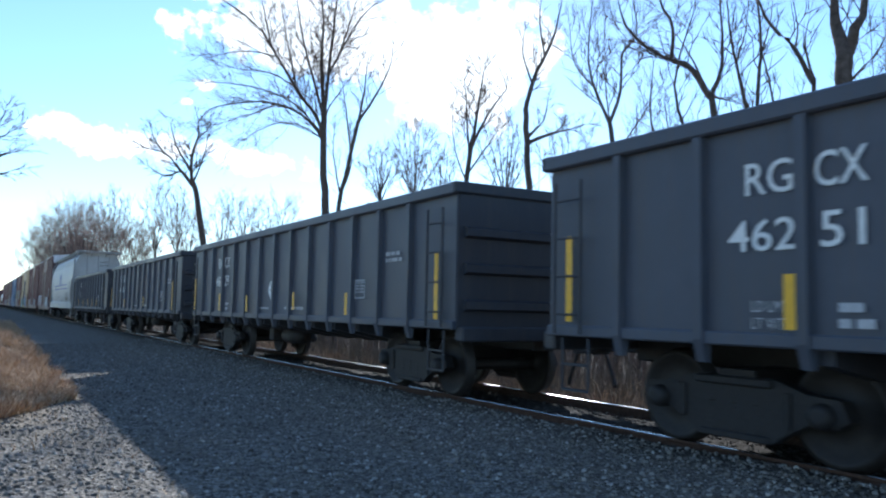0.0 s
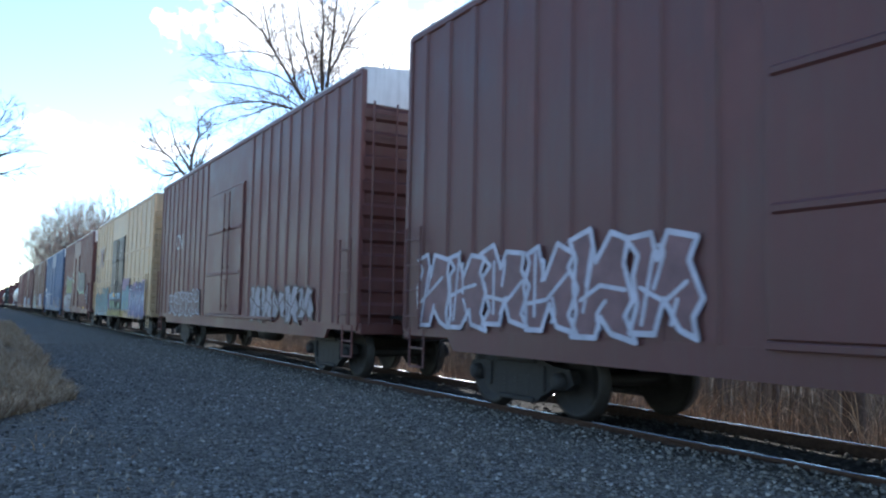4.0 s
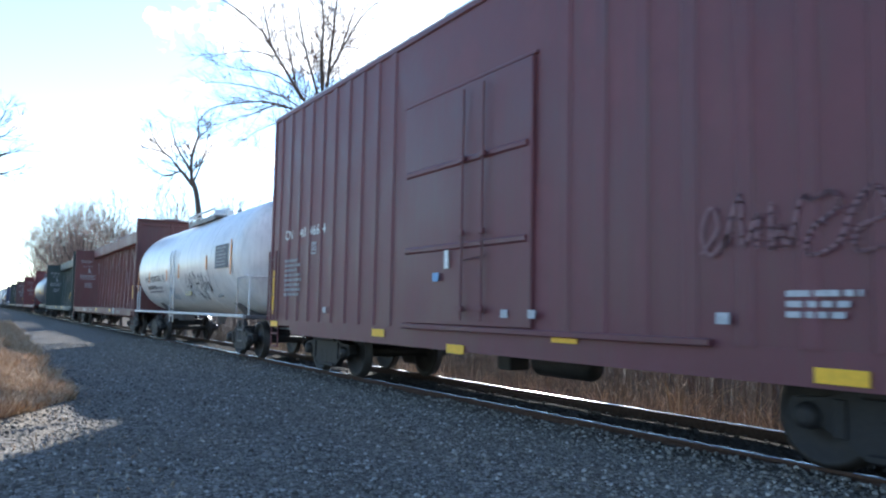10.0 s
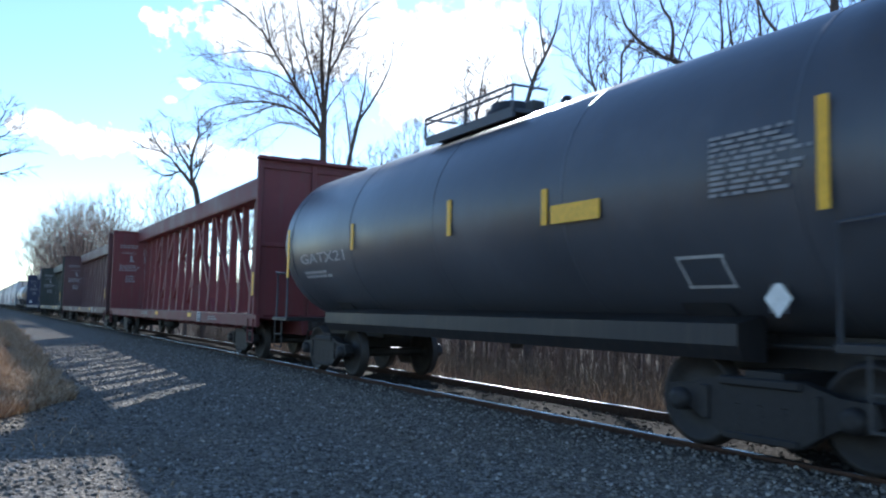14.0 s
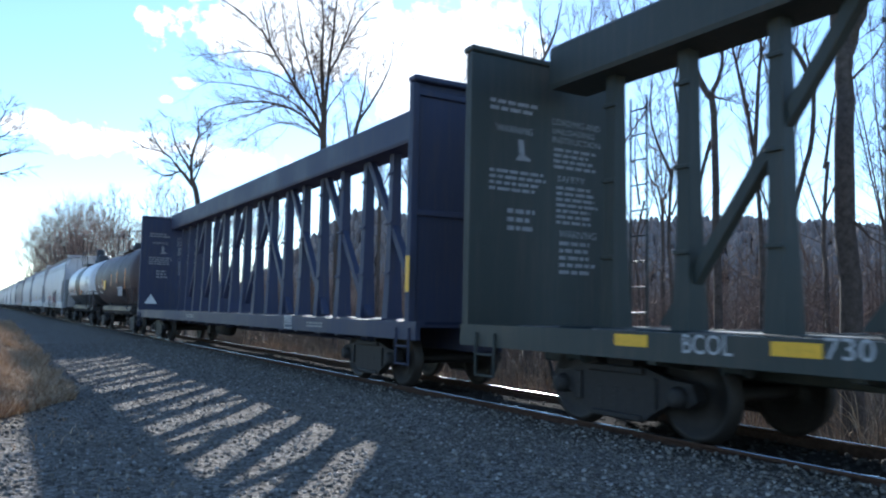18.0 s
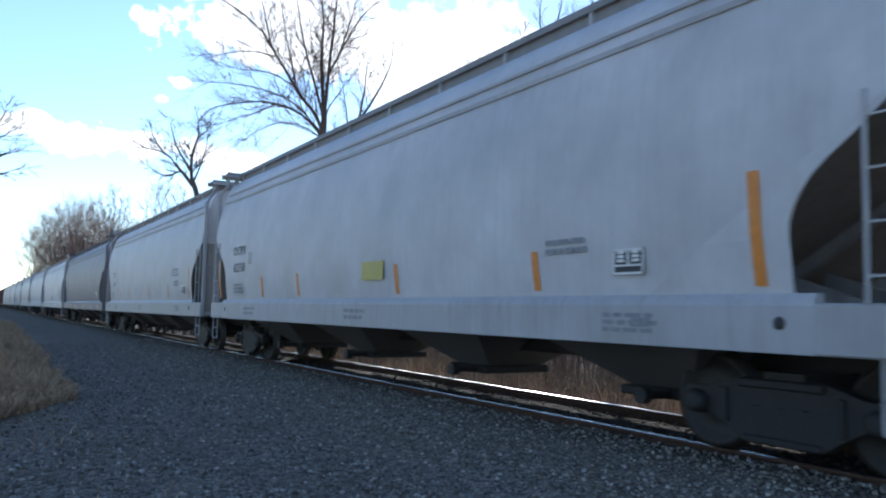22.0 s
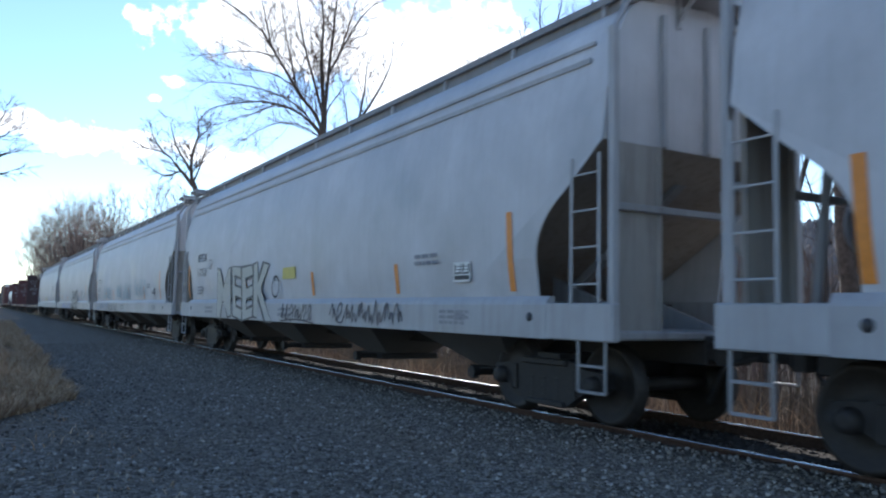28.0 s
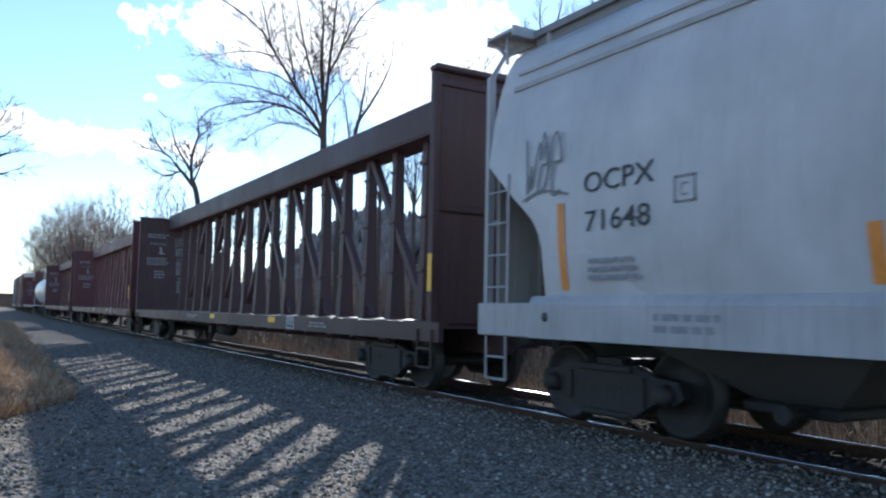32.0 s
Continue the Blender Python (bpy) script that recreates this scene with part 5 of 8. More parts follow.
# ---------------------------------------------------------------- centre-beam flat car
def centrebeam(lead, tail, rgb, label, number="", winch=WORN, seed=0, yellow=(0.2, -4.9), posts=17, label_y=-5.9, tail_mark=False):
    car, L = car_thing("centrebeam_flatcar", label, lead, tail, "centre-beam flat cars")
    body = paint(rgb, 0.35, 0.55, 0.15)
    dark = paint(tuple(c * 0.8 for c in rgb), 0.35, 0.6, 0.2)
    deckm = plain("dirty_deck_steel", tuple(c * 0.7 + 0.01 for c in rgb), 0.95, 0, 0.3, 5)
    deckm.node_tree.nodes["Principled BSDF"].inputs["Specular IOR Level"].default_value = 0.03
    w = 1.42
    for s in (-1, 1):
        part("side_sill", Form().prism_y([(s * w, 0.82), (s * (w - 0.08), 0.82), (s * (w - 0.08), 1.05), (s * (w - 0.16), 1.05), (s * (w - 0.16), 1.1), (s * w, 1.1)], -L / 2, L / 2 + 0.24), body, car)
        part("deck", Form().prism_y([(s * (w - 0.08), 1.05), (s * 0.25, 1.05), (s * 0.25, 1.1), (s * (w - 0.08), 1.09)], -L / 2 + 0.3, L / 2 + 0.2), deckm, car)
        dr = once("deck_rub_rail", lambda: Form().box(-0.28, 0.28, -0.045, 0.045, 1.08, 1.112, 0.006))
        for i in range(posts):
            y = -L / 2 + 1.1 + i * (L - 2.2) / (posts - 1)
            part("deck_riser", dr, winch, car, "worn bright deck riser" if i == 0 else "", at=(s * 1.1, y, 0))
        wn_ = once("winch", lambda: Form().lathe([(-0.12, 0.05), (-0.12, 0.075), (-0.1, 0.045), (0.1, 0.045), (0.12, 0.075), (0.12, 0.05)], "y", 10, (0, 0, 0.8)).box(-0.03, 0.06, -0.15, -0.13, 0.74, 0.95).box(-0.03, 0.06, 0.13, 0.15, 0.74, 0.95))
        for i in range(10):
            part("strap_winch", wn_, dark, car, at=(s * (w - 0.16), -L / 2 + 2.0 + i * (L - 4.0) / 9, 0))
        # transverse bulkhead
        e = s * (L / 2 - 0.18)
        out = 0.16 if s < 0 else -0.28
        bh = part("bulkhead", Form().box(-w, w, -0.035, 0.035, 1.0, 4.86, 0.01), body, car, at=(0, e - s * out, 0))
        rib = once("bulkhead_rib", lambda: Form().box(-0.06, 0.06, -0.035, 0.035, 1.0, 4.84, 0.012))
        for q in (-1.36, 0.0, 1.36):
            part("bulkhead_rib", rib, body, bh, at=(q, s * 0.068, 0))
        for z in (2.8, 4.7):
            part("bulkhead_rail", once(("bulkhead_rail", z), lambda: Form().box(-w, w, -0.025, 0.025, z - 0.05, z + 0.05, 0.01)), body, bh, at=(0, s * 0.058, 0))
        part("bulkhead_cap", Form().box(-w - 0.01, w + 0.01, -0.12, 0.12, 4.86, 4.95, 0.02), body, bh, at=(0, s * 0.05, 0))
        ladder(car, w + 0.03, min(e + s * 0.16, e - s * 0.2), 1.1, 4.6, 0.34, dark, "y", "end_ladder")
        if s < 0 or tail_mark:
            plate(car, "reflector", e - 0.06, e + 0.06, 1.55, 2.1, REFLEX, -w - 0.065, 0.006)
        steps(car, -w - 0.02, min(e, e - s * 0.42), dark)
        # placards on the face of the trailing bulkhead that looks forward
        if s > 0:
            for body_, x0, x1, z0, z1 in (("WARNING", -1.0, -0.36, 3.80, 3.90), ("LOADING AND", 0.0, 0.92, 4.02, 4.12), ("UNLOADING", 0.0, 0.8, 3.89, 3.98), ("INSTRUCTION", 0.0, 0.92, 3.76, 3.85),
                                          ("SAFETY", 0.1, 0.62, 3.19, 3.28), ("WARNING", 0.14, 0.84, 2.37, 2.48)):
                end_sign(bh, body_, x0, x1, z0, z1, GREY_INK2, -0.039)
            f = Form()
            r = random.Random(seed)
            for cx, cw, n_, z, st in ((-0.68, 0.42, 2, 4.2, 0.1), (-0.6, 0.5, 4, 3.22, 0.085), (-0.55, 0.24, 3, 2.66, 0.12), (0.45, 0.42, 4, 3.64, 0.085), (0.48, 0.4, 7, 3.08, 0.085), (0.5, 0.36, 5, 2.26, 0.105)):
                for j in range(n_):
                    xx, end = cx - cw, cx + cw * r.uniform(0.5, 1.0)
                    while xx < end:
                        ww = r.uniform(0.07, 0.2)
                        f.box(xx, min(end, xx + ww), -0.001, 0.001, z - j * st, z - j * st + st * 0.52)
                        xx += ww + 0.035
            tagged(part("warning_lettering", f, GREY_INK2, bh, "rows of small white lettering", at=(0, -0.038, 0)), kind="stuff")
            part("crew_pictogram", Form().add([(-0.62, 0, 3.72), (-0.52, 0, 3.72), (-0.5, 0, 3.5), (-0.4, 0, 3.46), (-0.4, 0, 3.42), (-0.66, 0, 3.42), (-0.6, 0, 3.5)], [tuple(range(7))]), GREY_INK2, bh, at=(0, -0.039, 0))
    # centre truss
    post = once("truss_post", lambda: Form().loft([[(-b, -a, z), (b, -a, z), (b, a, z), (-b, a, z)] for z, a, b in ((1.1, 0.125, 0.17), (2.2, 0.095, 0.12), (4.45, 0.085, 0.085))]))
    ys = [y for y in [-0.72 + 1.235 * k_ for k_ in range(-9, 11)] if abs(y) < L / 2 - 0.7]
    for y in ys:
        p_ = part("truss_post", post, body, car, at=(0, y, 0))
    lug = once("post_lug", lambda: Form().box(-0.025, 0.025, -0.11, 0.11, -0.025, 0.025, 0.006))
    for y in ys:
        for z in (2.0, 3.0, 4.0):
            part("strap_guide", lug, body, car, at=(-0.145 + 0.02 * (z - 2), y, z))
    for way, tops in ((-1, (0.2, -2.25, -4.6, -7.0)), (1, (-0.6, 2.0, 4.5, 7.0))):
        for ya in tops:
            yb = ya + way * 2.5
            f = Form().loft([[(-0.07, ya - 0.09, 4.45), (0.07, ya - 0.09, 4.45), (0.07, ya + 0.09, 4.45), (-0.07, ya + 0.09, 4.45)],
                             [(-0.07, yb - 0.09, 1.15), (0.07, yb - 0.09, 1.15), (0.07, yb + 0.09, 1.15), (-0.07, yb + 0.09, 1.15)]])
            part("truss_diagonal", f, body, car, at=(0.02 * way, 0, 0))
    part("top_chord", Form().prism_y([(-0.33, 4.40), (0.33, 4.40), (0.35, 4.46), (0.35, 4.97), (0.3, 5.02), (-0.3, 5.02), (-0.35, 4.97), (-0.35, 4.46)], -L / 2 + 0.3, L / 2 - 0.3), body, car)
    part("centre_sill", Form().box(-0.25, 0.25, -L / 2 + 0.1, L / 2 - 0.1, 0.62, 1.1, 0.02), dark, car)
    for i in range(9):
        y = -L / 2 + 3.2 + i * (L - 6.4) / 8
        part("cross_bearer", once("cross_bearer", lambda: Form().prism_y([(-w + 0.08, 0.78), (-0.25, 0.64), (0.25, 0.64), (w - 0.08, 0.78), (w - 0.08, 1.05), (-w + 0.08, 1.05)], -0.06, 0.06)), dark, car, at=(0, y, 0))
    for s in (-1, 1):
        truck(car, s * (L / 2 - 2.4))
        part("coupler", once("coupler_form", coupler_form), STEEL_BLACK, car, at=(0, s * (L / 2 + 0.18), 0), turn=(0, 0, 0 if s < 0 else 180))
    brake_gear(car, 2.0, 0.6)
    if number:
        sign(car, number, 6.4, 4.85, 0.88, 1.07, DULL_WHITE, -w - 0.004, "car_number", 0.004)
    bars(car, 3.2, 1.9, 0.92, 1.04, 2, GREY_INK2, -w - 0.004, seed)
    bars(car, -7.2, -8.2, 0.9, 1.02, 2, GREY_INK2, -w - 0.004, seed + 3)
    for y in yellow:
        plate(car, "yellow_reflector", y - 0.23, y + 0.23, 0.95, 1.07, REFLEX, -w - 0.004)
    frame_label(car, label_y, label_y - 0.46, 0.84, 1.12, DULL_WHITE, paint((0.05, 0.07, 0.12)), -w - 0.004)
    return car, L


# ---------------------------------------------------------------- the train, car by car
gondola(-7.8, 7.0, "46251", 1)
gondola(9.05, 23.8, "46229", 2, "diamond")
gondola(25.7, 40.2, "46260", 3, "none", ((-1.28, 1.24, 1.59), (3.2, 1.17, 1.55)), -6.4)
gondola(42.1, 56.6, "46256", 4, None, ((1.96, 1.14, 1.6), (-0.33, 1.18, 1.64), (-2.29, 1.12, 1.59), (-4.1, 1.15, 1.55), (4.4, 1.17, 1.6)))

BLUE_INK = plain("blue_paint", (0.035, 0.05, 0.26), 0.5, 0, 0.15)
c, L = hopper(58.4, 75.5, (0.43, 0.42, 0.40), "white covered hopper with two blue stripes and rust streaks", "", "", stripes=(), label_y=-6.27, hatch_rail=True)
sign(c, "ACFX", 6.95, 6.04, 2.70, 2.89, BLACK_INK, -1.606, "reporting_mark", 0.008)
sign(c, "42734", 6.97, 5.86, 2.20, 2.44, BLACK_INK, -1.606, "car_number", 0.008)
for z in (2.665, 2.40):
    plate(c, "blue_stripe", 4.75, -5.2, z - 0.038, z + 0.038, BLUE_INK, -1.602, 0.005)
# emblem: a leaning ring, slanting bars and a closing arch
ell = [(0.24 + 0.19 * math.cos(t) - 0.13 * math.sin(t), 3.02 + 0.38 * math.sin(t)) for t in [k_ * 0.3927 for k_ in range(17)]]
for nm, path, wd in (("emblem_ring", ell, 0.095), ("emblem_bar", [(0.0, 2.78), (-0.17, 3.42)], 0.1), ("emblem_bar", [(-0.16, 2.76), (-0.33, 3.5)], 0.1), ("emblem_bar", [(-0.33, 2.76), (-0.48, 3.52)], 0.1),
                     ("emblem_bar", [(-0.5, 2.74), (-0.6, 3.46)], 0.09), ("emblem_arch", [(-0.62, 2.76), (-0.69, 3.1), (-0.76, 3.38), (-0.85, 3.1), (-0.92, 2.74)], 0.09)):
    part(nm, raw_mesh(strokes([smooth_path(path)], wd, 0.003), nm), BLUE_INK, c, at=(-1.601, 0, 0))
for body_, z in (("ACFX", 4.12), ("42734", 3.88)):
    end_sign(c, body_, 0.1, 0.62, z, z + 0.15, BLACK_INK, -L / 2 + 0.145)
for y in (4.3, 2.37, 0.6, -1.0, -2.9, -4.8):
    part("side_seam", Form().box(-0.004, 0.0, y - 0.012, y + 0.012, 1.5, 2.7), paint((0.3, 0.26, 0.21)), c, at=(-1.6, 0, 0))
bars(c, -6.13, -7.36, 2.3, 2.85, 6, GREY_INK, -1.604, 8)
part("small_emblem", ring_form(0.09, 0.15), BLUE_INK, c, at=(-1.602, -0.27, 1.94))
plate(c, "blue_patch", -0.06, -0.66, 1.12, 1.25, paint((0.16, 0.2, 0.34)), -1.602)
rustf = Form()
rr_ = random.Random(5)
for i in range(46):
    y, z, h = rr_.uniform(-6.3, -4.4), rr_.uniform(1.95, 2.12), rr_.uniform(0.05, 0.4)
    rustf.add([(0, y, z), (0, y + rr_.uniform(.01, .035), z), (0, y + 0.012, z - h)], [(0, 1, 2)])
for i in range(240):
    y, z, h = (rr_.uniform(-6.4, -4.2) if i % 4 else rr_.uniform(-4.2, 3.0)), rr_.uniform(1.6, 1.95), rr_.uniform(0.05, 0.35)
    rustf.add([(0, y, z), (0, y + rr_.uniform(.015, .06), z), (0, y + 0.02, z - h)], [(0, 1, 2)])
part("rust_streaks", raw_mesh(rustf, "rust_streaks"), plain("rust_stain", (0.17, 0.125, 0.08), 0.8), c, "brown rust runs down the side", at=(-1.599, 0, 0))

RED = (0.125, 0.042, 0.04)
# boxcar 1
c, L, X = boxcar(76.9, 92.8, (0.10, 0.035, 0.034), "dark oxide-red ribbed boxcar with pale blue graffiti", ribs=9)
piece(c, -1.7, -5.2, 0.85, 2.1, 4, (0.36, 0.46, 0.56), (0.12, 0.07, 0.08), 11, X, line=0.06)
piece(c, 7.5, 2.3, 0.95, 2.2, 6, (0.15, 0.08, 0.09), (0.42, 0.42, 0.50), 12, X, line=0.06)
tag(c, -5.6, -6.2, 1.9, 2.7, 2, (0.5, 0.5, 0.52), 13, X)
bars(c, -6.5, -6.98, 1.72, 2.5, 9, DULL_WHITE, X, 3)
frame_label(c, -6.72, -7.05, 1.33, 1.67, DULL_WHITE, None, X)
plate(c, "reflector", -7.64, -7.74, 1.15, 2.07, REFLEX, X)
# boxcar 2
c, L, X = boxcar(94.6, 111.5, (0.12, 0.04, 0.036), "faded brown-red boxcar with white lettering", ribs=10)
sign(c, "CN", 5.9, 5.0, 3.1, 3.6, DULL_WHITE, X, "reporting_mark")
piece(c, 6.5, 2.5, 0.95, 1.8, 5, (0.12, 0.06, 0.06), (0.3, 0.3, 0.36), 14, X)
piece(c, -2.5, -6.5, 0.95, 1.8, 5, (0.26, 0.24, 0.28), (0.08, 0.05, 0.05), 15, X)
# boxcar 3: tan with a black door
TAN = (0.50, 0.355, 0.205)
c, L, X = boxcar(113.2, 129.1, TAN, "tan boxcar with a black door and full-length graffiti", (0.046, 0.036, 0.034), ribs=6, rib_w=0.07, white_end=False, belt=True, door=(1.85, -1.5), end_rgb=(0.40, 0.29, 0.17))
XB = X - 0.026
sign(c, "next", 7.07, 6.55, 3.75, 3.9, BLACK_INK, XB)
sign(c, "load", 7.07, 6.55, 3.55, 3.72, BLACK_INK, XB)
sign(c, "FB", 6.98, 6.51, 2.44, 2.64, BLACK_INK, XB, "reporting_mark", 0.006)
sign(c, "OX", 6.09, 5.67, 2.41, 2.61, BLACK_INK, XB, "reporting_mark", 0.006)
sign(c, "58", 5.08, 4.64, 2.0, 2.18, BLACK_INK, XB, "car_number", 0.006)
sign(c, "50", 6.94, 6.50, 2.0, 2.2, BLACK_INK, XB, "car_number", 0.006)
sign(c, "50", 6.05, 5.66, 2.0, 2.2, BLACK_INK, XB, "car_number", 0.006)
for (ya, za), (yb, zb), lift in (((5.95, 3.3), (4.92, 4.15), 0.0), ((5.85, 4.1), (4.95, 3.25), 0.004)):
    k_ = 0.055 / math.hypot(yb - ya, zb - za)
    oy, oz = -(zb - za) * k_, (yb - ya) * k_
    part("emblem_edge", raw_mesh(strokes([[(ya, za), (yb, zb)]], 0.25, 0.0015 + lift), "emblem_edge"), ink((0.45, 0.42, 0.38)), c, at=(XB, 0, 0))
    part("emblem_red_stroke", raw_mesh(strokes([[(ya + oy, za + oz), (yb + oy, zb + oz)]], 0.085, 0.003 + lift), "emblem_stroke"), ink((0.24, 0.075, 0.07)), c, at=(XB, 0, 0))
    part("emblem_blue_stroke", raw_mesh(strokes([[(ya - oy, za - oz), (yb - oy, zb - oz)]], 0.085, 0.003 + lift), "emblem_stroke"), ink((0.06, 0.07, 0.2)), c, at=(XB, 0, 0))
tag(c, 7.75, 6.6, 2.65, 3.4, 3, (0.09, 0.085, 0.085), 16, XB, 0.028)
tag(c, 7.6, 6.7, 2.9, 3.45, 3, (0.09, 0.085, 0.085), 116, XB, 0.028)
piece(c, 7.1, 2.5, 0.85, 1.9, 5, (0.2, 0.11, 0.09), (0.25, 0.15, 0.12), 27, XB, soft=True)
TEAL = fade([(0.36, 0.42, 0.46), (0.12, 0.27, 0.3), (0.055, 0.2, 0.23), (0.05, 0.17, 0.2)], 0.7, 2.1)
wild(c, 7.15, 4.75, 0.76, 1.86, 4, TEAL, (0.02, 0.03, 0.05), 17, XB - 0.012, 0.24, 0.03, (0.5, 0.58, 0.6))
wild(c, 4.8, 2.4, 0.76, 2.15, 4, TEAL, (0.02, 0.03, 0.05), 28, XB - 0.012, 0.26, 0.03, (0.5, 0.58, 0.6))
piece(c, 2.45, 1.9, 1.1, 1.95, 1, (0.42, 0.22, 0.40), (0.30, 0.16, 0.30), 28, XB, soft=True)
piece(c, -1.7, -3.4, 1.7, 2.5, 2, (0.24, 0.15, 0.26), (0.2, 0.13, 0.22), 58, XB, soft=True)
piece(c, -1.7, -3.6, 0.85, 2.15, 2, (0.10, 0.22, 0.30), (0.03, 0.05, 0.10), 59, XB - 0.012, shine=(0.2, 0.36, 0.16), soft=True)
piece(c, -3.5, -7.3, 0.75, 2.3, 4, (0.32, 0.19, 0.34), (0.28, 0.17, 0.3), 18, XB, soft=True)
wild(c, -3.6, -7.2, 0.76, 2.15, 5, fade([(0.07, 0.06, 0.17), (0.09, 0.11, 0.3), (0.24, 0.31, 0.46), (0.06, 0.06, 0.17)], 0.75, 2.1), (0.025, 0.02, 0.07), 19, XB - 0.012, 0.34, 0.04, (0.5, 0.56, 0.68))
XD = -1.592
piece(c, 1.8, -1.45, 1.02, 1.5, 4, (0.12, 0.26, 0.10), (0.02, 0.04, 0.05), 20, XD, shine=(0.5, 0.6, 0.6))
piece(c, 1.8, -1.45, 1.46, 1.88, 4, (0.14, 0.29, 0.42), (0.02, 0.04, 0.07), 19, XD - 0.01, shine=(0.4, 0.58, 0.7), soft=True)
piece(c, 2.25, -1.45, 0.72, 1.06, 6, (0.36, 0.29, 0.07), (0.05, 0.04, 0.02), 29, XD - 0.02, soft=True)
plate(c, "yellow_notice", 0.56, 0.30, 1.64, 1.85, REFLEX, XD - 0.022)
for body_, ya, yb, za in (("CLOSE AND LOCK", -0.26, -1.2, 3.86), ("BOTH DOORS BEFORE", -0.2, -1.3, 3.66), ("MOVING CAR", -0.36, -1.1, 3.46)):
    sign(c, body_, ya, yb, za, za + 0.12, DULL_WHITE, XD)
tag(c, 1.0, 0.42, 3.1, 3.65, 2, (0.2, 0.22, 0.24), 30, XD, 0.03)
part("white_ring", ring_form(0.05, 0.09), WHITE_INK, c, at=(XD, 0.38, 2.29))
for i in range(16):
    plate(c, "sprayed_brick", 2.2 - i * 0.3, 1.95 - i * 0.3, 0.8 + 0.11 * (i % 2), 0.88 + 0.11 * (i % 2), ink((0.42, 0.34, 0.05)), -1.60, 0.003)
# boxcar 4: red, green and white graffiti
c, L, X = boxcar(131.1, 147.2, RED, "red boxcar with green and white graffiti", ribs=9, rib_w=0.11)
sign(c, "CN", 6.98, 6.59, 2.75, 2.96, WHITE_INK, X, "reporting_mark")
sign(c, "40", 6.04, 5.74, 2.74, 2.94, WHITE_INK, X, "car_number")
slab(c, 5.45, 2.0, 2.0, 3.2, 4, fade([(0.17, 0.19, 0.045), (0.14, 0.18, 0.04)], 2.0, 3.2), (0.05, 0.07, 0.13), 21, X - 0.03, (0.04, 0.05, 0.1), (0.4, 0.43, 0.46), grow_=0.12)
wild(c, 7.0, 2.1, 0.82, 1.88, 9, fade([(0.2, 0.21, 0.26), (0.3, 0.3, 0.33), (0.36, 0.36, 0.38)], 0.8, 1.9), (0.1, 0.06, 0.08), 22, X - 0.03, 0.34, 0.025)
piece(c, -1.65, -5.1, 2.0, 3.35, 4, (0.045, 0.05, 0.075), (0.28, 0.36, 0.30), 23, X - 0.03, soft=True, drop=(0.26, 0.40, 0.29), line=0.035)
tag(c, -5.7, -6.2, 1.6, 2.1, 2, (0.3, 0.34, 0.4), 24, X, 0.06)
for z in (3.2, 2.78):
    tag(c, 0.9, 0.3, z - 0.12, z + 0.15, 3, (0.35, 0.5, 0.38), int(z * 10), XD, 0.03)
plate(c, "door_notice", -0.2, -0.3, 2.15, 2.35, WHITE_INK, XD)
bars(c, 0.6, -0.6, 2.58, 2.62, 1, DULL_WHITE, XD, 9)
plate(c, "blue_notice", -6.5, -6.75, 1.25, 2.4, ink((0.10, 0.2, 0.28)), X)
bars(c, -6.52, -6.74, 1.3, 2.35, 8, DULL_WHITE, X - 0.005, 3)
plate(c, "reflector", -6.95, -7.03, 1.2, 2.35, REFLEX, X)
for y in (5.3, 2.5, -2.5, -5.3):
    plate(c, "yellow_reflector", y - 0.2, y + 0.2, 1.0, 1.12, REFLEX, X - 0.03)
# boxcar 5: blue
# end colour set far below the side's blue for the shade between cars
c, L, X = boxcar(149.2, 165.2, (0.068, 0.125, 0.24), "bright blue boxcar with white tags", ribs=9, rib_w=0.11, end_rgb=(0.03, 0.045, 0.09))
for t_, y in (("CO", 7.2), ("ER", 6.45)):
    plate(c, "number_panel", y, y - 0.58, 2.38, 2.68, WHITE_INK, X)
    sign(c, t_, y - 0.06, y - 0.52, 2.42, 2.64, GREY_INK, X - 0.006, "reporting_mark")
for t_, y in (("17", 7.17), ("23", 6.43), ("26", 5.65)):
    plate(c, "number_panel", y, y - 0.55, 1.9, 2.2, WHITE_INK, X)
    sign(c, t_, y - 0.06, y - 0.49, 1.94, 2.16, GREY_INK, X - 0.006, "car_number")
wild(c, 6.3, 2.5, 0.8, 2.25, 6, fade([(0.05, 0.08, 0.15), (0.06, 0.10, 0.2), (0.1, 0.17, 0.34)], 0.8, 2.2), (0.3, 0.34, 0.46), 25, X - 0.03, 0.34, 0.026, (0.38, 0.42, 0.54))
wild(c, 2.6, 0.9, 0.8, 2.0, 3, fade([(0.05, 0.08, 0.15), (0.07, 0.12, 0.24)], 0.8, 2.0), (0.25, 0.29, 0.4), 26, X - 0.05, 0.3, 0.025, (0.32, 0.36, 0.46))
plate(c, "patched_panel", 2.55, 1.95, 1.58, 2.02, paint((0.12, 0.17, 0.24)), X)
plate(c, "pale_patch", -5.75, -6.28, 1.16, 1.78, paint((0.16, 0.26, 0.40)), X)
tag(c, -1.8, -5.0, 1.1, 1.85, 6, (0.20, 0.16, 0.18), 26, X, 0.06)
bars(c, -6.55, -7.07, 1.82, 2.5, 8, DULL_WHITE, X, 7)
frame_label(c, -6.56, -7.1, 1.36, 1.7, DULL_WHITE, None, X)
for y in (-4.45, -6.84, 4.1, 6.9):
    plate(c, "yellow_reflector", y - 0.2, y + 0.2, 0.98, 1.12, REFLEX, X - 0.002)
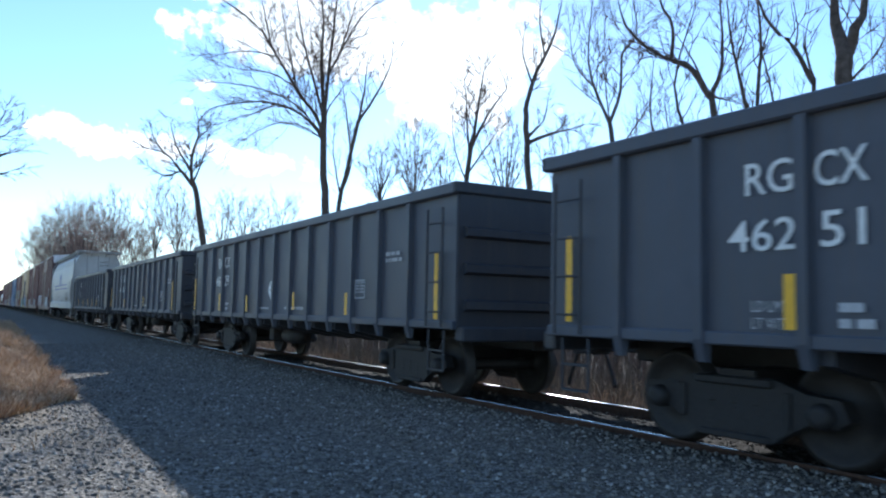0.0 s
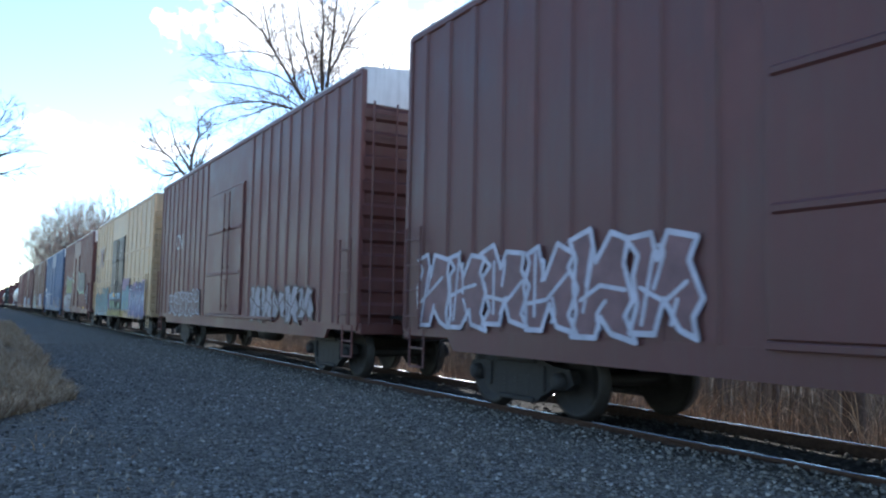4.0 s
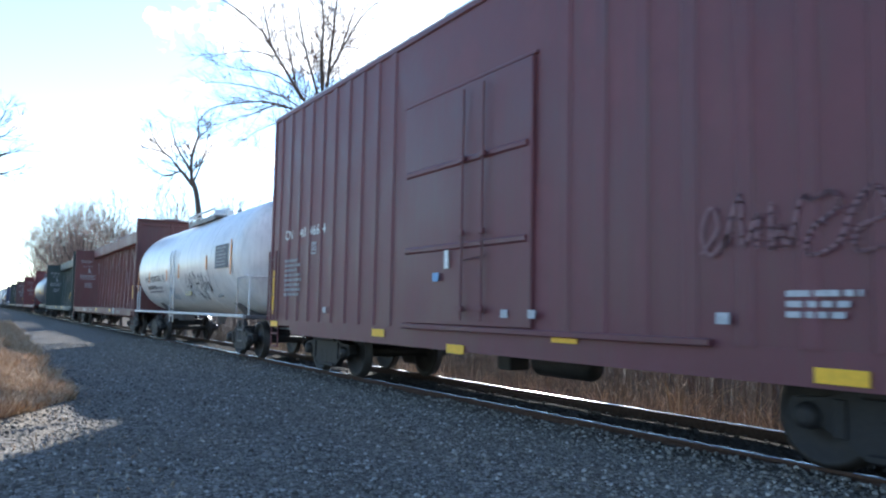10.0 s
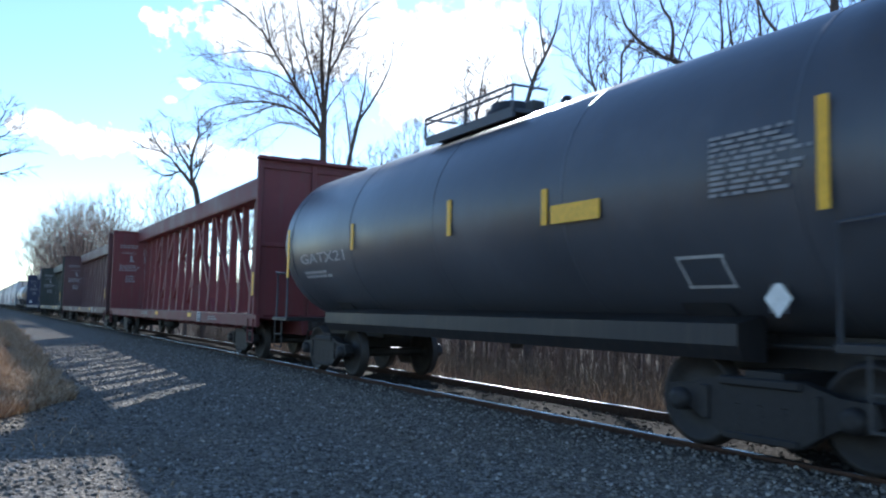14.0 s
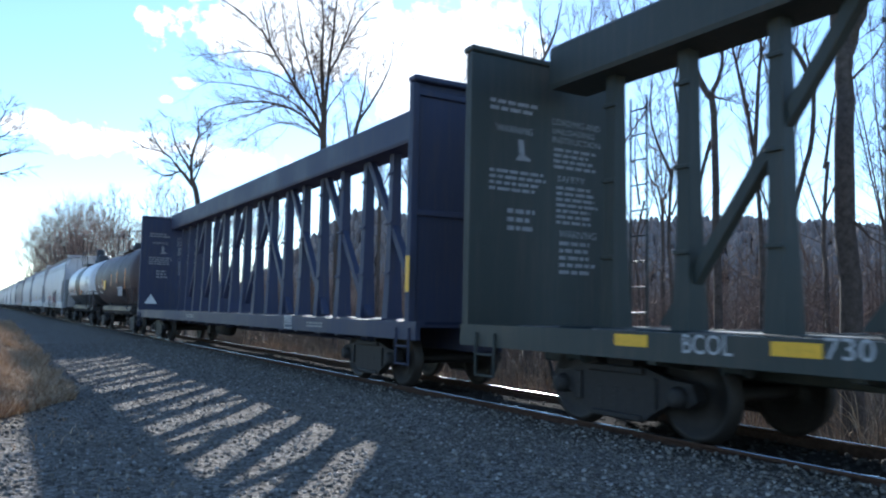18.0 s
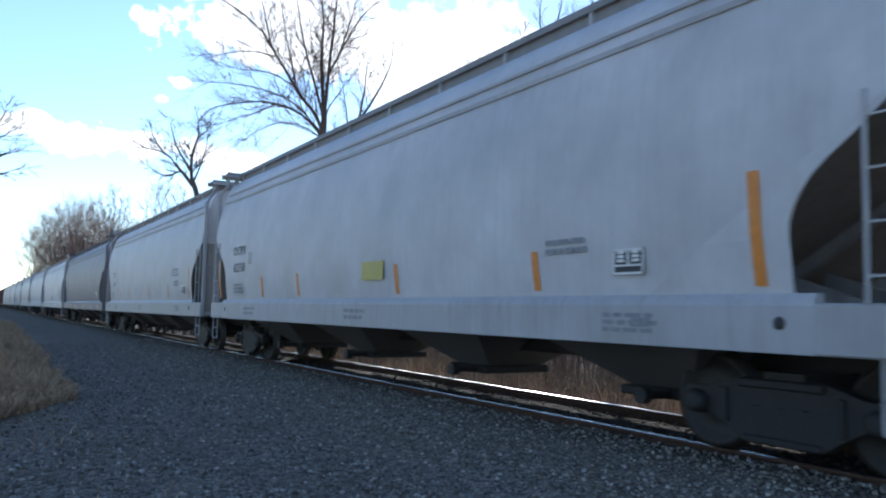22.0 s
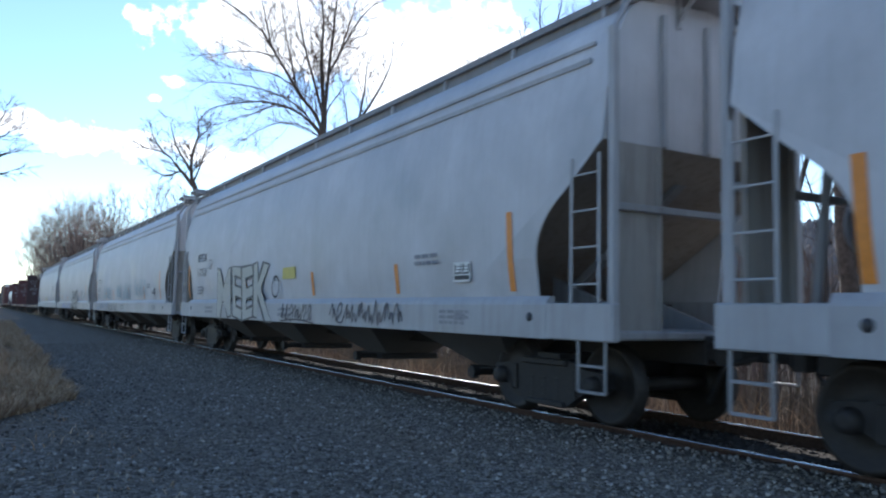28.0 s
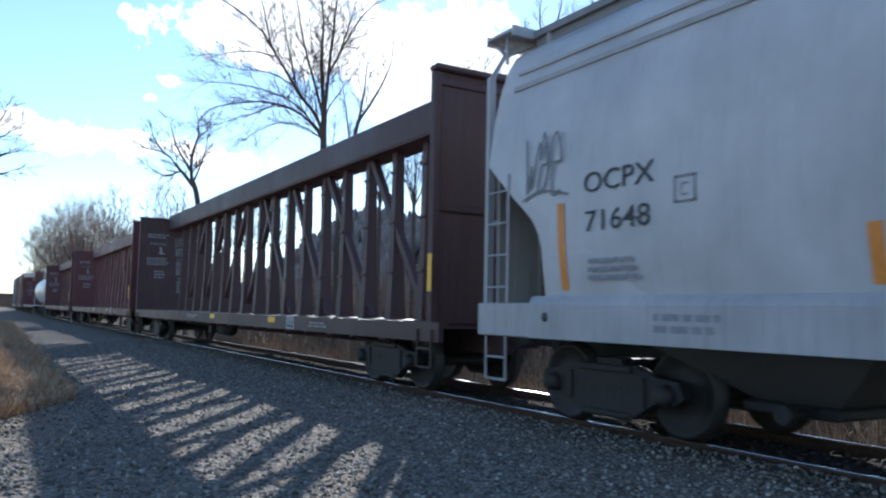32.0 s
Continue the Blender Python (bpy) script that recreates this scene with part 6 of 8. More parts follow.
for y in (1.78, -1.75, -7.6):
    plate(c, "reflector", y - 0.06, y + 0.06, 1.08, 1.6, REFLEX, X - 0.002)
bars(c, -0.1, -0.8, 3.2, 3.45, 3, WHITE_INK, XD, 12)
plate(c, "door_notice", 0.5, 0.36, 1.95, 2.2, WHITE_INK, XD)
# boxcar 6: brown-red with lilac graffiti
c, L, X = boxcar(167.0, 183.7, (0.105, 0.045, 0.038), "weathered brown-red boxcar with grey and lilac graffiti", ribs=7, rib_w=0.12, end_ribs=8)
sign(c, "CNA", 7.45, 6.70, 2.84, 3.03, WHITE_INK, X, "reporting_mark")
sign(c, "406", 7.4, 6.7, 2.54, 2.72, WHITE_INK, X, "car_number")
sign(c, "218", 6.2, 5.6, 2.54, 2.72, WHITE_INK, X, "car_number")
slab(c, 6.9, 1.7, 0.72, 2.25, 5, fade([(0.2, 0.27, 0.33), (0.22, 0.26, 0.29), (0.2, 0.19, 0.17), (0.23, 0.22, 0.2)], 0.7, 2.3), (0.03, 0.035, 0.055), 31, X - 0.03, (0.05, 0.05, 0.08), (0.28, 0.3, 0.34), (0.17, 0.13, 0.09), 0.05)
piece(c, -1.45, -4.9, 0.8, 2.3, 4, (0.25, 0.26, 0.42), (0.03, 0.035, 0.10), 32, X, soft=True, line=0.05)
plate(c, "door_notice", 0.35, 0.2, 1.9, 2.15, WHITE_INK, XD)
bars(c, 1.0, -0.6, 2.6, 2.72, 1, DULL_WHITE, XD, 31)
bars(c, -0.9, -1.4, 1.6, 1.95, 3, DULL_WHITE, XD, 32)
PALE = (0.40, 0.50, 0.62)
scrawl(c, [[(-6.31, 2.25), (-6.15, 2.21), (-6.23, 2.14), (-6.27, 2.08), (-6.18, 2.0)], [(-6.42, 2.22), (-6.33, 2.13), (-6.42, 2.06), (-6.47, 2.21), (-6.49, 2.06)], [(-6.52, 2.19), (-6.6, 2.05), (-6.67, 2.21)],
           [(-6.67, 2.12), (-6.76, 2.2), (-6.82, 2.1), (-6.71, 1.89), (-6.62, 1.95), (-6.78, 2.11), (-6.88, 2.17), (-6.94, 2.05), (-6.84, 2.04), (-6.91, 2.18), (-7.05, 2.2)]], PALE, X - 0.004, 0.028)
scrawl(c, [[(-6.11, 1.83), (-6.28, 1.7), (-6.31, 1.57), (-6.4, 1.74), (-6.28, 1.78), (-6.42, 1.81)], [(-6.53, 1.58), (-6.55, 1.78), (-6.64, 1.74), (-6.58, 1.67)],
           [(-6.66, 1.72), (-6.7, 1.57), (-6.79, 1.64), (-6.97, 1.69), (-7.08, 1.81)]], PALE, X - 0.004, 0.028)
scrawl(c, [[(-6.88, 1.99), (-6.91, 1.84), (-6.83, 1.41)]], (0.22, 0.2, 0.25), X - 0.004, 0.018)
scrawl(c, [[(-6.32, 1.23), (-6.34, 1.14), (-6.46, 1.07), (-6.32, 1.02), (-6.5, 0.92)], [(-6.55, 1.26), (-6.63, 1.13), (-6.87, 1.17), (-6.7, 1.04), (-6.74, 0.93)], [(-6.37, 1.18), (-6.59, 1.18)], [(-6.32, 1.08), (-6.57, 1.07)]], PALE, X - 0.004, 0.025)
plate(c, "white_stripe", -6.19, -6.97, 1.25, 1.31, DULL_WHITE, X)
plate(c, "pale_notice", -7.25, -7.47, 1.25, 1.36, DULL_WHITE, X)
bars(c, -5.2, -5.7, 1.0, 1.6, 4, DULL_WHITE, X, 54)
for y, a_, b_ in ((1.85, 1.17, 1.61), (-1.9, 1.64, 1.9), (-7.32, 1.58, 2.5), (7.75, 1.15, 1.95)):
    plate(c, "reflector", y - 0.05, y + 0.05, a_, b_, REFLEX, X - 0.02)
for y in (5.7, 3.05, 0.0, -2.2, -5.5):
    plate(c, "yellow_reflector", y - 0.24, y + 0.24, 0.92, 1.05, REFLEX, X - 0.07)
# boxcar 7
c, L, X = boxcar(185.8, 204.9, (0.12, 0.045, 0.042), "faded red boxcar with white and blue graffiti", ribs=10, rib_w=0.1)
sign(c, "TR", 8.31, 7.94, 2.49, 2.67, DULL_WHITE, X, "reporting_mark")
sign(c, "18", 8.29, 8.04, 1.96, 2.18, DULL_WHITE, X, "car_number")
sign(c, "287", 7.53, 7.16, 1.96, 2.18, DULL_WHITE, X, "car_number")
slab(c, 7.0, 2.55, 0.78, 2.35, 4, fade([(0.33, 0.36, 0.46), (0.36, 0.39, 0.49), (0.38, 0.41, 0.5)], 0.8, 2.3), (0.04, 0.035, 0.06), 34, X - 0.03, (0.13, 0.055, 0.085), None, (0.22, 0.16, 0.14), 0.1)
piece(c, 2.65, 1.7, 0.8, 1.9, 1, (0.24, 0.08, 0.16), (0.18, 0.06, 0.13), 35, X)
MURAL = fade([(0.19, 0.11, 0.12), (0.17, 0.11, 0.15), (0.065, 0.095, 0.21), (0.06, 0.09, 0.2), (0.09, 0.11, 0.2)], 0.75, 2.1)
wild(c, -1.9, -3.1, 0.8, 1.75, 3, MURAL, (0.13, 0.07, 0.09), 36, X - 0.03, 0.42, 0.02)
wild(c, -3.0, -3.9, 0.8, 2.0, 2, fade([(0.27, 0.3, 0.26), (0.26, 0.33, 0.32), (0.28, 0.27, 0.14)], 0.8, 2.0), (0.14, 0.10, 0.14), 46, X - 0.034, 0.4, 0.02, (0.3, 0.28, 0.12))
wild(c, -3.85, -6.7, 0.78, 1.9, 5, MURAL, (0.17, 0.09, 0.11), 56, X - 0.03, 0.5, 0.022, (0.13, 0.2, 0.36))
wild(c, -6.7, -7.7, 0.95, 1.65, 2, MURAL, (0.16, 0.09, 0.12), 37, X - 0.03, 0.45, 0.02)
plate(c, "white_notice", -7.8, -8.2, 1.15, 1.5, WHITE_INK, X)
for y, z in ((1.9, 3.0), (1.6, 2.7)):
    tag(c, y, y - 0.35, z, z + 0.2, 2, (0.6, 0.6, 0.62), int(y * 10), X, 0.04)
plate(c, "yellow_reflector", 8.3, 8.0, 0.95, 1.1, REFLEX, X)
bars(c, -8.2, -8.7, 1.9, 2.6, 7, DULL_WHITE, X, 15)
# boxcar 8
c, L, X = boxcar(206.7, 222.6, (0.125, 0.036, 0.044), "plain dark red boxcar with white numbers", ribs=10, rib_w=0.1)
for t_, y0, y1 in (("CN", 7.01, 6.6), ("40", 6.17, 5.83), ("466", 5.61, 5.13), ("4", 4.96, 4.80)):
    sign(c, t_, y0, y1, 2.70, 2.89, WHITE_INK, X, "car_number")
frame_label(c, 5.49, 5.26, 2.33, 2.56, DULL_WHITE, None, X)
bars(c, 7.0, 6.0, 1.5, 2.3, 8, GREY_INK, X, 21)
for y in (7.69, -7.3):
    plate(c, "reflector", y - 0.05, y + 0.05, 1.15, 2.08, REFLEX, X)
for y, z in ((7.6, 0.93), (2.47, 0.9), (0.1, 0.76), (-2.18, 1.0), (-5.4, 0.83)):
    plate(c, "yellow_reflector", y - 0.22, y + 0.22, z - 0.06, z + 0.06, REFLEX, X + 0.01)
frame_label(c, -6.4, -7.0, 1.5, 1.9, DULL_WHITE, ink((0.08, 0.12, 0.2)), X)
bars(c, -6.4, -7.0, 2.0, 2.5, 6, DULL_WHITE, X, 22)
for y in (4.65, -1.1, -1.65, -4.36):
    plate(c, "white_notice", y - 0.07, y + 0.07, 1.2, 1.3, DULL_WHITE, X - 0.04)
bars(c, -4.95, -5.6, 1.25, 1.5, 3, DULL_WHITE, X, 23)
tag(c, -4.0, -6.2, 1.75, 2.3, 6, (0.2, 0.1, 0.11), 24, X, 0.03)
plate(c, "door_notice", 0.3, 0.2, 1.85, 2.1, WHITE_INK, -1.592)
plate(c, "blue_sticker", 0.62, 0.45, 1.68, 1.8, ink((0.2, 0.35, 0.55)), -1.592)

# tank 1: white
c, L, half = tank_car(224.4, 239.7, (0.68, 0.67, 0.655), "dirty white tank car with black and blue tags", side_rail=True, sill_rgb=(0.12, 0.11, 0.11), mark="ACFX", number="200222", zc=2.62, r=1.56, mark_y=(5.55, 2.7), ladder_y=0.25, rail_h=0.1, rail_y=(0.95, -2.4))
BLACK_SPRAY = (0.03, 0.03, 0.035)
for a_ in (scrawl(c, [[(-1.08, 2.25), (-1.04, 2.05), (-0.89, 1.98), (-0.92, 1.88), (-1.12, 1.92), (-1.12, 2.04), (-1.04, 2.05)], [(-0.97, 1.87), (-1.16, 1.9), (-1.07, 1.69)]], BLACK_SPRAY, pen=0.028),
           scrawl(c, [[(-1.27, 2.25), (-1.39, 2.06), (-1.36, 1.91), (-1.28, 1.84), (-1.47, 1.9), (-1.61, 1.92)], [(-1.16, 1.59), (-1.44, 1.83), (-1.77, 2.28), (-1.79, 1.95), (-1.76, 1.61)], [(-1.52, 2.2), (-1.59, 1.99), (-1.69, 1.91)],
                      [(-1.78, 2.27), (-1.98, 1.73), (-2.14, 1.48)]], BLACK_SPRAY, pen=0.042),
           scrawl(c, [[(-2.08, 2.32), (-2.17, 2.03), (-2.14, 1.58), (-2.16, 1.47)], [(-2.1, 2.3), (-2.36, 2.11)], [(-2.17, 1.91), (-2.29, 1.95), (-2.53, 1.95)], [(-2.15, 1.72), (-2.38, 1.57), (-2.7, 1.5)]], BLACK_SPRAY, pen=0.045),
           tag(c, -2.5, -3.9, 1.6, 2.25, 3, BLACK_SPRAY, 41, 0.0, 0.042),
           scrawl(c, [[(1.9, 2.01), (2.1, 1.52), (1.56, 1.88), (1.85, 1.49), (1.35, 1.82)], [(1.36, 1.88), (1.52, 1.51), (1.08, 1.86), (1.3, 1.67), (1.27, 1.51), (0.98, 1.68)]], (0.2, 0.31, 0.44), pen=0.03),
           frame_label(c, 2.42, 2.12, 2.1, 2.34, GREY_INK, None, 0.0), bars(c, 5.45, 2.4, 1.72, 1.98, 2, GREY_INK, 0.0, 81)):
    wrapped(a_, 1.56, 2.62)
seam = plain("dark_weld_stain", (0.2, 0.19, 0.19), 0.6, 0, 0.4)
for y in (2.8, -0.35, -1.5, 4.9, -4.4):
    part("weld_stain", once("weld_stain", lambda: tank_shell(1.564, 0, 2.62, (2.2, 4.0), -0.008, 0.008, 20, False)), seam, c, at=(0, y, 0))
plate(c, "notice_board", -4.85, -6.1, 2.3, 2.92, ink((0.05, 0.06, 0.08)), -1.56, 0.012)
bars(c, -4.95, -6.0, 2.34, 2.88, 6, GREY_INK2, -1.574, 42)
for y, za, zb in ((-3.9, 2.3, 2.7), (-6.4, 2.1, 3.0), (-0.38, 2.15, 2.62), (1.45, 2.1, 2.5), (4.5, 2.1, 2.5), (half - 0.05, 1.8, 2.6)):
    plate(c, "reflector", y - 0.05, y + 0.05, za, zb, ORANGE, -1.565, 0.012)
plate(c, "small_notice", -0.3, -1.05, 1.62, 1.84, paint((0.30, 0.27, 0.10)), -1.27, 0.02)
bars(c, -0.34, -1.0, 1.66, 1.81, 2, GREY_INK, -1.292, 83)
plate(c, "small_notice", -3.9, -4.4, 1.55, 1.8, BLACK_INK, -1.16, 0.02)
# centre-beams 1 and 2
centrebeam(240.4, 264.1, (0.11, 0.035, 0.034), "brown-red empty centre-beam flat car", "97 266", seed=50)
centrebeam(265.7, 289.1, (0.02, 0.036, 0.034), "dark green empty centre-beam flat car", "NOKL 73", seed=51, tail_mark=True)
# tank 2: dark
c, L, half = tank_car(290.7, 304.7, (0.07, 0.075, 0.092), "glossy dark blue-black tank car with yellow panels", r=1.54, zc=2.62, mark="GATX", number="21", text=DULL_WHITE, rail_h=0.2, rail_y=(1.2, -1.2), mark_y=(5.35, 3.2))
for y, a_, b_ in ((-6.08, 2.1, 3.0), (-0.5, 2.3, 2.8), (-2.62, 2.27, 2.69), (half - 0.15, 1.9, 2.9), (2.75, 2.3, 2.75)):
    plate(c, "reflector", y - 0.05, y + 0.05, a_, b_, REFLEX, -1.545, 0.012)
plate(c, "yellow_panel", -2.74, -3.55, 2.27, 2.48, REFLEX, -1.545, 0.012)
bars(c, -4.98, -6.0, 2.3, 2.86, 11, GREY_INK2, -1.55, 44)
f = Form()
for ya, yb, za, zb in ((-4.4, -4.95, 1.8, 1.83), (-4.36, -4.9, 1.53, 1.56), (-4.38, -4.41, 1.53, 1.83), (-4.9, -4.93, 1.53, 1.83)):
    f.add([(0, ya, za), (0, yb, za), (0, yb, zb), (0, ya, zb)], [(0, 1, 2, 3)])
wrapped(part("inspection_frame", raw_mesh(f, "inspection_frame"), DULL_WHITE, c), 1.545, 2.62)
hold = part("placard_holder", Form().box(-0.012, 0.0, -5.45, -5.25, 1.3, 1.56), BLACK_INK, c, at=(-1.1, 0, 0))
part("white_placard", Form().flat([(-5.35, 1.6), (-5.49, 1.43), (-5.35, 1.26), (-5.21, 1.43)], 0.004), WHITE_INK, hold, at=(-0.013, 0, 0))
part("placard_bracket", Form().tube([(-1.1, -5.35, 1.5), (-0.9, -5.35, 1.5)], 0.02, 5), STEEL_BLACK, c)
centrebeam(306.1, 329.4, (0.13, 0.026, 0.03), "bright red empty centre-beam flat car", "", seed=52)
centrebeam(331.0, 354.3, (0.085, 0.04, 0.042), "dull brown empty centre-beam flat car", "WC 3", seed=53)
c, L = centrebeam(355.8, 379.1, (0.03, 0.038, 0.034), "blackish green empty centre-beam flat car", "", seed=54, yellow=(-4.4, -5.9, -8.1, 6.8, 8.65), label_y=-7.2)
sign(c, "BCOL", 7.98, 7.42, 0.92, 1.1, DULL_WHITE, -1.425, "reporting_mark", 0.004)
sign(c, "730", 6.55, 6.15, 0.95, 1.12, DULL_WHITE, -1.425, "car_number", 0.004)
c, L = centrebeam(380.6, 404.0, (0.026, 0.034, 0.075), "navy blue empty centre-beam flat car", "", seed=55, yellow=())
part("white_triangle", Form().add([(-0.25, 0, 1.35), (0.25, 0, 1.35), (0, 0, 1.75)], [(0, 1, 2)]), WHITE_INK, c, at=(-0.95, L / 2 + 0.06, 0))
# tanks 3 and 4
c, L, half = tank_car(405.6, 418.7, (0.06, 0.04, 0.042), "black tank car with white numbers and yellow panel", mark="NDYX", number="116509", text=WHITE_INK, rail_y=(0.9, -2.2), r=1.46, zc=2.6, mark_y=(4.4, 2.65), rough=0.55)
plate(c, "yellow_panel", 2.0, 1.33, 2.05, 2.5, REFLEX, -1.465, 0.012)
wrapped(frame_label(c, -1.85, -2.45, 1.78, 2.1, WHITE_INK, None, 0.0), 1.46, 2.6)
plate(c, "notice_board", -2.6, -3.75, 1.7, 2.12, GREY_INK, -1.40, 0.02)
bars(c, -2.65, -3.7, 1.73, 2.1, 6, DULL_WHITE, -1.425, 46)
for y, a_, b_ in ((2.6, 2.18, 2.61), (-0.55, 2.2, 2.75), (-2.35, 2.3, 2.85), (-4.7, 2.0, 2.9)):
    plate(c, "reflector", y - 0.05, y + 0.05, a_, b_, ORANGE, -1.468, 0.012)
c, L, half = tank_car(420.2, 433.5, (0.66, 0.66, 0.67), "white tank car with black belly and black middle band", lower=(0.03, 0.03, 0.034), band=(1.38, -1.28), rail_y=(1.8, -0.8), rail_rgb=(0.05, 0.05, 0.055), r=1.44, zc=2.58)
for nm, y, rr_t, zz in (("pressure_dome", 0.85, 0.27, 4.98), ("valve_housing", -0.82, 0.4, 4.5)):
    part(nm, Form().lathe([(3.9, rr_t), (zz - 0.06, rr_t), (zz, rr_t * 0.8), (zz + 0.01, 0.02)], "z", 18, (0, y, 0)), paint((0.03, 0.03, 0.034), 0.3, 0.5, 0.1), c)
for body_, ya, yb, za in (("SODIUM", -4.1, -5.0, 2.9), ("HYDROXIDE SOLUTION", -4.1, -5.7, 2.75)):
    wrapped(sign(c, body_, ya, yb, za, za + 0.1, GREY_INK, 0.0), 1.44, 2.58)
wrapped(bars(c, -4.1, -5.6, 2.35, 2.68, 4, GREY_INK, 0.0, 47), 1.44, 2.58)
head = end_sign(c, "UTLX", -0.62, -0.1, 2.72, 2.84, GREY_INK, 0.0)
for v in head.data.vertices:
    v.co.y = -half - 0.78 * math.sqrt(max(0.0, 1 - (v.co.x ** 2 + (v.co.z - 2.58) ** 2) / 1.44 ** 2)) - 0.012
plate(c, "orange_panel", -1.5, -2.4, 1.92, 2.14, ORANGE, -1.40, 0.03)
bars(c, -1.55, -2.35, 1.94, 2.12, 3, GREY_INK, -1.434, 48)
wrapped(sign(c, "UTLX801642", 4.74, 2.55, 2.09, 2.31, BLACK_INK, 0.0, "car_number", 0.006), 1.44, 2.58)
frame_label(c, -2.6, -2.95, 1.98, 2.18, WHITE_INK, BLACK_INK, -1.40)
for y, a_, b_ in ((-1.34, 1.95, 2.45), (1.44, 1.95, 2.4), (3.75, 2.0, 2.4)):
    plate(c, "reflector", y - 0.05, y + 0.05, a_, b_, ORANGE, -1.445, 0.012)
wrapped(plate(c, "dark_strap", -4.63, -4.67, 1.9, 2.75, BLACK_INK, 0.0), 1.445, 2.58)

# covered hoppers in a row
GREY = (0.51, 0.505, 0.525)
def grey_hopper(lead, tail, number, note, mark="OCPX", rgb=GREY, **kw):
    return hopper(lead, tail, rgb, note, mark, number, **kw)


c, L = grey_hopper(434.9, 453.8, "62603", "light grey covered hopper with red and black graffiti", rgb=(0.54, 0.535, 0.55))
def wobble(ob, amount):
    """Makes stiff letters uneven, as a spray can does."""
    for v in ob.data.vertices:
        y, z = v.co.y, v.co.z
        v.co.y = y + amount * math.sin(4.1 * z + 1.7 * y) + 0.12 * (z - 1.6)
        v.co.z = z + amount * math.sin(3.3 * y + 0.8 * z)
    return ob


wobble(sign(c, "hehz", 3.75, 0.45, 1.02, 2.36, fade([(0.05, 0.04, 0.055), (0.09, 0.045, 0.06), (0.30, 0.06, 0.07), (0.32, 0.07, 0.08)], 1.2, 2.3), -1.609, "sprayed_letters", 0.012, "red sprayed graffiti letters"), 0.06)
wobble(sign(c, "hehz", 3.7, 0.4, 0.99, 1.4, ink((0.06, 0.045, 0.06)), -1.614, "sprayed_shadow", 0.02), 0.06)
wobble(sign(c, "BAZE", -0.9, -4.2, 1.05, 2.35, ink((0.085, 0.055, 0.065)), -1.609, "sprayed_outline", 0.06, "dark sprayed graffiti letters"), 0.09)
wobble(sign(c, "BAZE", -0.95, -4.15, 1.1, 2.3, fade([(0.06, 0.05, 0.07), (0.26, 0.06, 0.07), (0.28, 0.07, 0.08), (0.07, 0.055, 0.07), (0.07, 0.055, 0.07)], 1.2, 2.4), -1.614, "sprayed_letters", 0.01), 0.09)
wobble(sign(c, "BAZE", -0.9, -4.2, 0.98, 1.3, ink((0.05, 0.04, 0.055)), -1.618, "sprayed_shadow", 0.03), 0.09)
c, L = grey_hopper(455.2, 474.1, "62530", "grey covered hopper with orange side stripes", label_y=-6.2)
plate(c, "yellow_panel", -0.2, -1.0, 1.75, 2.05, paint((0.5, 0.42, 0.08)), -1.607, 0.004)
c, L = grey_hopper(475.4, 494.3, "62516", "pale grey covered hopper with orange stripes", rgb=(0.49, 0.485, 0.50), label_y=-6.95)
bars(c, -5.6, -6.7, 2.22, 2.5, 3, GREY_INK, -1.606, 61)
c, L = grey_hopper(495.6, 516.0, "62347", "dark mauve-brown covered hopper", rgb=(0.17, 0.155, 0.19), sill_rgb=(0.17, 0.165, 0.2), stripes=(), text=BLACK_INK, label_y=-7.6, bow=0.28)
for y, hw in ((-8.52, 0.21), (-5.51, 0.24), (-1.82, 0.3), (2.05, 0.3), (5.4, 0.26), (8.4, 0.22)):
    plate(c, "orange_reflector", y - hw, y + hw, 1.05, 1.26, ORANGE, -1.601)
plate(c, "yellow_mark", -6.5, -6.62, 1.04, 1.16, REFLEX, -1.601)
c, L = grey_hopper(517.4, 537.2, "71590", "pale grey covered hopper with orange sill markers", rgb=(0.54, 0.53, 0.545), stripes=(), label_y=-7.3, shift=0.45, raise_=0.13)
for a_, b_ in ((9.16, 8.15), (4.72, 4.25), (3.76, 3.25), (-0.59, -1.02), (-5.2, -5.7), (-8.1, -9.0)):
    plate(c, "orange_reflector", a_, b_, 1.19, 1.28, ORANGE, -1.601)
plate(c, "yellow_mark", 4.2, 3.8, 1.08, 1.19, paint((0.4, 0.34, 0.1)), -1.601)
plate(c, "yellow_panel", -0.57, -1.25, 1.6, 1.93, paint((0.42, 0.35, 0.08)), -1.6, 0.004)
bars(c, -0.62, -1.2, 1.63, 1.9, 3, GREY_INK, -1.606, 62)
part("roundel", ring_form(0.09, 0.11), GREY_INK, c, at=(-1.602, -1.32, 1.2))
bars(c, -6.7, -7.75, 2.02, 2.48, 6, GREY_INK, -1.606, 63)
c, L = grey_hopper(538.6, 558.8, "62148", "grey covered hopper with orange side stripes")
c, L = grey_hopper(560.2, 580.6, "62313", "clean grey covered hopper with orange stripes", rgb=(0.48, 0.485, 0.515), shift=0.13, stripes=(8.86, 5.17, 1.67, -2.2, -5.4, -8.4))
bars(c, 0.5, -0.5, 1.6, 2.04, 5, paint((0.3, 0.17, 0.12)), -1.607, 64)
c, L = grey_hopper(581.9, 601.2, "1753", "grey covered hopper with cream graffiti letters", "BFGX", rgb=(0.48, 0.48, 0.50))
wobble(sign(c, "MEEK", 5.4, 0.95, 0.98, 2.28, ink((0.045, 0.045, 0.05)), -1.606, "sprayed_outline", 0.055), 0.05)
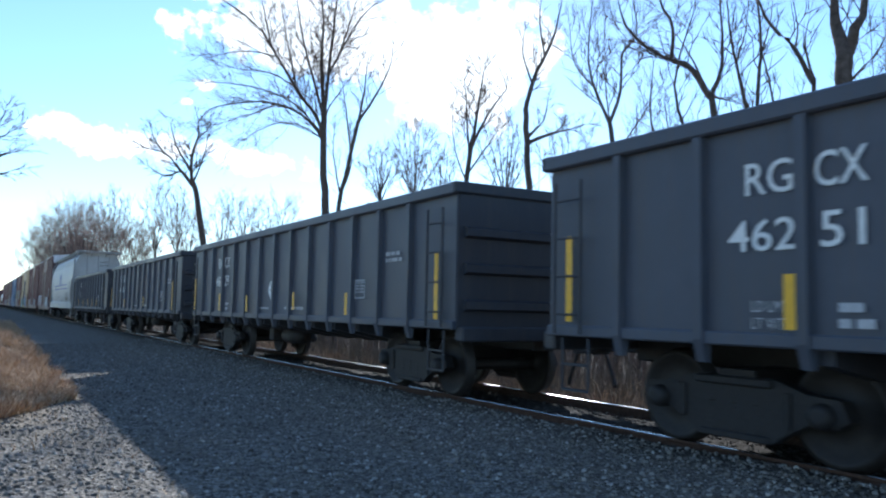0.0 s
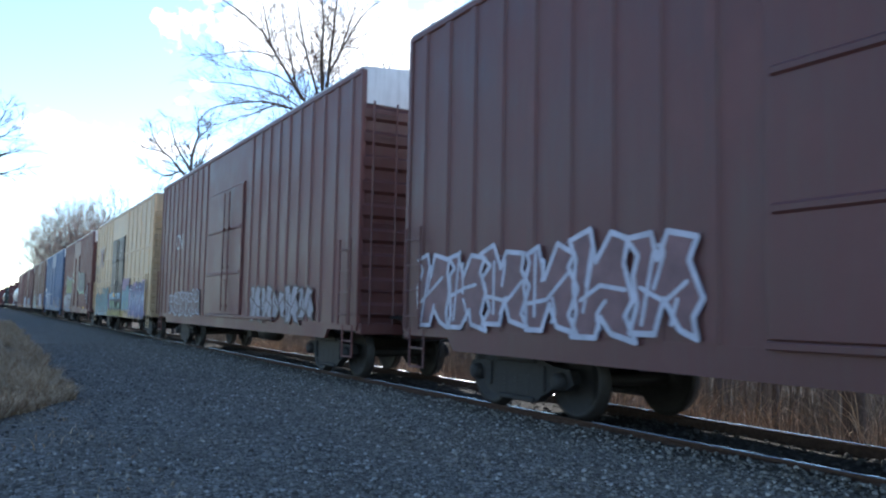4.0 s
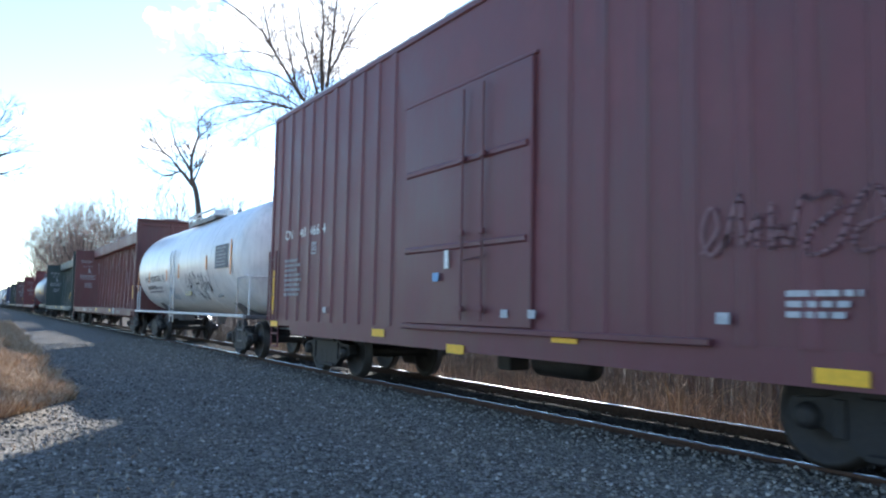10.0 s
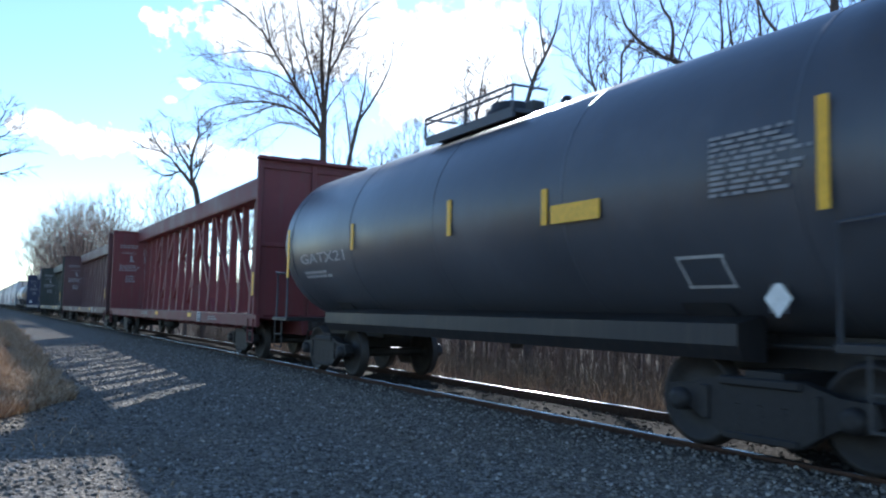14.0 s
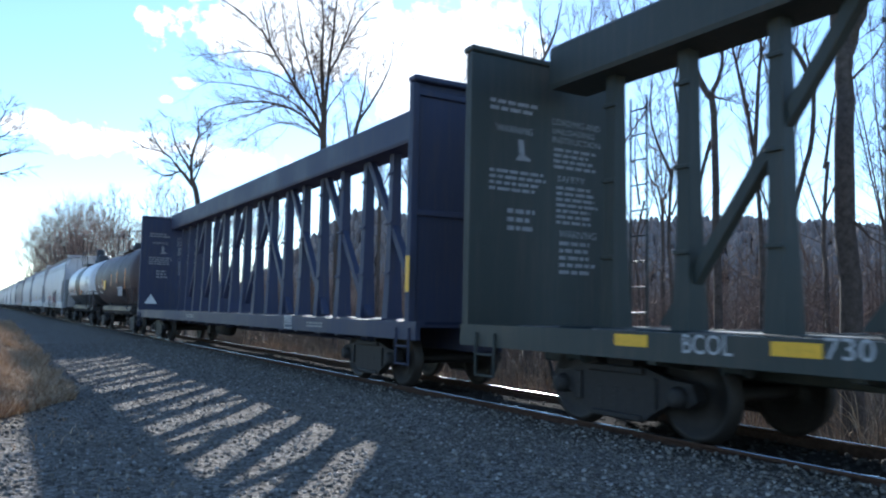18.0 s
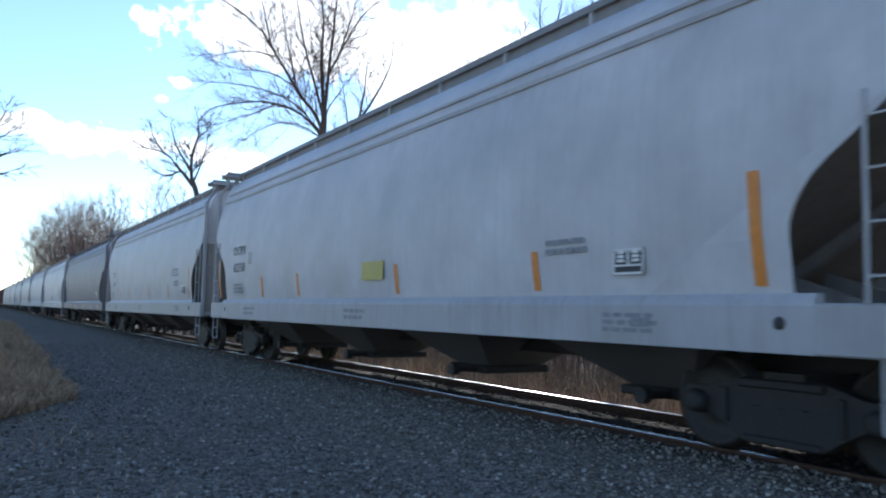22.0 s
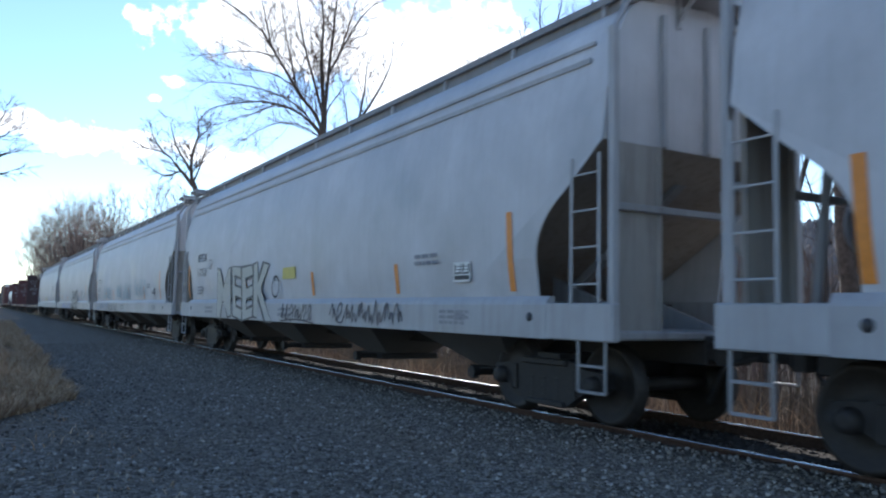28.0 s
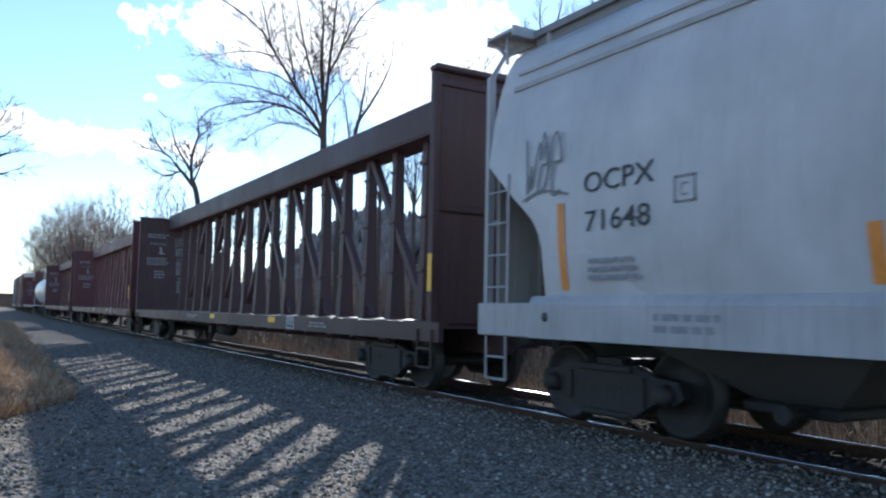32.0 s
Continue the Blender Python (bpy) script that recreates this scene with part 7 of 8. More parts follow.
wobble(sign(c, "MEEK", 5.36, 0.99, 1.02, 2.24, fade([(0.40, 0.40, 0.38), (0.42, 0.41, 0.36)], 1.0, 2.2), -1.611, "sprayed_letters", 0.022, "pale sprayed graffiti letters outlined in black"), 0.05)
part("sprayed_badge", ring_form(0.2, 0.25), BLACK_INK, c, at=(-1.606, 0.68, 1.72))
tag(c, 0.3, -1.5, 1.02, 1.34, 7, (0.04, 0.04, 0.06), 65, -1.603, 0.03)
plate(c, "yellow_panel", 0.25, -0.5, 1.87, 2.11, paint((0.5, 0.42, 0.08)), -1.606, 0.004)
tag(c, -2.35, -5.2, 1.03, 1.38, 9, (0.04, 0.04, 0.06), 66, -1.603, 0.03)
c, L = grey_hopper(602.6, 622.6, "62321", "grey covered hopper with teal tags", rgb=(0.50, 0.495, 0.515), shift=0.2, raise_=-0.2)
for y0, y1, z0, z1, s_ in ((5.85, 3.6, 1.6, 2.17, 71), (1.75, 0.54, 1.65, 2.2, 72), (-0.16, -2.1, 1.55, 2.18, 73), (-2.9, -5.4, 1.6, 2.27, 74)):
    tag(c, y0, y1, z0, z1, 4, (0.22, 0.34, 0.40), s_, -1.605, 0.045)
tag(c, 4.6, 1.4, 1.02, 1.33, 9, (0.06, 0.06, 0.08), 75, -1.603, 0.03)
tag(c, 9.6, 8.75, 3.0, 3.7, 4, (0.24, 0.33, 0.42), 76, -1.575, 0.04)
tag(c, 9.3, 8.7, 2.65, 2.95, 3, (0.26, 0.32, 0.4), 77, -1.6, 0.035)
for y0, y1, s_ in ((8.5, 6.6, 68), (6.4, 4.2, 69)):
    tag(c, y0, y1, 1.03, 1.36, 5, (0.2, 0.27, 0.42), s_, -1.603, 0.045)
c, L = grey_hopper(624.0, 644.5, "61480", "pale grey covered hopper with black and white graffiti letters", rgb=(0.48, 0.475, 0.49), shift=0.72, stripes=(8.92, 6.95, 2.9, -1.4, -4.9, -7.9))
tag(c, 9.75, 9.05, 2.98, 3.6, 4, (0.2, 0.2, 0.22), 82, -1.60, 0.025)
piece(c, -0.7, -3.7, 0.95, 2.15, 4, (0.60, 0.60, 0.62), (0.02, 0.02, 0.025), 77, -1.606, line=0.1)
tag(c, 5.9, 0.3, 1.04, 1.34, 10, (0.22, 0.24, 0.5), 78, -1.603, 0.035)
tag(c, 5.4, 2.1, 1.5, 2.4, 4, (0.34, 0.36, 0.44), 79, -1.606, 0.03)
c, L = grey_hopper(645.9, 666.6, "71648", "light grey covered hopper with a yellow panel", rgb=(0.49, 0.485, 0.50))
tag(c, 9.4, 8.7, 2.6, 3.3, 3, (0.14, 0.14, 0.15), 80, -1.606, 0.03)
plate(c, "yellow_panel", 0.18, -0.6, 1.56, 1.88, paint((0.5, 0.42, 0.08)), -1.607, 0.004)
bars(c, -6.3, -7.4, 2.2, 2.75, 6, GREY_INK, -1.61, 81)

# the rest of the train, far down the line
centrebeam(667.9, 692.4, (0.06, 0.028, 0.03), "dull red empty centre-beam flat car", "", seed=56)
centrebeam(694.0, 717.5, (0.10, 0.03, 0.034), "dark red empty centre-beam flat car", "", seed=57)
centrebeam(719.2, 742.7, (0.09, 0.03, 0.032), "brown empty centre-beam flat car", "", seed=58)
tank_car(744.4, 758.0, (0.6, 0.6, 0.6), "white tank car far down the train", side_rail=True, sill_rgb=(0.1, 0.1, 0.1))
centrebeam(759.7, 783.2, (0.11, 0.035, 0.036), "red empty centre-beam flat car", "", seed=59)
boxcar(785.0, 801.0, (0.11, 0.04, 0.04), "brown-red boxcar far down the train", ribs=8)
boxcar(802.8, 818.8, (0.05, 0.06, 0.08), "dark boxcar far down the train", ribs=8)


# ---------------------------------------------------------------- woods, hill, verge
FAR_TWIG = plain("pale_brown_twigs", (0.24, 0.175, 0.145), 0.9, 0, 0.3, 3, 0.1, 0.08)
BARK = plain("grey_brown_bark", (0.10, 0.08, 0.068), 0.9, 0, 0.35, 12, 0.6, 0.08)
TWIG = plain("brown_twigs", (0.13, 0.095, 0.075), 0.9, 0, 0.3, 3, 0.1, 0.08)


def spot(bearing, dist):
    """A place by its bearing from the track's direction and its distance, seen from the tripod."""
    return Vector((math.sin(radians(bearing)) * dist, math.cos(radians(bearing)) * dist, 0))


class Branches:
    def __init__(self):
        self.v, self.f = [], []

    def tube(self, pts, radii, n):
        base = len(self.v)
        for i, p in enumerate(pts):
            d = pts[min(i + 1, len(pts) - 1)] - pts[max(i - 1, 0)]
            if d.length < 1e-6:
                d = Vector((0, 0, 1))
            d.normalize()
            a = d.orthogonal().normalized()
            b = d.cross(a)
            for k in range(n):
                t = 2 * math.pi * k / n
                self.v.append(p + (a * math.cos(t) + b * math.sin(t)) * radii[i])
        for i in range(len(pts) - 1):
            for k in range(n):
                q = (k + 1) % n
                self.f.append((base + i * n + k, base + i * n + q, base + (i + 1) * n + q, base + (i + 1) * n + k))

    def mesh(self, name, mat):
        me = bpy.data.meshes.new(name)
        me.from_pydata([tuple(p) for p in self.v], [], self.f)
        me.polygons.foreach_set("use_smooth", np.ones(len(self.f), dtype=bool))
        me.materials.append(mat)
        return me


def twigs(r, fine, p, d, length, radius, level, up):
    """A fine side branch that forks into ever thinner twigs."""
    dd, pts, rad = d.normalized(), [p.copy()], [radius]
    for i in range(3):
        dd = (dd + Vector((r.gauss(0, 1), r.gauss(0, 1), r.gauss(0, 0.7))) * 0.16 + Vector((0, 0, up))).normalized()
        pts.append(pts[-1] + dd * (length / 3))
        rad.append(radius * (1 - 0.26 * (i + 1)))
    fine.tube(pts, rad, 3)
    if level <= 0:
        return
    for i in range(r.randint(2, 4)):
        q = r.uniform(0.25, 1.0)
        k = min(2, int(q * 3))
        axis = Vector((r.gauss(0, 1), r.gauss(0, 1), r.gauss(0, 0.6))).normalized()
        twigs(r, fine, pts[k].lerp(pts[k + 1], q * 3 - k), dd + axis * r.uniform(0.5, 0.85), length * r.uniform(0.55, 0.85), radius * 0.74, level - 1, up)


def shaped_tree(label, bearing, dist, limbs, seed, reach=1.3, gap=0.45, thin=0.012, level=2, up=0.06, bark=None, twig=None, depth=0.35, foot=True):
    """A leafless tree. limbs: (radius, [(sideways, height), ...]) in metres, sideways from the tree's foot as seen from the road, the first one the trunk."""
    r = random.Random(seed)
    base = spot(bearing, dist)
    side = Vector((math.cos(radians(bearing)), -math.sin(radians(bearing)), 0))
    away = Vector((math.sin(radians(bearing)), math.cos(radians(bearing)), 0))
    thick, fine = Branches(), Branches()
    for n_, (radius, line) in enumerate(limbs):
        if n_ == 0 and foot:
            x0 = line[0][0]
            line = [(x0, ground_height(base.x + side.x * x0, base.y + side.y * x0) - 0.1)] + line
        lean = r.uniform(-depth, depth) if n_ else 0.0
        soft = smooth_path(line, cuts=3)
        pts = []
        for i, (a, z) in enumerate(soft):
            q = i / (len(soft) - 1)
            wob = radius * 0.12 * (0 < i < len(soft) - 1)
            pts.append(Vector((base.x, base.y, z)) + side * (a + wob * r.gauss(0, 1)) + away * (lean * q * 2.0 * (1 if n_ else 0) + 0.05 * r.gauss(0, 1) * (n_ > 0)))
        rad = [max(thin, radius * (1.0 - (0.35 if n_ == 0 else 0.8) * i / (len(pts) - 1))) for i in range(len(pts))]
        if n_ == 0 and foot:
            rad[0] *= 1.35
        (thick if radius > 0.045 else fine).tube(pts, rad, 9 if radius > 0.12 else 6)
        if n_ == 0 and len(limbs) > 1:
            continue
        left, travelled, total = gap, 0.0, sum((b - a).length for a, b in zip(pts, pts[1:]))
        for i in range(len(pts) - 1):
            seg = pts[i + 1] - pts[i]
            at = 0.0
            while left < seg.length - at:
                at += left
                left = gap * r.uniform(0.6, 1.4)
                q = (travelled + at) / total
                if q < 0.12:
                    continue
                t_ = seg.normalized()
                axis = (side * r.choice((-1, 1)) * r.uniform(0.5, 1.0) + away * r.gauss(0, 0.6) + Vector((0, 0, r.gauss(0, 0.25)))).normalized()
                twigs(r, fine, pts[i] + t_ * at, t_ + axis * r.uniform(0.6, 1.0), reach * (1.05 - 0.5 * q) * r.uniform(0.6, 1.25), min(2.2 * thin, max(thin, rad[i] * 0.4)), level, up)
            left -= seg.length - at
            travelled += seg.length
        end = (pts[-1] - pts[-2]).normalized()
        for j in range(3):
            twigs(r, fine, pts[-1], end + side * r.gauss(0, 0.35) + away * r.gauss(0, 0.3), reach * r.uniform(0.5, 0.9), max(thin, rad[-1] * 0.8), level, up)
    t = thing("bare_tree", label, "tree", group="bare trees")
    foot_at = Vector((base.x, base.y, ground_height(base.x, base.y) - 0.1))
    t.location = foot_at
    for nm, br, mat in (("trunk", thick, bark or BARK), ("crown", fine, twig or TWIG)):
        if br.f:
            br.v = [p - foot_at for p in br.v]
            part(nm, br.mesh(nm, mat), mat, t)
    return t


def vase(r, low, top, half, n, radius):
    """Limbs that rise from one foot and fan out into a rounded crown."""
    limbs = [(radius, [(0.0, low - 1.5), (0.0, low)])]
    for i in range(n):
        u = -1 + 2 * (i + r.uniform(0.2, 0.8)) / n
        z1 = low + (top - low) * math.sqrt(max(0.08, 1 - 0.85 * u * u)) * r.uniform(0.78, 0.93)
        limbs.append((radius * r.uniform(0.3, 0.5), [(0.0, low - r.uniform(0.0, 1.0)), (u * half * 0.45, low + (z1 - low) * 0.42), (u * half * 0.85, z1)]))
    return limbs


shaped_tree("tall bare tree with a broad rounded crown of fine twigs", 21.88, 32,
            [(0.19, [(0.1, 3.7), (0.04, 5.56), (-0.06, 7.1), (-0.1, 9.2)]), (0.09, [(-0.1, 9.1), (-0.28, 11.6), (-0.25, 13.2), (-0.48, 15.4)]), (0.075, [(-0.1, 9.1), (0.1, 12.1), (0.27, 14.1), (0.47, 15.5)]),
             (0.085, [(-0.1, 8.0), (-0.35, 9.0), (-1.25, 10.17), (-2.07, 11.48), (-2.72, 12.48), (-3.67, 13.2), (-4.44, 13.63)]), (0.065, [(-0.13, 9.0), (-0.38, 9.98), (-1.0, 12.04), (-1.28, 13.48), (-1.48, 14.8)]),
             (0.05, [(0.0, 10.8), (0.72, 12.33), (1.49, 13.54), (2.35, 14.3)]), (0.04, [(-0.08, 9.0), (0.1, 9.53), (0.7, 10.46), (1.08, 11.05)]),
             (0.07, [(-0.08, 7.9), (-0.29, 8.46), (-1.06, 9.22), (-2.0, 9.56), (-3.07, 9.62), (-4.42, 9.33), (-4.85, 9.07)]), (0.045, [(-0.08, 7.8), (-0.26, 8.25), (-1.2, 8.73), (-2.27, 8.59), (-3.38, 7.82)]),
             (0.06, [(-0.09, 8.2), (-0.35, 8.6), (-1.22, 9.53), (-2.32, 10.02), (-3.55, 10.23), (-4.68, 10.26)]), (0.04, [(-2.07, 11.48), (-3.15, 11.64), (-4.28, 11.4)]),
             (0.045, [(-1.25, 10.17), (-1.6, 11.8), (-1.9, 13.2), (-2.1, 14.6)]), (0.045, [(-2.3, 11.85), (-2.6, 13.1), (-2.9, 14.4)]), (0.035, [(0.3, 11.4), (0.9, 13.3), (1.2, 14.8)]), (0.035, [(-1.3, 10.3), (-2.4, 10.9), (-3.6, 11.0), (-4.6, 11.3)]),
             (0.035, [(-2.0, 9.56), (-2.8, 9.1), (-3.7, 8.7), (-4.3, 8.4)])],
            101, reach=1.25, gap=0.2, thin=0.0112, level=2, up=0.04)
shaped_tree("slender bare tree forking beside a taller one", 23.39, 31,
            [(0.11, [(-0.24, 3.66), (-0.23, 5.45), (0.1, 7.0), (0.43, 8.78)]), (0.06, [(0.4, 8.6), (0.65, 10.0), (0.72, 11.2)]), (0.06, [(0.42, 8.7), (1.1, 9.84), (1.56, 10.8), (1.72, 11.5)]),
             (0.045, [(0.18, 7.5), (-0.07, 9.3), (-0.27, 10.5)]), (0.04, [(-0.22, 5.9), (-0.5, 7.4), (-0.5, 8.5)]), (0.04, [(-0.1, 6.0), (0.22, 7.05), (0.14, 8.2)])],
            102, reach=0.9, gap=0.24, thin=0.0128, level=1, up=0.08)
shaped_tree("gnarled bare tree with crooked limbs", 12.99, 45,
            [(0.2, [(0.59, 3.5), (0.39, 5.2), (-0.03, 7.5), (-0.27, 8.2)]), (0.11, [(-0.2, 7.9), (-0.95, 8.8), (-1.75, 9.6), (-2.6, 9.8)]), (0.07, [(-0.9, 8.7), (-1.7, 8.35), (-2.5, 8.8)]),
             (0.11, [(-0.24, 8.0), (-0.35, 9.4), (-0.02, 10.7), (-0.07, 11.5)]), (0.08, [(-0.35, 8.7), (-1.2, 10.1), (-1.5, 11.2)]), (0.06, [(-0.16, 8.2), (0.27, 9.5), (0.46, 10.6)]),
             (0.06, [(-1.7, 9.5), (-2.3, 10.3), (-2.5, 10.8)]), (0.05, [(-0.05, 10.6), (0.44, 11.2), (0.6, 11.6)])],
            103, reach=0.85, gap=0.24, thin=0.017, level=2, up=0.02)
shaped_tree("bare tree with upright stems", 32.46, 40,
            [(0.17, [(-0.15, 4.0), (-0.13, 6.2), (-0.06, 8.6), (0.2, 10.4)]), (0.10, [(0.2, 10.2), (0.47, 12.2), (0.72, 14.0)]), (0.07, [(0.0, 9.3), (-0.17, 11.6), (-0.32, 13.2)]),
             (0.09, [(0.12, 9.8), (1.0, 11.6), (1.9, 13.0)]), (0.06, [(-0.06, 8.4), (0.86, 9.75), (1.5, 10.8)]), (0.05, [(-0.1, 7.9), (-0.72, 9.5), (-0.9, 10.9)])],
            121, reach=1.15, gap=0.28, thin=0.015, level=2, up=0.09)
shaped_tree("bare tree with a long low sideways limb", 36.83, 30,
            [(0.16, [(0.1, 2.0), (0.09, 4.2), (0.05, 6.1), (-0.08, 7.9), (-0.14, 9.2)]), (0.1, [(-0.14, 9.1), (0.16, 10.35), (0.67, 11.35), (1.03, 12.35), (1.22, 13.5)]),
             (0.09, [(-0.05, 7.8), (0.57, 8.05), (1.39, 8.25), (2.3, 8.45)]), (0.065, [(-0.06, 8.0), (0.56, 8.8), (0.73, 9.6)]), (0.05, [(0.1, 10.2), (-0.27, 11.5), (-0.18, 12.6)]), (0.05, [(0.6, 11.2), (0.37, 12.6), (0.5, 13.9)])],
            122, reach=0.8, gap=0.3, thin=0.0135, level=1, up=0.04)
shaped_tree("slim bare tree with many fine twigs", 42.93, 29,
            [(0.13, [(0.12, 2.0), (0.11, 4.5), (0.06, 6.6), (-0.15, 8.5)]), (0.075, [(-0.13, 8.3), (-0.73, 9.8), (-0.9, 11.0), (-0.78, 13.0)]), (0.075, [(-0.13, 8.3), (0.26, 9.5), (0.33, 11.0), (0.86, 11.8), (0.7, 13.3)]),
             (0.04, [(0.02, 7.0), (0.9, 8.3), (1.6, 9.3)]), (0.04, [(-0.7, 9.7), (-1.4, 10.6), (-1.6, 11.9)]), (0.04, [(-0.11, 8.1), (-0.27, 9.7), (-0.32, 11.7)])],
            123, reach=1.3, gap=0.24, thin=0.0120, level=2, up=0.08)
shaped_tree("forked bare tree with a broken stub", 49.9, 17,
            [(0.10, [(0.03, 0.4), (0.02, 3.1), (-0.02, 5.5), (-0.09, 5.93)]), (0.075, [(-0.08, 5.85), (-0.44, 6.5), (-0.88, 6.8), (-1.4, 7.17), (-1.84, 7.73), (-2.05, 8.4)]), (0.06, [(-0.08, 5.85), (0.14, 6.46), (0.17, 7.3), (0.11, 8.4)]),
             (0.05, [(-0.86, 6.76), (-0.81, 7.34), (-1.07, 7.92), (-1.09, 8.4)]), (0.035, [(-0.03, 5.88), (0.16, 5.86), (0.27, 5.92)]), (0.03, [(-0.15, 6.05), (-0.5, 6.75), (-0.72, 7.05)]), (0.02, [(-1.4, 7.17), (-1.66, 7.15), (-1.9, 7.33)])],
            124, reach=0.75, gap=0.2, thin=0.0072, level=2, up=0.05)
shaped_tree("thin twin-stemmed bare tree", 51.56, 20,
            [(0.075, [(0.46, 1.3), (0.44, 3.45), (0.32, 5.3)]), (0.06, [(0.33, 5.2), (0.12, 6.5), (-0.08, 7.6), (-0.22, 8.6), (-0.29, 9.6)]), (0.06, [(0.33, 5.2), (0.43, 6.9), (0.49, 7.85), (0.43, 9.0), (0.37, 9.6)]), (0.025, [(-0.05, 7.5), (0.16, 8.2), (0.23, 8.9)]), (0.025, [(0.48, 7.6), (0.7, 8.25), (0.75, 8.8)])],
            125, reach=0.9, gap=0.26, thin=0.0083, level=1, up=0.1)
shaped_tree("crooked thin bare tree", 55.47, 15,
            [(0.06, [(-0.49, 1.3), (-0.29, 2.6), (-0.05, 3.6), (0.17, 4.5), (0.21, 5.5)]), (0.05, [(0.2, 5.4), (-0.11, 6.03), (-0.41, 6.36), (-0.66, 6.84), (-0.72, 7.3)]), (0.03, [(0.2, 5.5), (0.08, 6.2), (0.13, 6.7)]), (0.02, [(-0.1, 6.0), (-0.04, 6.44), (-0.12, 6.9)])],
            127, reach=0.65, gap=0.24, thin=0.0067, level=1, up=0.04)
shaped_tree("thick dark tree trunk forking high up", 58.0, 13.4,
            [(0.19, [(0.06, -0.4), (0.04, 1.8), (-0.01, 4.1), (0.03, 5.34)]), (0.13, [(0.03, 5.2), (-0.05, 5.8), (-0.1, 6.4), (-0.14, 8.0)]), (0.11, [(0.04, 5.25), (0.2, 5.77), (0.32, 6.2), (0.5, 7.8)]), (0.03, [(0.01, 2.87), (0.32, 2.5), (0.61, 2.25)]), (0.025, [(0.03, 4.9), (0.42, 5.2), (0.65, 5.6)])],
            128, reach=0.8, gap=0.2, thin=0.0060, level=1, up=0.05)
rv = random.Random(77)
for b_, d_, low, top, half, n_ in ((28.45, 46, 8.2, 12.3, 1.5, 9), (25.94, 48, 8.6, 11.0, 1.3, 7), (35.2, 38, 7.0, 10.8, 1.4, 7), (30.4, 50, 8.5, 11.3, 1.2, 5), (39.5, 34, 6.5, 9.6, 1.4, 6), (46.4, 30, 5.5, 9.5, 1.2, 6), (60.3, 18, 3.5, 8.4, 1.0, 7), (62.5, 20, 3.5, 8.6, 1.1, 6)):
    shaped_tree("bushy young bare tree in the wood edge", b_, d_, vase(rv, low, top, half, n_, 0.0028 * d_), 110 + int(b_), reach=0.022 * d_, gap=0.008 * d_, thin=0.00036 * d_, level=2, up=0.12)
for i, (b_, d_) in enumerate(((47.0, 26), (44.8, 33), (40.2, 36), (34.0, 44), (53.6, 24), (56.8, 26), (61.5, 22), (48.4, 22))):
    shaped_tree("thin bare woodland tree", b_, d_, [(0.08, [(0.0, 2.0), (rv.gauss(0, .15), 4.0), (rv.gauss(0, .2), 6.0)]), (0.06, [(0.0, 5.8), (rv.gauss(0, .3), 7.5), (rv.gauss(0, .5), 9.5)]), (0.04, [(0.0, 4.5), (0.5, 6.0), (0.8, 7.6)]), (0.04, [(0.0, 4.0), (-0.5, 5.6), (-0.7, 7.0)])],
                140 + i, reach=0.8, gap=0.3, thin=0.00036 * d_, level=1, up=0.1)
shaped_tree("bare tree on the near verge", 0.51, 31,
            [(0.18, [(-1.6, 0.8), (-1.6, 3.0), (-1.3, 4.3)]), (0.08, [(-1.3, 4.2), (-0.5, 5.7), (0.1, 6.4), (0.5, 6.6)]), (0.08, [(-1.3, 4.2), (-0.7, 6.1), (-0.1, 7.3), (0.2, 7.9)]), (0.07, [(-1.3, 4.3), (-0.3, 5.5), (0.3, 5.7), (0.5, 5.8)]),
             (0.07, [(-1.3, 4.3), (-0.6, 7.0), (-0.3, 8.1)]), (0.05, [(-0.3, 6.9), (0.2, 7.0), (0.45, 7.3)])],
            160, reach=0.7, gap=0.3, thin=0.0135, level=2, up=0.03)
# rounded wood at the bend, far down the line
for i, (b_, d_, top, half, n_) in enumerate(((3.3, 150, 12.6, 3.6, 8), (4.0, 140, 14.6, 4.4, 10), (4.75, 128, 15.2, 4.8, 12), (5.5, 120, 15.6, 5.0, 12), (6.2, 124, 15.0, 4.6, 11), (6.75, 116, 12.6, 4.0, 10), (3.0, 175, 10.0, 3.0, 6), (5.1, 112, 12.0, 4.6, 11), (6.0, 108, 11.6, 4.4, 10), (4.3, 118, 10.8, 4.0, 9))):
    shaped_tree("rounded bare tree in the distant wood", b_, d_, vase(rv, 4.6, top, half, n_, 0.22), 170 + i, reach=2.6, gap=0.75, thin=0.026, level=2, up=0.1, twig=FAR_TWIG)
for i, (b_, d_, low, top, half, n_) in enumerate(((7.79, 100, 7.0, 14.2, 3.2, 9), (9.1, 92, 5.5, 9.6, 2.6, 7), (10.45, 84, 7.0, 13.6, 1.6, 4), (11.86, 80, 6.8, 12.2, 1.8, 6), (9.9, 90, 5.0, 8.8, 2.2, 6), (14.9, 70, 6.0, 9.6, 2.0, 6), (16.6, 66, 6.0, 9.2, 2.0, 6), (18.6, 62, 6.0, 9.0, 1.8, 5), (12.6, 76, 5.5, 9.5, 2.0, 6), (8.5, 100, 5.0, 9.4, 3.0, 7))):
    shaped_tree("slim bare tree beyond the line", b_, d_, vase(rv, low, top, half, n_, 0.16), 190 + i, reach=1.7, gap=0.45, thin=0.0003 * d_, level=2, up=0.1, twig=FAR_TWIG)


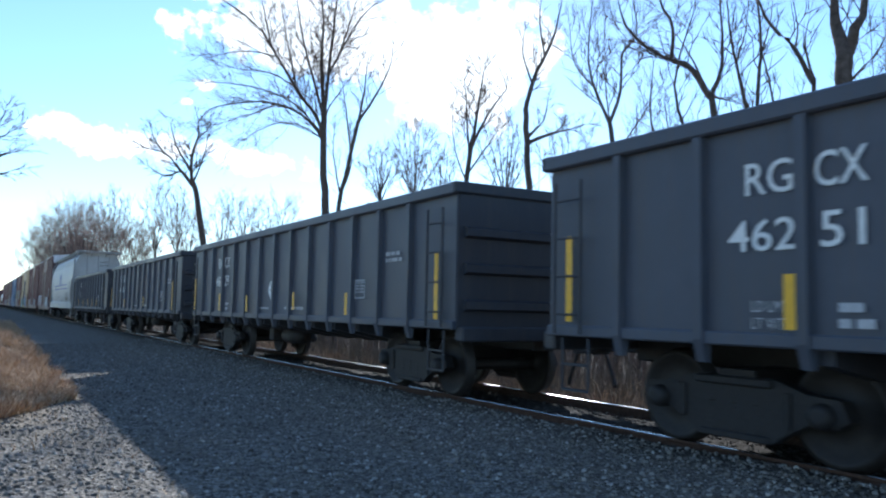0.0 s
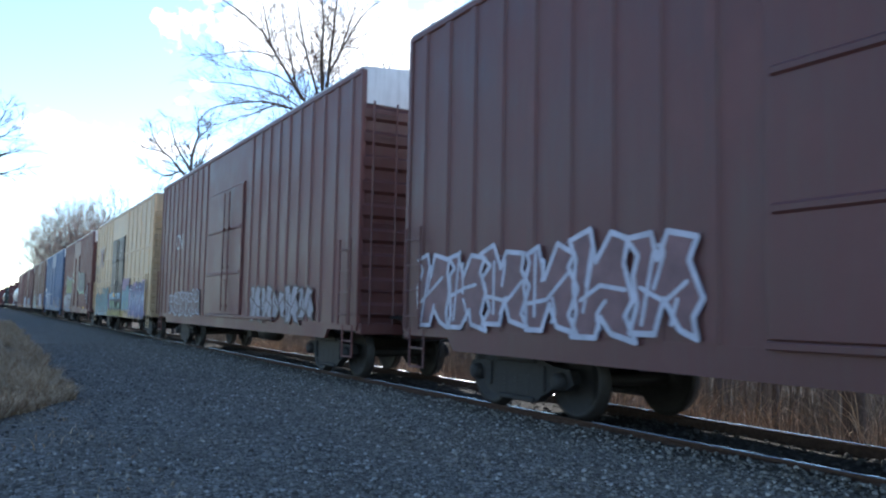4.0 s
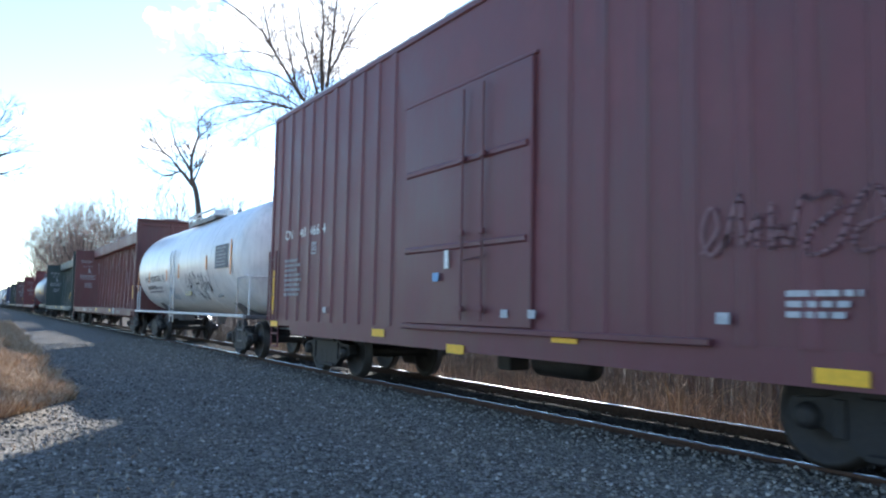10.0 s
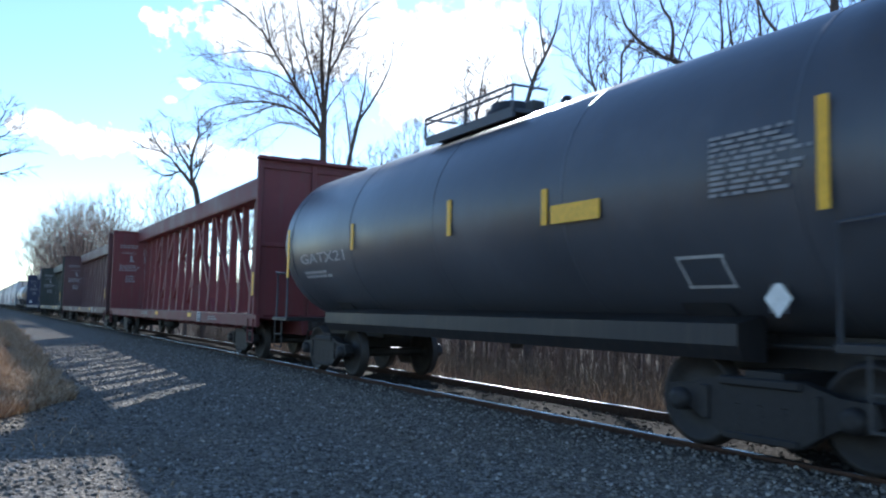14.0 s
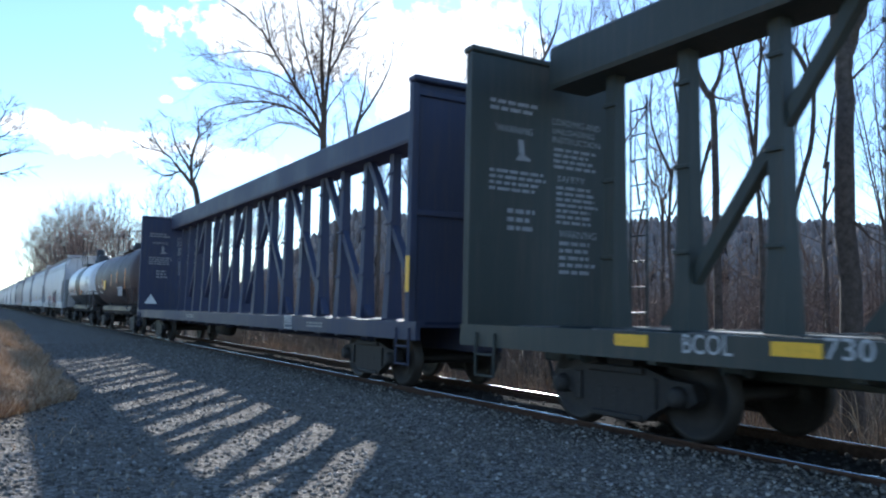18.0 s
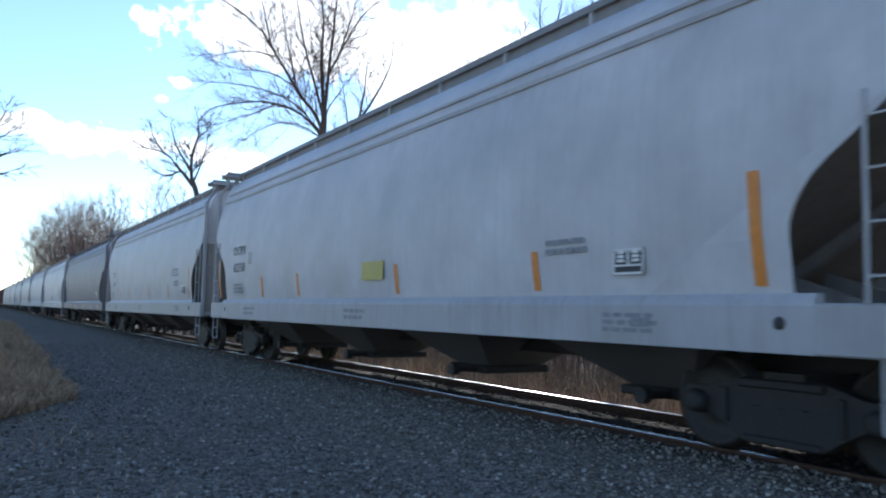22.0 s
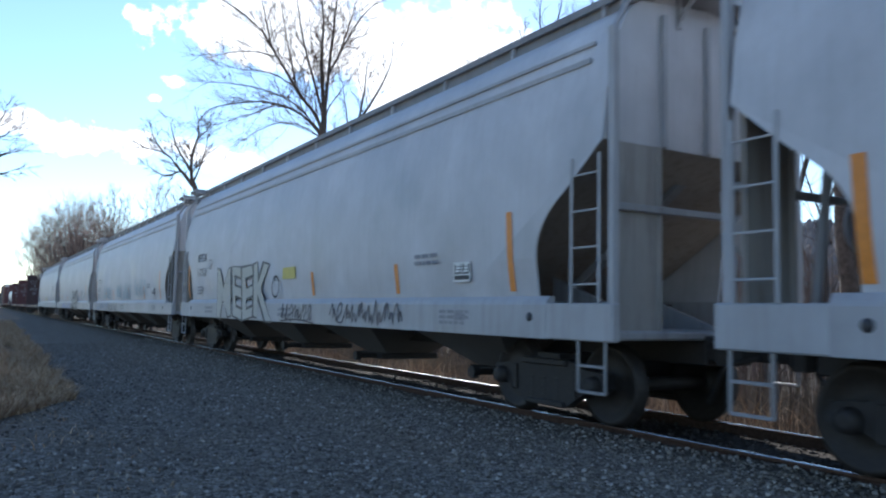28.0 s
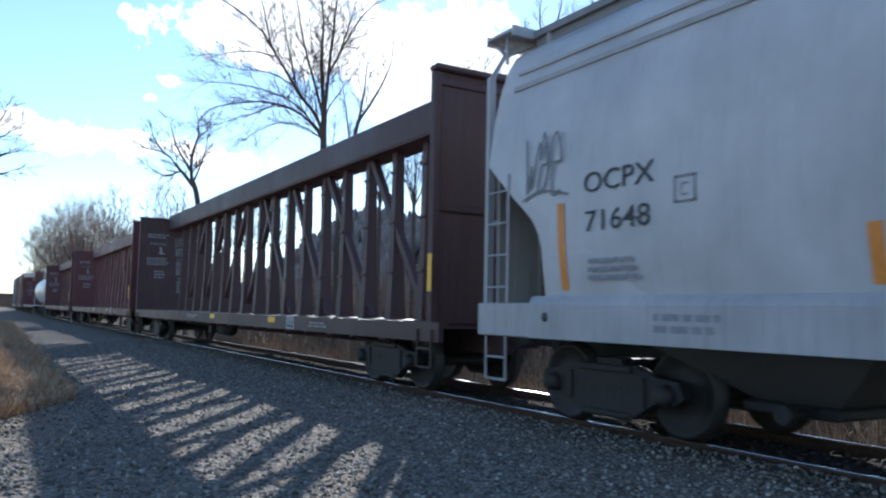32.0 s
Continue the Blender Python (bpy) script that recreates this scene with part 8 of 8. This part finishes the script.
# brush, saplings and reeds behind the track: one body of growth
def brush(name, label, count, area, hgt, seed, mat, rad, branchy=2):
    r = random.Random(seed)
    br = Branches()
    for i in range(count):
        x, y = area(r)
        z = ground_height(x, y) - 0.05
        h = r.uniform(*hgt)
        p = Vector((x, y, z))
        top = p + Vector((r.gauss(0, 0.08) * h, r.gauss(0, 0.08) * h, h))
        mid = p.lerp(top, 0.5) + Vector((r.gauss(0, .03), r.gauss(0, .03), 0)) * h
        q = rad * r.uniform(0.6, 1.5)
        br.tube([p, mid, top], [q, q * 0.7, q * 0.25], 3)
        for j in range(branchy):
            t = r.uniform(0.35, 0.9)
            a = p.lerp(top, t)
            br.tube([a, a + Vector((r.gauss(0, .22) * h, r.gauss(0, .22) * h, r.uniform(0.12, 0.35) * h))], [q * 0.5, q * 0.15], 3)
    return tagged(new(name, br.mesh(name, mat)), label, "undergrowth", kind="stuff")


REED = plain("dry_reeds", (0.17, 0.135, 0.10), 0.95, 0, 0.4, 2, 0.1, 0.08)
brush("saplings", "thin bare saplings and brush behind the railway", 1500, lambda r: (r.uniform(11.5, 48), r.uniform(-4, 55)), (1.6, 6.5), 201, TWIG, 0.022, 5)
brush("reeds", "dry brown reeds and weeds along the embankment", 9000, lambda r: (TRACK_X + 3.2 + 16 * r.random() ** 1.5, r.uniform(-3, 46)), (0.4, 1.5), 202, REED, 0.010, 1)
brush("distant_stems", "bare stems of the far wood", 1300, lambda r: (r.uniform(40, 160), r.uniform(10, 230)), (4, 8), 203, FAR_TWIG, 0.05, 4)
BRUSH = plain("red_brown_twigs", (0.19, 0.135, 0.11), 0.95, 0, 0.35, 0.4, 0.1, 0.08)
brush("woodland_brush", "dense red-brown leafless brush of the wood behind the line", 3600, lambda r: (20 + 95 * r.random() ** 1.3, r.uniform(-8, 120)), (3.5, 7.0), 204, BRUSH, 0.035, 7)

# wooded hill across the valley
def hill_material():
    m, n, l, b = nodes_of("leafless_hillside")
    v = coords(n, l, False)
    a = noise_of(n, l, v, 0.25, 8, 0.75, (1, 1, 0.25))
    c1 = ramp(n, l, a, [(0.3, (0.15, 0.13, 0.13)), (0.55, (0.22, 0.19, 0.18)), (0.75, (0.30, 0.255, 0.225))])
    l.new(c1, b.inputs["Base Color"])
    b.inputs["Roughness"].default_value = 1.0
    return m


HILL = hill_material()
hv, hf = [], []
cols, rows_ = 110, 14
for j in range(rows_):
    for i in range(cols):
        bearing = -14 + 104 * i / (cols - 1)
        q = j / (rows_ - 1)
        dist = 260 + 420 * q
        p = spot(bearing, dist)
        ridge = 92 * (1 - 0.4 * max(0.0, min(1.0, (bearing - 45) / 16))) * (0.82 + 0.18 * math.sin(bearing * 0.11 + 0.6)) * max(0.0, min(1.0, (bearing - 16.5) / 8.5)) + 9 * max(0.0, min(1.0, (24 - bearing) / 8.0))
        z = -2 + ridge * (math.sin(min(1.0, q * 1.15) * math.pi / 2) ** 1.3) + 4 * noise.noise((p.x * 0.02, p.y * 0.02, 1.0)) * q
        z += 2.2 * noise.noise((p.x * 0.15, p.y * 0.15, 7.0)) * q
        hv.append((p.x, p.y, z))
for j in range(rows_ - 1):
    for i in range(cols - 1):
        hf.append((j * cols + i, j * cols + i + 1, (j + 1) * cols + i + 1, (j + 1) * cols + i))
hill_mesh = bpy.data.meshes.new("hill")
hill_mesh.from_pydata(hv, [], hf)
hill_mesh.materials.append(plain("leaf_litter", (0.035, 0.028, 0.024), 1.0, 0, 0.4, 0.3, 0.2, 0.0))
tagged(new("hill", hill_mesh), "brown leafless wooded hill across the valley", "hill", kind="structure")
rs = random.Random(9)
hb = Branches()
for i in range(7000):
    bearing, q = rs.uniform(6, 88), rs.uniform(0.0, 0.97) ** 0.75
    dist = 260 + 420 * q
    p = spot(bearing, dist)
    ridge = 92 * (1 - 0.4 * max(0.0, min(1.0, (bearing - 45) / 16))) * (0.82 + 0.18 * math.sin(bearing * 0.11 + 0.6)) * max(0.0, min(1.0, (bearing - 16.5) / 8.5)) + 9 * max(0.0, min(1.0, (24 - bearing) / 8.0))
    p.z = -3 + ridge * (math.sin(min(1.0, q * 1.15) * math.pi / 2) ** 1.3) + 4 * noise.noise((p.x * 0.02, p.y * 0.02, 1.0)) * q
    h = rs.uniform(7, 13)
    hb.tube([p, p + Vector((0, 0, h * 0.5)), p + Vector((0, 0, h * 0.85)), p + Vector((0, 0, h))], [0.5, h * 0.16, h * 0.12, 0.2], 4)
tagged(new("hill_trees", hb.mesh("hill_trees", HILL)), "massed leafless trees on the hill", "trees", kind="stuff")


# dry grass on the verge
def grass(name, label, count, area, hgt, seed, mat):
    rs_ = random.Random(seed)
    v, f = [], []
    for i in range(count):
        x, y = area(rs_)
        z = ground_height(x, y) - 0.01
        h = rs_.uniform(*hgt) * max(0.3, 1.0 + 1.7 * noise.noise((x * 1.6, y * 0.9, 4.0)))
        a = rs_.uniform(0, 6.283)
        w = rs_.uniform(0.004, 0.009)
        bx, by = rs_.gauss(0, 0.75) * h, rs_.gauss(0, 0.75) * h
        dx, dy = math.cos(a) * w, math.sin(a) * w
        n_ = len(v)
        v += [(x - dx, y - dy, z), (x + dx, y + dy, z), (x + dx * 0.7 + bx * 0.4, y + dy * 0.7 + by * 0.4, z + h * 0.65), (x - dx * 0.7 + bx * 0.4, y - dy * 0.7 + by * 0.4, z + h * 0.65), (x + bx, y + by, z + h)]
        f += [(n_, n_ + 1, n_ + 2, n_ + 3), (n_ + 3, n_ + 2, n_ + 4)]
    me = bpy.data.meshes.new(name)
    me.from_pydata(v, [], f)
    me.materials.append(mat)
    return tagged(new(name, me), label, "grass", kind="stuff")


def grass_material():
    m, n, l, b = nodes_of("dry_winter_grass")
    geo = n.new("ShaderNodeNewGeometry")
    col = ramp(n, l, geo.outputs["Random Per Island"], [(0.0, (0.2, 0.11, 0.065)), (0.5, (0.44, 0.29, 0.17)), (1.0, (0.64, 0.49, 0.33))])
    l.new(col, b.inputs["Base Color"])
    b.inputs["Roughness"].default_value = 0.9
    b.inputs["Specular IOR Level"].default_value = 0.1
    return m


DRY = grass_material()


def verge_spot(r):
    y = 10.0 + 63 * r.random() ** 2.0
    edge = 1.15 + 0.018 * max(0.0, y - 14) - 0.4 * max(0.0, 14 - y) + 0.4 * noise.noise((0.0, y * 0.4, 2.0))
    return edge + 0.35 - 4.0 * r.random() ** 1.3, y


grass("verge_grass", "tufts of dry tan grass on the verge", 80000, verge_spot, (0.05, 0.2), 301, DRY)
grass("road_weeds", "sparse dry weeds in the gravel", 500, lambda r: (r.uniform(-1.0, 1.6), r.uniform(6.0, 14.0)), (0.02, 0.07), 302, DRY)
grass("embankment_grass", "dry grass behind the track", 26000, lambda r: (TRACK_X + 2.9 + 10 * r.random() ** 1.3, r.uniform(-2, 34)), (0.2, 0.7), 303, DRY)


# ---------------------------------------------------------------- clouds
def cloud_material(seed, strength):
    m, n, l, b = nodes_of("sunlit_cloud")
    n.remove(b)
    out = n["Material Output"]
    tc = n.new("ShaderNodeTexCoord")
    mp = n.new("ShaderNodeMapping")
    mp.inputs["Location"].default_value = (seed * 3.7, seed * 1.9, 0)
    l.new(tc.outputs["Object"], mp.inputs[0])
    f = noise_of(n, l, mp.outputs[0], 0.004, 8, 0.62)
    # soft edge towards the sheet's rim
    gr = n.new("ShaderNodeTexGradient")
    gr.gradient_type = "SPHERICAL"
    gm = n.new("ShaderNodeMapping")
    gm.inputs["Location"].default_value = (-1, -1, 0)
    gm.inputs["Scale"].default_value = (2, 2, 1)
    l.new(tc.outputs["UV"], gm.inputs[0])
    l.new(gm.outputs[0], gr.inputs[0])
    add = n.new("ShaderNodeMath")
    add.operation = "MULTIPLY_ADD"
    add.inputs[1].default_value = 0.85
    l.new(gr.outputs["Fac"], add.inputs[0])
    sub = n.new("ShaderNodeMath")
    sub.operation = "MULTIPLY_ADD"
    sub.inputs[1].default_value, sub.inputs[2].default_value = 2.4, -1.2
    l.new(f, sub.inputs[0])
    l.new(sub.outputs[0], add.inputs[2])
    a = ramp(n, l, add.outputs[0], [(0.26, (0, 0, 0)), (0.44, (1, 1, 1))])
    em = n.new("ShaderNodeEmission")
    em.inputs[0].default_value = (1.0, 0.98, 0.95, 1)
    em.inputs[1].default_value = strength
    tr = n.new("ShaderNodeBsdfTransparent")
    mx = n.new("ShaderNodeMixShader")
    l.new(a, mx.inputs[0])
    l.new(tr.outputs[0], mx.inputs[1])
    l.new(em.outputs[0], mx.inputs[2])
    l.new(mx.outputs[0], out.inputs[0])
    return m


CLOUD_FAR = 4500.0


def sky_spot(bearing, elevation):
    return EYE + Vector((math.sin(radians(bearing)) * math.cos(radians(elevation)), math.cos(radians(bearing)) * math.cos(radians(elevation)), math.sin(radians(elevation)))) * CLOUD_FAR


clouds = []


def cloud(bearing, elevation, wide, high, seed, strength=0.55, label="white drifting cumulus cloud"):
    """A sheet of cloud far off, facing the tripod. wide, high: degrees."""
    hw, hh = math.tan(radians(wide / 2)) * CLOUD_FAR, math.tan(radians(high / 2)) * CLOUD_FAR
    me = bpy.data.meshes.new("cloud")
    me.from_pydata([(-hw, -hh, 0), (hw, -hh, 0), (hw, hh, 0), (-hw, hh, 0)], [], [(0, 1, 2, 3)])
    uv = me.uv_layers.new(name="UVMap")
    for i, q in enumerate(((0, 0), (1, 0), (1, 1), (0, 1))):
        uv.data[i].uv = q
    me.materials.append(cloud_material(seed, strength))
    ob = tagged(new("cloud", me), label, "cloud", group="clouds", kind="structure")
    clouds.append((ob, bearing, elevation))
    return ob


cloud(23.5, 19.6, 22, 9.0, 1)
cloud(19.0, 18.8, 20, 5.2, 2)
cloud(30.5, 16.6, 17, 11, 3)
cloud(13.5, 22.2, 11, 3.0, 4)
cloud(34.0, 19.5, 12, 9, 11)
cloud(6.6, 11.2, 14, 3.2, 5)
cloud(16.5, 10.6, 10, 2.8, 6)
cloud(13.4, 15.5, 2.9, 1.3, 7)
cloud(12.1, 14.2, 1.9, 0.9, 8)
cloud(10.2, 19.7, 1.8, 1.5, 9)
cloud(0.6, 2.6, 7, 1.8, 10)


# ---------------------------------------------------------------- what moves
def motions():
    for car, y in moving:
        walk(car, [(t, pose(TRACK_X, y - SPEED * t, 0)) for t in (0, 8, 16, 24, 32)])
    for ob, bearing, elevation in clouds:
        walk(ob, [(t, Matrix.Translation(sky_spot(bearing - 0.075 * t, elevation)) @ look(EYE, sky_spot(bearing - 0.075 * t, elevation)).to_3x3().to_4x4()) for t in (0, 16, 32)])


motions()
